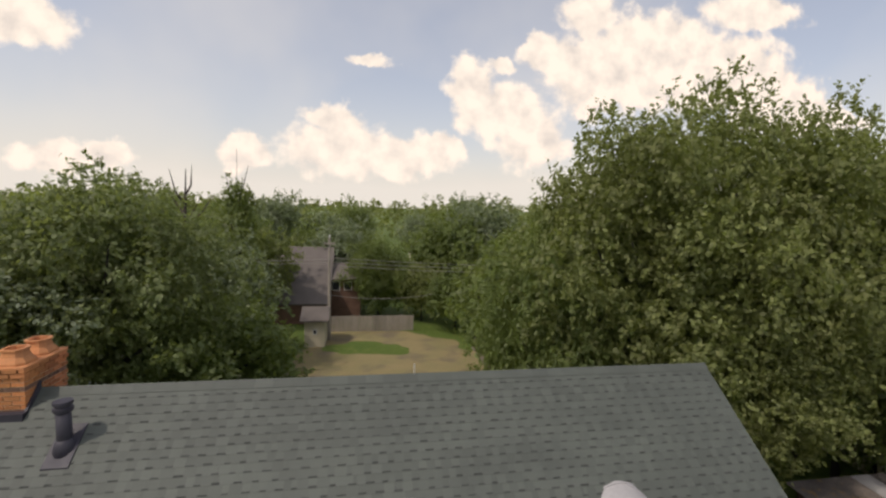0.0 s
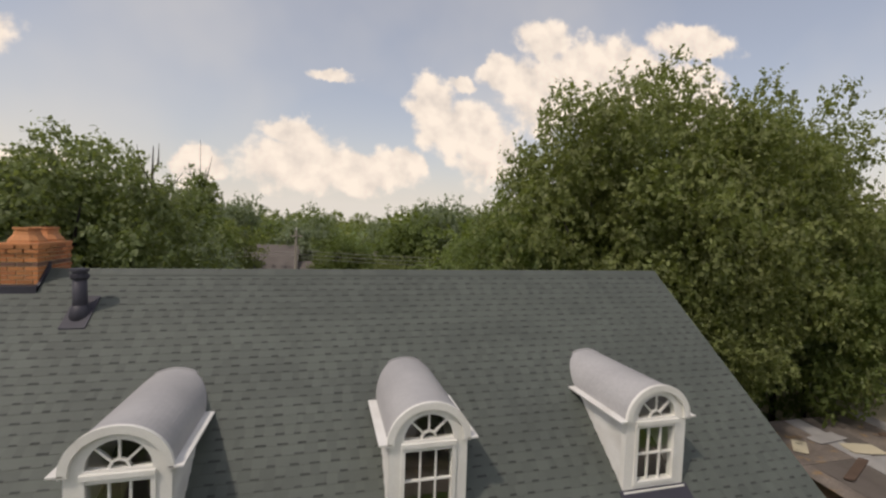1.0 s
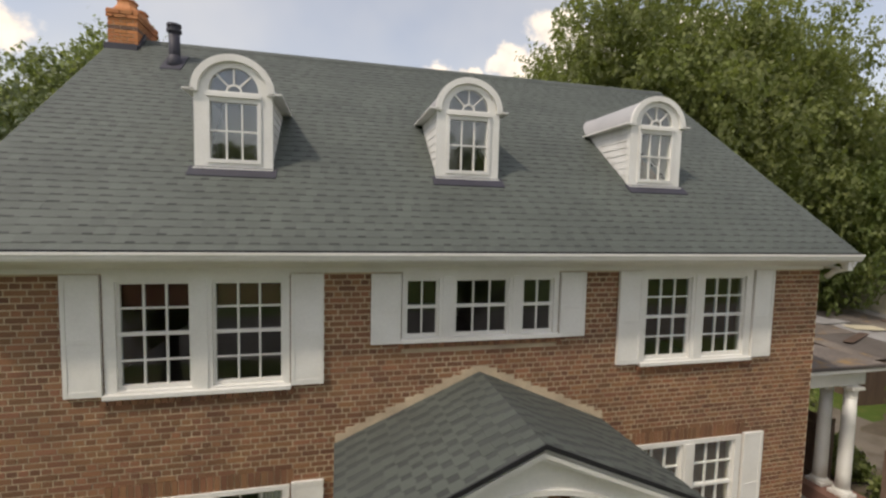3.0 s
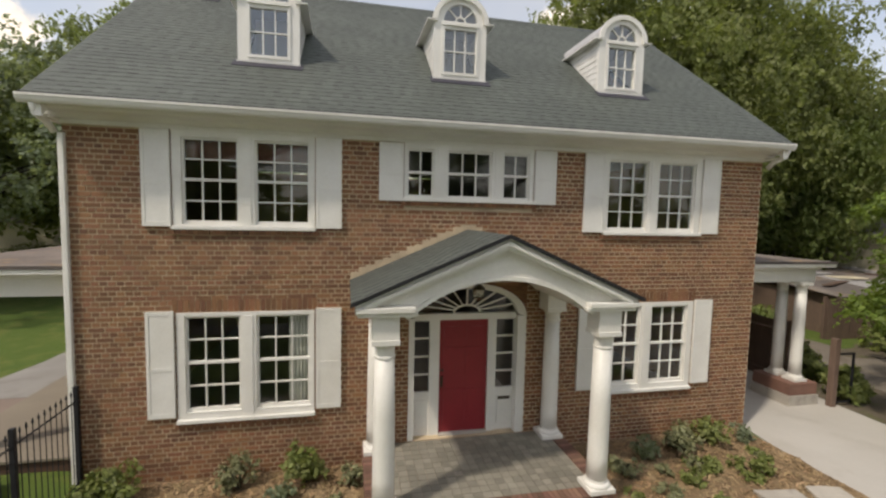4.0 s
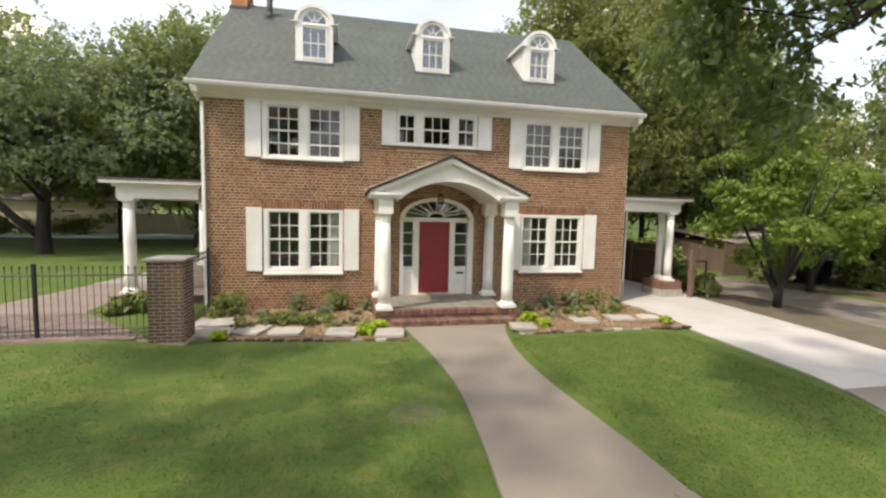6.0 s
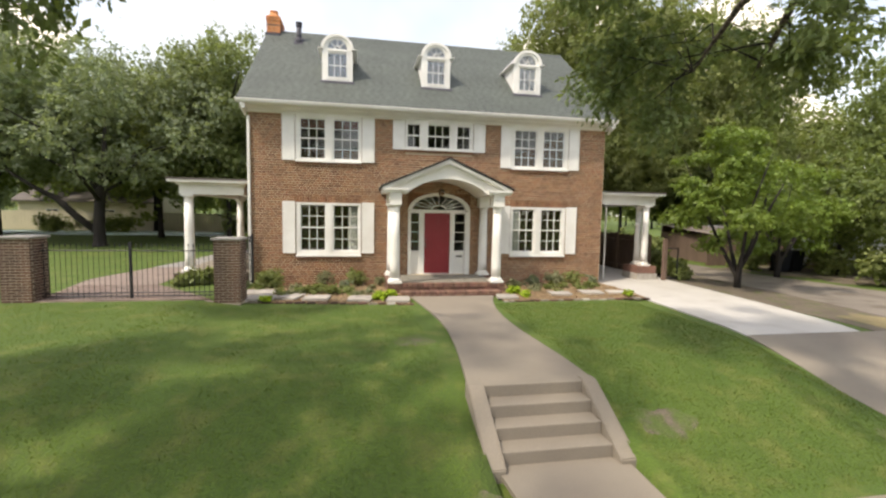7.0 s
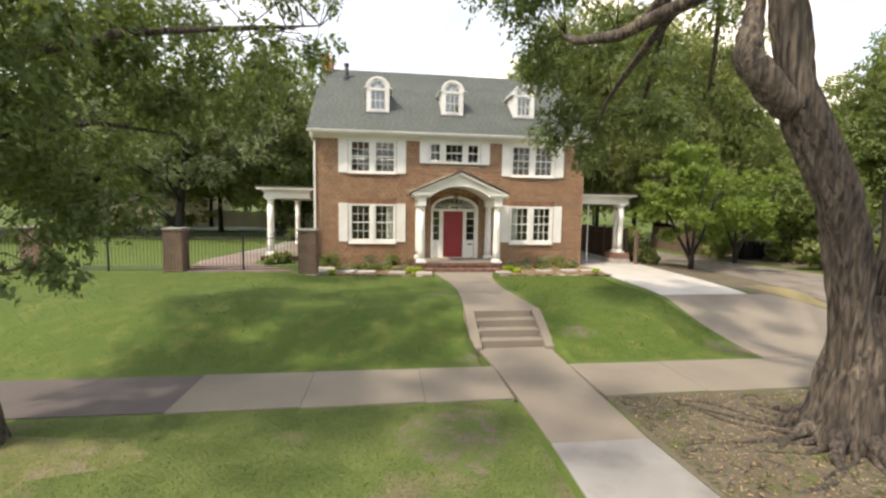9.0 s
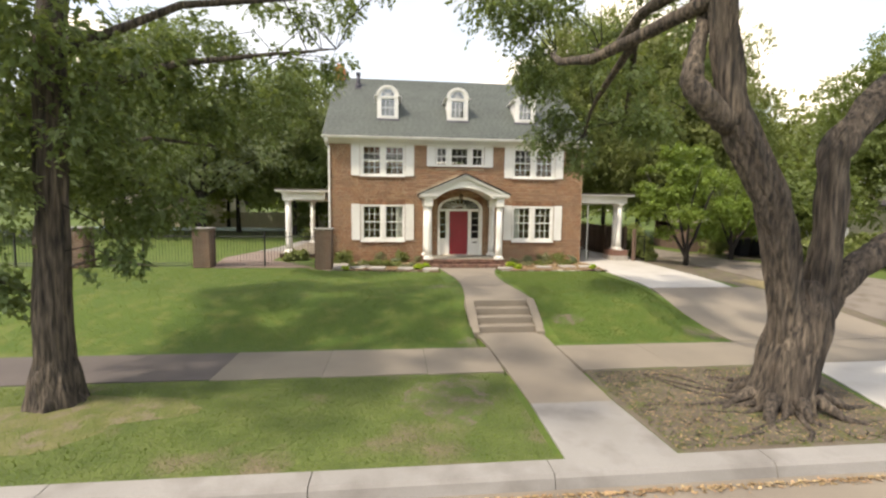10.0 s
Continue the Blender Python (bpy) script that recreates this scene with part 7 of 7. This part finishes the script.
def van(x, y):
    """A pale parked van behind the shrubs of the next plot."""
    v = thing("parked_van", (x, y, 0.0), "pale grey van parked behind shrubs", "van")
    z = 0.05
    bm = prism(bmesh.new(), [(x - 2.3, z + 0.35), (x + 2.3, z + 0.35), (x + 2.3, z + 1.75), (x + 2.15, z + 1.95), (x - 1.1, z + 1.95), (x - 1.75, z + 1.15), (x - 2.3, z + 1.0)], "y", y - 0.9, y + 0.9)
    bmesh.ops.bevel(bm, geom=list(bm.edges), offset=0.06, segments=2, affect="EDGES")
    part("body", bm, VEHICLE_WHITE, v)
    part("side_window", prism(bmesh.new(), [(x - 1.55, z + 1.15), (x - 0.6, z + 1.15), (x - 0.6, z + 1.75), (x - 1.1, z + 1.75)], "y", y - 0.915, y - 0.902), BIN_BLACK, v)
    for wx in (-1.5, 1.5):
        for wy in (-0.8, 0.8):
            bm = bmesh.new()
            tube(bm, [(x + wx, y + wy - 0.1, z + 0.33), (x + wx, y + wy + 0.1, z + 0.33)], [0.33, 0.33], 18)
            w = part("wheel", bm, TYRE, v)
            bm = bmesh.new()
            tube(bm, [(x + wx, y + wy - 0.112, z + 0.33), (x + wx, y + wy + 0.112, z + 0.33)], [0.19, 0.19], 14)
            part("rim", bm, VEHICLE_WHITE, w)


van(20.8, 3.2)

# pool edge on the far side lawn
single("pool_coping", boxes((-34.0, -9.8, 25.0, 25.5, 0.0, 0.42), (-34.0, -9.8, 25.502, 29.0, 0.0, 0.36), bevel=0.02), POOL, (-20, 26, 0.2), "raised pale blue-green pool edge beyond the lawn", "pool")


# ---- buildings of the next plots ----
def small_house(name, x0, x1, y0, y1, wall, eave, ridge, wmat, rmat, label, along="x", windows=(), chimney_at=None):
    h = thing(name, ((x0 + x1) / 2, (y0 + y1) / 2, 0.0), label, "house", "neighbouring buildings")
    part("wall", boxes((x0, x1, y0, y1, -0.1, eave)), wmat, h)
    o = 0.35
    if along == "x":
        ym = (y0 + y1) / 2
        for a, b in ((y0 - o, ym), (y1 + o, ym)):
            part("roof", prism(bmesh.new(), [(a, eave - 0.12), (b, ridge), (b, ridge + 0.12), (a, eave + 0.02)], "x", x0 - o, x1 + o), rmat, h)
        part("gable", prism(bmesh.new(), [(y0, eave), (y1, eave), (ym, ridge - 0.02)], "x", x0 + 0.02, x1 - 0.02), wmat, h)
    else:
        xm = (x0 + x1) / 2
        for a, b in ((x0 - o, xm), (x1 + o, xm)):
            part("roof", prism(bmesh.new(), [(a, eave - 0.12), (b, ridge), (b, ridge + 0.12), (a, eave + 0.02)], "y", y0 - o, y1 + o), rmat, h)
        part("gable", prism(bmesh.new(), [(x0, eave), (x1, eave), (xm, ridge - 0.02)], "y", y0 + 0.02, y1 - 0.02), wmat, h)
    for x, z, w, hh in windows:
        wd = part("window", boxes((x - w / 2, x + w / 2, y0 - 0.05, y0 - 0.001, z, z + hh)), WHITE, h)
        part("pane", boxes((x - w / 2 + 0.08, x + w / 2 - 0.08, y0 - 0.06, y0 - 0.051, z + 0.08, z + hh - 0.08)), BIN_BLACK, wd)
    return h


small_house("neighbour_house", -11.5, -4.7, 43.5, 60.0, 2.4, 2.4, 7.4, BRICK_RED, GREY_ROOF, "house with a broad grey shingle roof behind the yard", "x")
small_house("neighbour_house", -4.4, -1.2, 47.0, 54.0, 4.4, 4.4, 5.6, BRICK_RED, GREY_ROOF, "red brick house wing with white windows", "x", [(-3.9, 3.1, 0.9, 1.0), (-2.6, 3.1, 0.9, 1.0)])
small_house("garden_shed", -5.9, -4.15, 36.2, 39.0, 2.5, 2.5, 3.3, STUCCO, GREY_ROOF, "small cream-white garden shed at the yard's edge", "x", [(-5.0, 1.2, 0.4, 0.5)])
small_house("neighbour_house", 7.0, 15.0, 66.0, 76.0, 5.0, 5.0, 8.6, STUCCO, GREY_ROOF, "pale house with a grey roof among trees", "y")
small_house("neighbour_house", -36.0, -24.0, 36.0, 44.0, 3.0, 3.0, 5.4, STUCCO, GREY_ROOF, "low tan house with a grey roof beyond the pool", "x", [(-33.0, 1.2, 1.2, 1.0), (-28.0, 1.2, 1.2, 1.0)])
small_house("neighbour_house", 24.0, 34.0, 9.0, 20.0, 3.2, 3.2, 5.6, STUCCO, GREY_ROOF, "low tan house beyond the lane", "x")
# raised planter by the yard
pl = thing("raised_planter", (9.6, 33.0, 0.0), "grey raised planter box in the yard", "planter")
part("planter_wall", boxes((8.9, 9.1, 29.5, 35.0, 0.0, 0.9), (9.102, 13.0, 34.8, 35.0, 0.0, 0.9), (12.8, 13.0, 29.5, 34.798, 0.0, 0.9), bevel=0.015), CONCRETE, pl)
part("planter_rail", boxes((8.88, 12.6, 34.7, 34.95, 0.92, 1.02)), WHITE_WORN, pl)
single("marker_post", boxes((2.95, 3.05, 28.9, 29.0, 0.05, 0.9), bevel=0.01), WHITE_WORN, (3.0, 28.95, 0.1), "short white post in the dry yard", "post")


def pole_and_wires():
    x, y = -3.95, 38.4
    p = thing("utility_pole", (x, y, 0.0), "tall grey wooden utility pole", "utility pole")
    part("pole", lathe(bmesh.new(), [(0.16, -0.1), (0.15, 2.0), (0.10, 9.6)], x, y, 12), POLE_WOOD, p)
    part("crossarm", boxes((x - 0.5, x + 0.5, y - 0.16, y - 0.06, 9.0, 9.12)), POLE_WOOD, p)
    part("insulator", lathe(bmesh.new(), [(0.05, 9.6), (0.07, 9.7), (0.04, 9.85)], x, y, 10), WHITE_WORN, p)
    for k, (z, ze, xe) in enumerate([(7.75, 7.0, 30), (7.4, 6.6, 30), (7.05, 6.2, 30), (7.6, 7.6, -40), (7.3, 7.3, -40), (4.3, 3.9, 6.0)]):
        w = thing("overhead_wire", (x, y, z), "thin dark overhead wire from the pole", "wire", "overhead wires")
        pts = []
        for i in range(13):
            s = i / 12
            pts.append((x + (xe - x) * s, y + 2.0 * s, z + (ze - z) * s - 1.6 * s * (1 - s)))
        bm = bmesh.new()
        tube(bm, pts, [0.022] * 13, 5)
        part("cable", bm, CABLE, w)


pole_and_wires()


# bare dead limbs above the left trees
dt = thing("dead_tree", (-10.9, 24.0, 0.2), "bare dead tree top above the foliage", "tree")
bm = bmesh.new()
tube(bm, [(-10.9, 24, 0.0), (-10.9, 24, 9.0), (-10.7, 24, 14.4)], [0.25, 0.16, 0.02], 8)
for a, z, l in ((0.3, 11.2, 1.6), (2.6, 11.8, 1.4), (4.0, 12.4, 1.0), (1.2, 12.8, 1.0), (5.4, 11.0, 1.4)):
    tube(bm, [(-10.8, 24, z), (-10.8 + 0.5 * l * math.cos(a), 24 + 0.5 * l * math.sin(a), z + 0.7), (-10.8 + l * math.cos(a + 0.3), 24 + l * math.sin(a + 0.3), z + 1.9)], [0.07, 0.05, 0.012], 6)
part("crooked_limb", bm, BARK, dt)


# ---- low shed with a patched roof beyond the lane ----
def patched_shed():
    x0, x1, y0, y1 = 16.2, 26.0, 5.9, 10.6
    s = thing("lean_to_shed", (x0, y0, 0.0), "low grey-brown shed with a patched weathered sheet roof", "shed")
    part("front_wall", boxes((x0, x1, y0, y0 + 0.08, -0.05, 1.55)), WOOD_FENCE, s)
    part("back_wall", boxes((x0, x1, y1 - 0.08, y1, -0.05, 1.95)), WOOD_FENCE, s)
    for x in (x0, x1 - 0.08):
        part("side_wall", boxes((x, x + 0.08, y0 + 0.08, y1 - 0.08, -0.05, 1.58)), WOOD_FENCE, s)
    g = random.Random(55)
    rise = (1.98 - 1.58) / (y1 - y0)
    x = x0 - 0.3
    while x < x1 + 0.2:
        w = g.uniform(0.8, 1.2)
        for a, b, lift in ((y0 - 0.35, y0 + 2.3, 0.0), (y0 + 2.1, y1 + 0.3, 0.02)):
            z = lambda y: 1.60 + rise * (y - y0) + lift + 0.012 * (int(x * 7) % 2)
            pr = prism(bmesh.new(), [(a, z(a)), (b, z(b)), (b, z(b) + 0.012), (a, z(a) + 0.012)], "x", x, x + w + 0.05)
            part("roof_sheet", pr, g.choice((FLAT_ROOF, FLAT_ROOF, GREY_ROOF, METAL_ROOF)), s)
        x += w


patched_shed()
for i, (x, y, w, d, turn, m, lab) in enumerate([(18.2, 7.4, 2.4, 0.30, 0.4, WOOD_FENCE, "weathered loose board lying on the shed roof"), (20.1, 8.4, 1.3, 0.8, -0.3, STUCCO, "pale buckled sheet lying on the shed roof"), (21.8, 7.6, 2.8, 0.25, 0.2, WHITE_WORN, "faded white board lying on the shed roof"),
                                                (19.4, 9.3, 1.7, 0.6, 0.1, METAL_ROOF, "grey metal sheet lying on the shed roof"), (23.4, 8.9, 2.2, 0.35, -0.2, WOOD_FENCE, "weathered loose board lying on the shed roof"), (17.5, 9.0, 1.2, 0.5, 0.7, STUCCO, "pale buckled sheet lying on the shed roof")]):
    slab(x, y, w, d, turn, 400 + i, m, 0.04, "loose_board", lab, 1.66 + 0.085 * (y - 5.9), "boards on the shed roof")

# ---- brickwork of the front wall ----
def free_spans(z0, z1):
    """Stretches of the front wall that are brick at this course."""
    cuts = []
    for x0, x1, a, b in OPENINGS[:5]:
        if a - 0.075 < z1 and z0 < b:
            cuts.append((x0, x1))
    d = OPENINGS[5]
    zm = (z0 + z1) / 2
    if zm < 2.56:
        cuts.append((d[0], d[1]))
    elif zm < 3.16:
        h = 1.075 * math.sqrt(max(0, 1 - ((zm - 2.56) / 0.605) ** 2))
        cuts.append((-0.015 - h, -0.015 + h))
    for x0, x1, a, b in LINTELS:
        if a < zm < b:
            cuts.append((x0, x1))
    spans, x = [], HX0
    for a, b in sorted(cuts):
        if a > x:
            spans.append((x, a))
        x = max(x, b)
    spans.append((x, HX1))
    return [s for s in spans if s[1] - s[0] > 0.03]


LINTELS = [(-4.72, -2.58, 2.752, 2.95), (2 * CX + 2.58, 2 * CX + 4.72, 2.752, 2.95)]
FACES5 = ((0, 1, 5, 4), (4, 5, 6, 7), (0, 3, 2, 1), (1, 2, 6, 5), (3, 0, 4, 7))


def brick_corners(x0, x1, z0, z1, y):
    return [(x0, y, z0), (x1, y, z0), (x1, 0.016, z0), (x0, 0.016, z0), (x0, y, z1), (x1, y, z1), (x1, 0.016, z1), (x0, 0.016, z1)]


def front_brickwork():
    rng = random.Random(15)
    course, joint = 0.0772, 0.0165
    singles, verts, faces = [], [], []
    n = int((WALL_TOP + 0.1) / course)
    for k in range(-1, n):
        z0 = k * course + joint
        z1 = (k + 1) * course
        if z0 > WALL_TOP - 0.03:
            break
        header = k % 2 == 1
        phase = 0.056 if header else (0.0 if k % 4 == 0 else 0.1125)
        for a, b in free_spans(z0, z1):
            x = HX0 - phase
            i = 0
            while x < b:
                w = 0.0960 if header else 0.2085
                s, e = max(x, a), min(x + w, b)
                if e - s > 0.02:
                    y = rng.uniform(-0.002, 0.0025)
                    c = (s, e, z0 + rng.uniform(-0.0012, 0.0012), z1 + rng.uniform(-0.0012, 0.0012), y)
                    if -2.18 < s and e < -1.05 and 3.9 < z0 < 5.5 and len(singles) < 290:
                        singles.append(c)
                    else:
                        base = len(verts)
                        verts += brick_corners(*c)
                        faces += [tuple(base + q for q in f) for f in FACES5]
                x += w + joint
                i += 1
    # soldier bricks over the lower windows, rowlock sills under all of them
    for x0, x1, a, b in LINTELS:
        m = round((x1 - x0) / 0.0795)
        for i in range(m):
            s = x0 + (x1 - x0) * i / m
            base = len(verts)
            verts += brick_corners(s + 0.005, s + (x1 - x0) / m - 0.005, a + 0.006, b - 0.004, -0.001 + rng.uniform(-0.002, 0.002))
            faces += [tuple(base + q for q in f) for f in FACES5]
    for x0, x1, a, b in OPENINGS[:5]:
        m = round((x1 - x0 + 0.1) / 0.0795)
        for i in range(m):
            s = x0 - 0.05 + (x1 - x0 + 0.1) * i / m
            base = len(verts)
            verts += brick_corners(s + 0.005, s + (x1 - x0 + 0.1) / m - 0.005, a - 0.072, a - 0.003, -0.045 + rng.uniform(-0.003, 0.003))
            faces += [tuple(base + q for q in f) for f in FACES5]
    tagged(quads("brickwork", verts, faces, BRICK, wall_front), kind="stuff")
    sizes = {}
    org = ORG[wall_front]
    for s, e, z0, z1, y in singles:
        key = round(e - s, 2)
        if key not in sizes:
            me = bpy.data.meshes.new("brick")
            h = key / 2
            me.from_pydata([(p[0], p[1], p[2]) for p in brick_corners(-h, h, -0.0303, 0.0303, 0.0)], [], FACES5)
            me.materials.append(BRICK_PIECE)
            sizes[key] = me
        o = new("brick", sizes[key])
        o.parent = wall_front
        o.location = Vector(((s + e) / 2, y, (z0 + z1) / 2)) - org


front_brickwork()


# ---- shingles of the front slope ----
def front_shingles():
    rng = random.Random(25)
    row = 0.142
    slope = math.hypot(RIDGE_Y - EAVE_Y, RIDGE_Z - EAVE_Z)
    cy, cz = (RIDGE_Y - EAVE_Y) / slope, (RIDGE_Z - EAVE_Z) / slope
    n = int(slope / row)
    verts, faces, dark_v, dark_f, singles = [], [], [], [], []

    def at(x, s, h):
        return (x, EAVE_Y + cy * s - cz * h, EAVE_Z + cz * s + cy * h)

    def tile(vs, fs, x0, x1, s0, s1, h):
        b = len(vs)
        vs += [at(x0, s0, 0), at(x1, s0, 0), at(x1, s1, 0), at(x0, s1, 0), at(x0, s0, h), at(x1, s0, h), at(x1, s1, 0.003), at(x0, s1, 0.003)]
        fs += [tuple(b + q for q in f) for f in ((4, 5, 6, 7), (0, 1, 5, 4), (1, 2, 6, 5), (3, 0, 4, 7))]

    for k in range(n):
        s0, s1 = k * row - 0.01, min((k + 1) * row + 0.012, slope - 0.02)
        y = EAVE_Y + cy * (s0 + s1) / 2
        # lower layer in long strips
        x = RX0 - rng.uniform(0, 0.9)
        while x < RX1:
            a, b = max(x, RX0 - 0.01), min(x + 0.97, RX1 + 0.01)
            pieces = [(a, b)]
            for c in DORMERS:
                if 0.88 < y < 2.45:
                    pieces = [q for p0, p1 in pieces for q in ((p0, min(p1, c - 0.44)), (max(p0, c + 0.44), p1))]
            for p0, p1 in pieces:
                if p1 - p0 > 0.01:
                    tile(verts, faces, p0, p1 - 0.003, s0, s1, 0.005)
            x += 0.97
        # upper tabs, in uneven widths with gaps
        x = RX0 - rng.uniform(0, 0.3)
        while x < RX1:
            w = rng.uniform(0.11, 0.19)
            a, b = max(x, RX0 - 0.01), min(x + w, RX1 + 0.01)
            mid = (a + b) / 2
            if b - a > 0.03 and not any(abs(mid - c) < 0.46 and 0.88 < y < 2.45 for c in DORMERS):
                h = rng.uniform(0.006, 0.009)
                if -2.6 < mid < -0.9 and -0.2 < y < 3.6 and len(singles) < 290:
                    singles.append((a, b, s0, s1, h))
                else:
                    tile(verts, faces, a, b, s0 + rng.uniform(-0.003, 0.003), s1, h)
            # dark dashes low in the gaps stand in for shadow at the tab edges
            gap = rng.uniform(0.08, 0.14)
            if x + w > RX0 and x + w + gap < RX1 and not any(abs(x + w - c) < 0.5 and 0.88 < y < 2.45 for c in DORMERS):
                tile(dark_v, dark_f, x + w - 0.004, x + w + gap + 0.004, s0 + 0.002, s0 + rng.uniform(0.045, 0.070), 0.0062)
            x += w + gap
    tagged(quads("shingles", verts, faces, SHINGLE, roof_front), kind="stuff")
    tagged(quads("shingle_underlay", dark_v, dark_f, SHINGLE_SHADE, roof_front), kind="stuff")
    sizes = {}
    org = ORG[roof_front]
    tilt = math.atan2(cz, cy)
    for a, b, s0, s1, h in singles:
        key = round(b - a, 2)
        if key not in sizes:
            v, f = [], []
            w, d = key / 2, (row + 0.022) / 2
            v = [(-w, -d, 0), (w, -d, 0), (w, d, 0), (-w, d, 0), (-w, -d, 0.0075), (w, -d, 0.0075), (w, d, 0.003), (-w, d, 0.003)]
            me = bpy.data.meshes.new("shingle")
            me.from_pydata(v, [], ((4, 5, 6, 7), (0, 1, 5, 4), (1, 2, 6, 5), (3, 0, 4, 7)))
            me.materials.append(SHINGLE_PIECE)
            sizes[key] = me
        o = new("shingle", sizes[key])
        o.parent = roof_front
        o.location = Vector(at((a + b) / 2, (s0 + s1) / 2, 0)) - org
        o.rotation_euler = (tilt, 0, 0)


# darker shingle colour for the painted shadow dashes
SHINGLE_SHADE = material("asphalt_shingle_shade", (0.050, 0.054, 0.050), 0.95, vary=0.25, scale=1.5, fine=160, bump=0.6, depth=0.004, island=0.2)
front_shingles()


# ---- grass ----
def grass():
    g = np.random.default_rng(81)
    zones = [(-20, -1.3, -10.9, -3.3, 70000, 0.028), (0.95, 5.2, -10.9, -3.4, 30000, 0.028), (-14, -0.95, -15.65, -12.75, 32000, 0.030), (0.75, 4.4, -15.6, -12.8, 1800, 0.04)]
    vs = []
    for x0, x1, y0, y1, n, h in zones:
        x, y = g.uniform(x0, x1, n), g.uniform(y0, y1, n)
        keep = np.ones(n, bool)
        if x0 < -10 and y0 > -12:
            keep = ~((x > -1.35) | ((x > -5.9) & (y > -3.4)))
        x, y = x[keep], y[keep]
        z = np.array([ground_z(a, b) for a, b in zip(x, y)])
        a = g.uniform(0, 6.28, len(x))
        hh, w = h * g.uniform(0.5, 1.3, len(x)), 0.007
        lean = g.normal(scale=1.1, size=(len(x), 2)) * hh[:, None]
        p0 = np.stack([x - np.cos(a) * w, y - np.sin(a) * w, z - 0.004], 1)
        p1 = np.stack([x + np.cos(a) * w, y + np.sin(a) * w, z - 0.004], 1)
        p2 = np.stack([x + lean[:, 0], y + lean[:, 1], z + hh], 1)
        vs.append(np.stack([p0, p1, p2], 1).reshape(-1, 3))
    v = np.concatenate(vs)
    quads("grass", v, np.arange(len(v)).reshape(-1, 3), GRASS_BLADE, label="short green lawn grass", category="grass", kind="stuff")


grass()


def gutter_litter():
    """Dry leaves washed along the kerb."""
    g = np.random.default_rng(91)
    n = 2600
    x = g.uniform(-9, 9, n)
    y = -16.10 - np.abs(g.normal(scale=0.05, size=n)) - 0.06 * (x > -3)
    z = -0.743 + g.uniform(0.002, 0.03, n)
    a, s = g.uniform(0, 6.28, n), g.uniform(0.012, 0.04, n)
    t = g.uniform(-0.012, 0.012, n)
    c, d = np.cos(a) * s, np.sin(a) * s
    v = np.stack([np.stack([x - c, y - d, z - t], 1), np.stack([x + d * 0.6, y - c * 0.6, z], 1), np.stack([x + c, y + d, z + t], 1), np.stack([x - d * 0.6, y + c * 0.6, z], 1)], 1).reshape(-1, 3)
    quads("leaf_litter", v, np.arange(n * 4).reshape(-1, 4), MULCH_CHIP, label="dry brown leaves lying along the kerb", category="leaf litter", kind="stuff")


gutter_litter()


def soil_litter():
    """Twigs, dry leaves and tufts over the trodden soil by the tree."""
    g = np.random.default_rng(93)
    for name, n, mat, lo, hi, slim, label, cat in (("leaf_litter", 2600, MULCH_CHIP, 0.010, 0.030, 0.55, "dry leaves scattered over bare soil", "leaf litter"), ("twig_litter", 700, BARK_DARK, 0.03, 0.13, 0.07, "broken twigs scattered over bare soil", "twigs"),
                                                   ("grass_tuft", 2200, GRASS_BLADE, 0.012, 0.040, 0.16, "thin grass tufts in the bare soil", "grass")):
        x, y = g.uniform(0.75, 5.0, n), g.uniform(-15.6, -12.75, n)
        if name == "grass_tuft":
            x, y = 0.75 + 4.2 * g.random(n) ** 1.5, -15.6 + 2.8 * g.random(n) ** 1.4
        z = np.array([ground_z(a, b) for a, b in zip(x, y)]) + 0.010 + g.uniform(0.0, 0.012, n)
        a, s = g.uniform(0, 6.28, n), g.uniform(lo, hi, n)
        t = g.uniform(-0.3, 0.3, n) * s
        c, d = np.cos(a) * s, np.sin(a) * s
        v = np.stack([np.stack([x - c, y - d, z - t * 0.3], 1), np.stack([x + d * slim, y - c * slim, z], 1), np.stack([x + c, y + d, z + np.abs(t)], 1), np.stack([x - d * slim, y + c * slim, z], 1)], 1).reshape(-1, 3)
        quads(name, v, np.arange(n * 4).reshape(-1, 4), mat, label=label, category=cat, kind="stuff")


soil_litter()
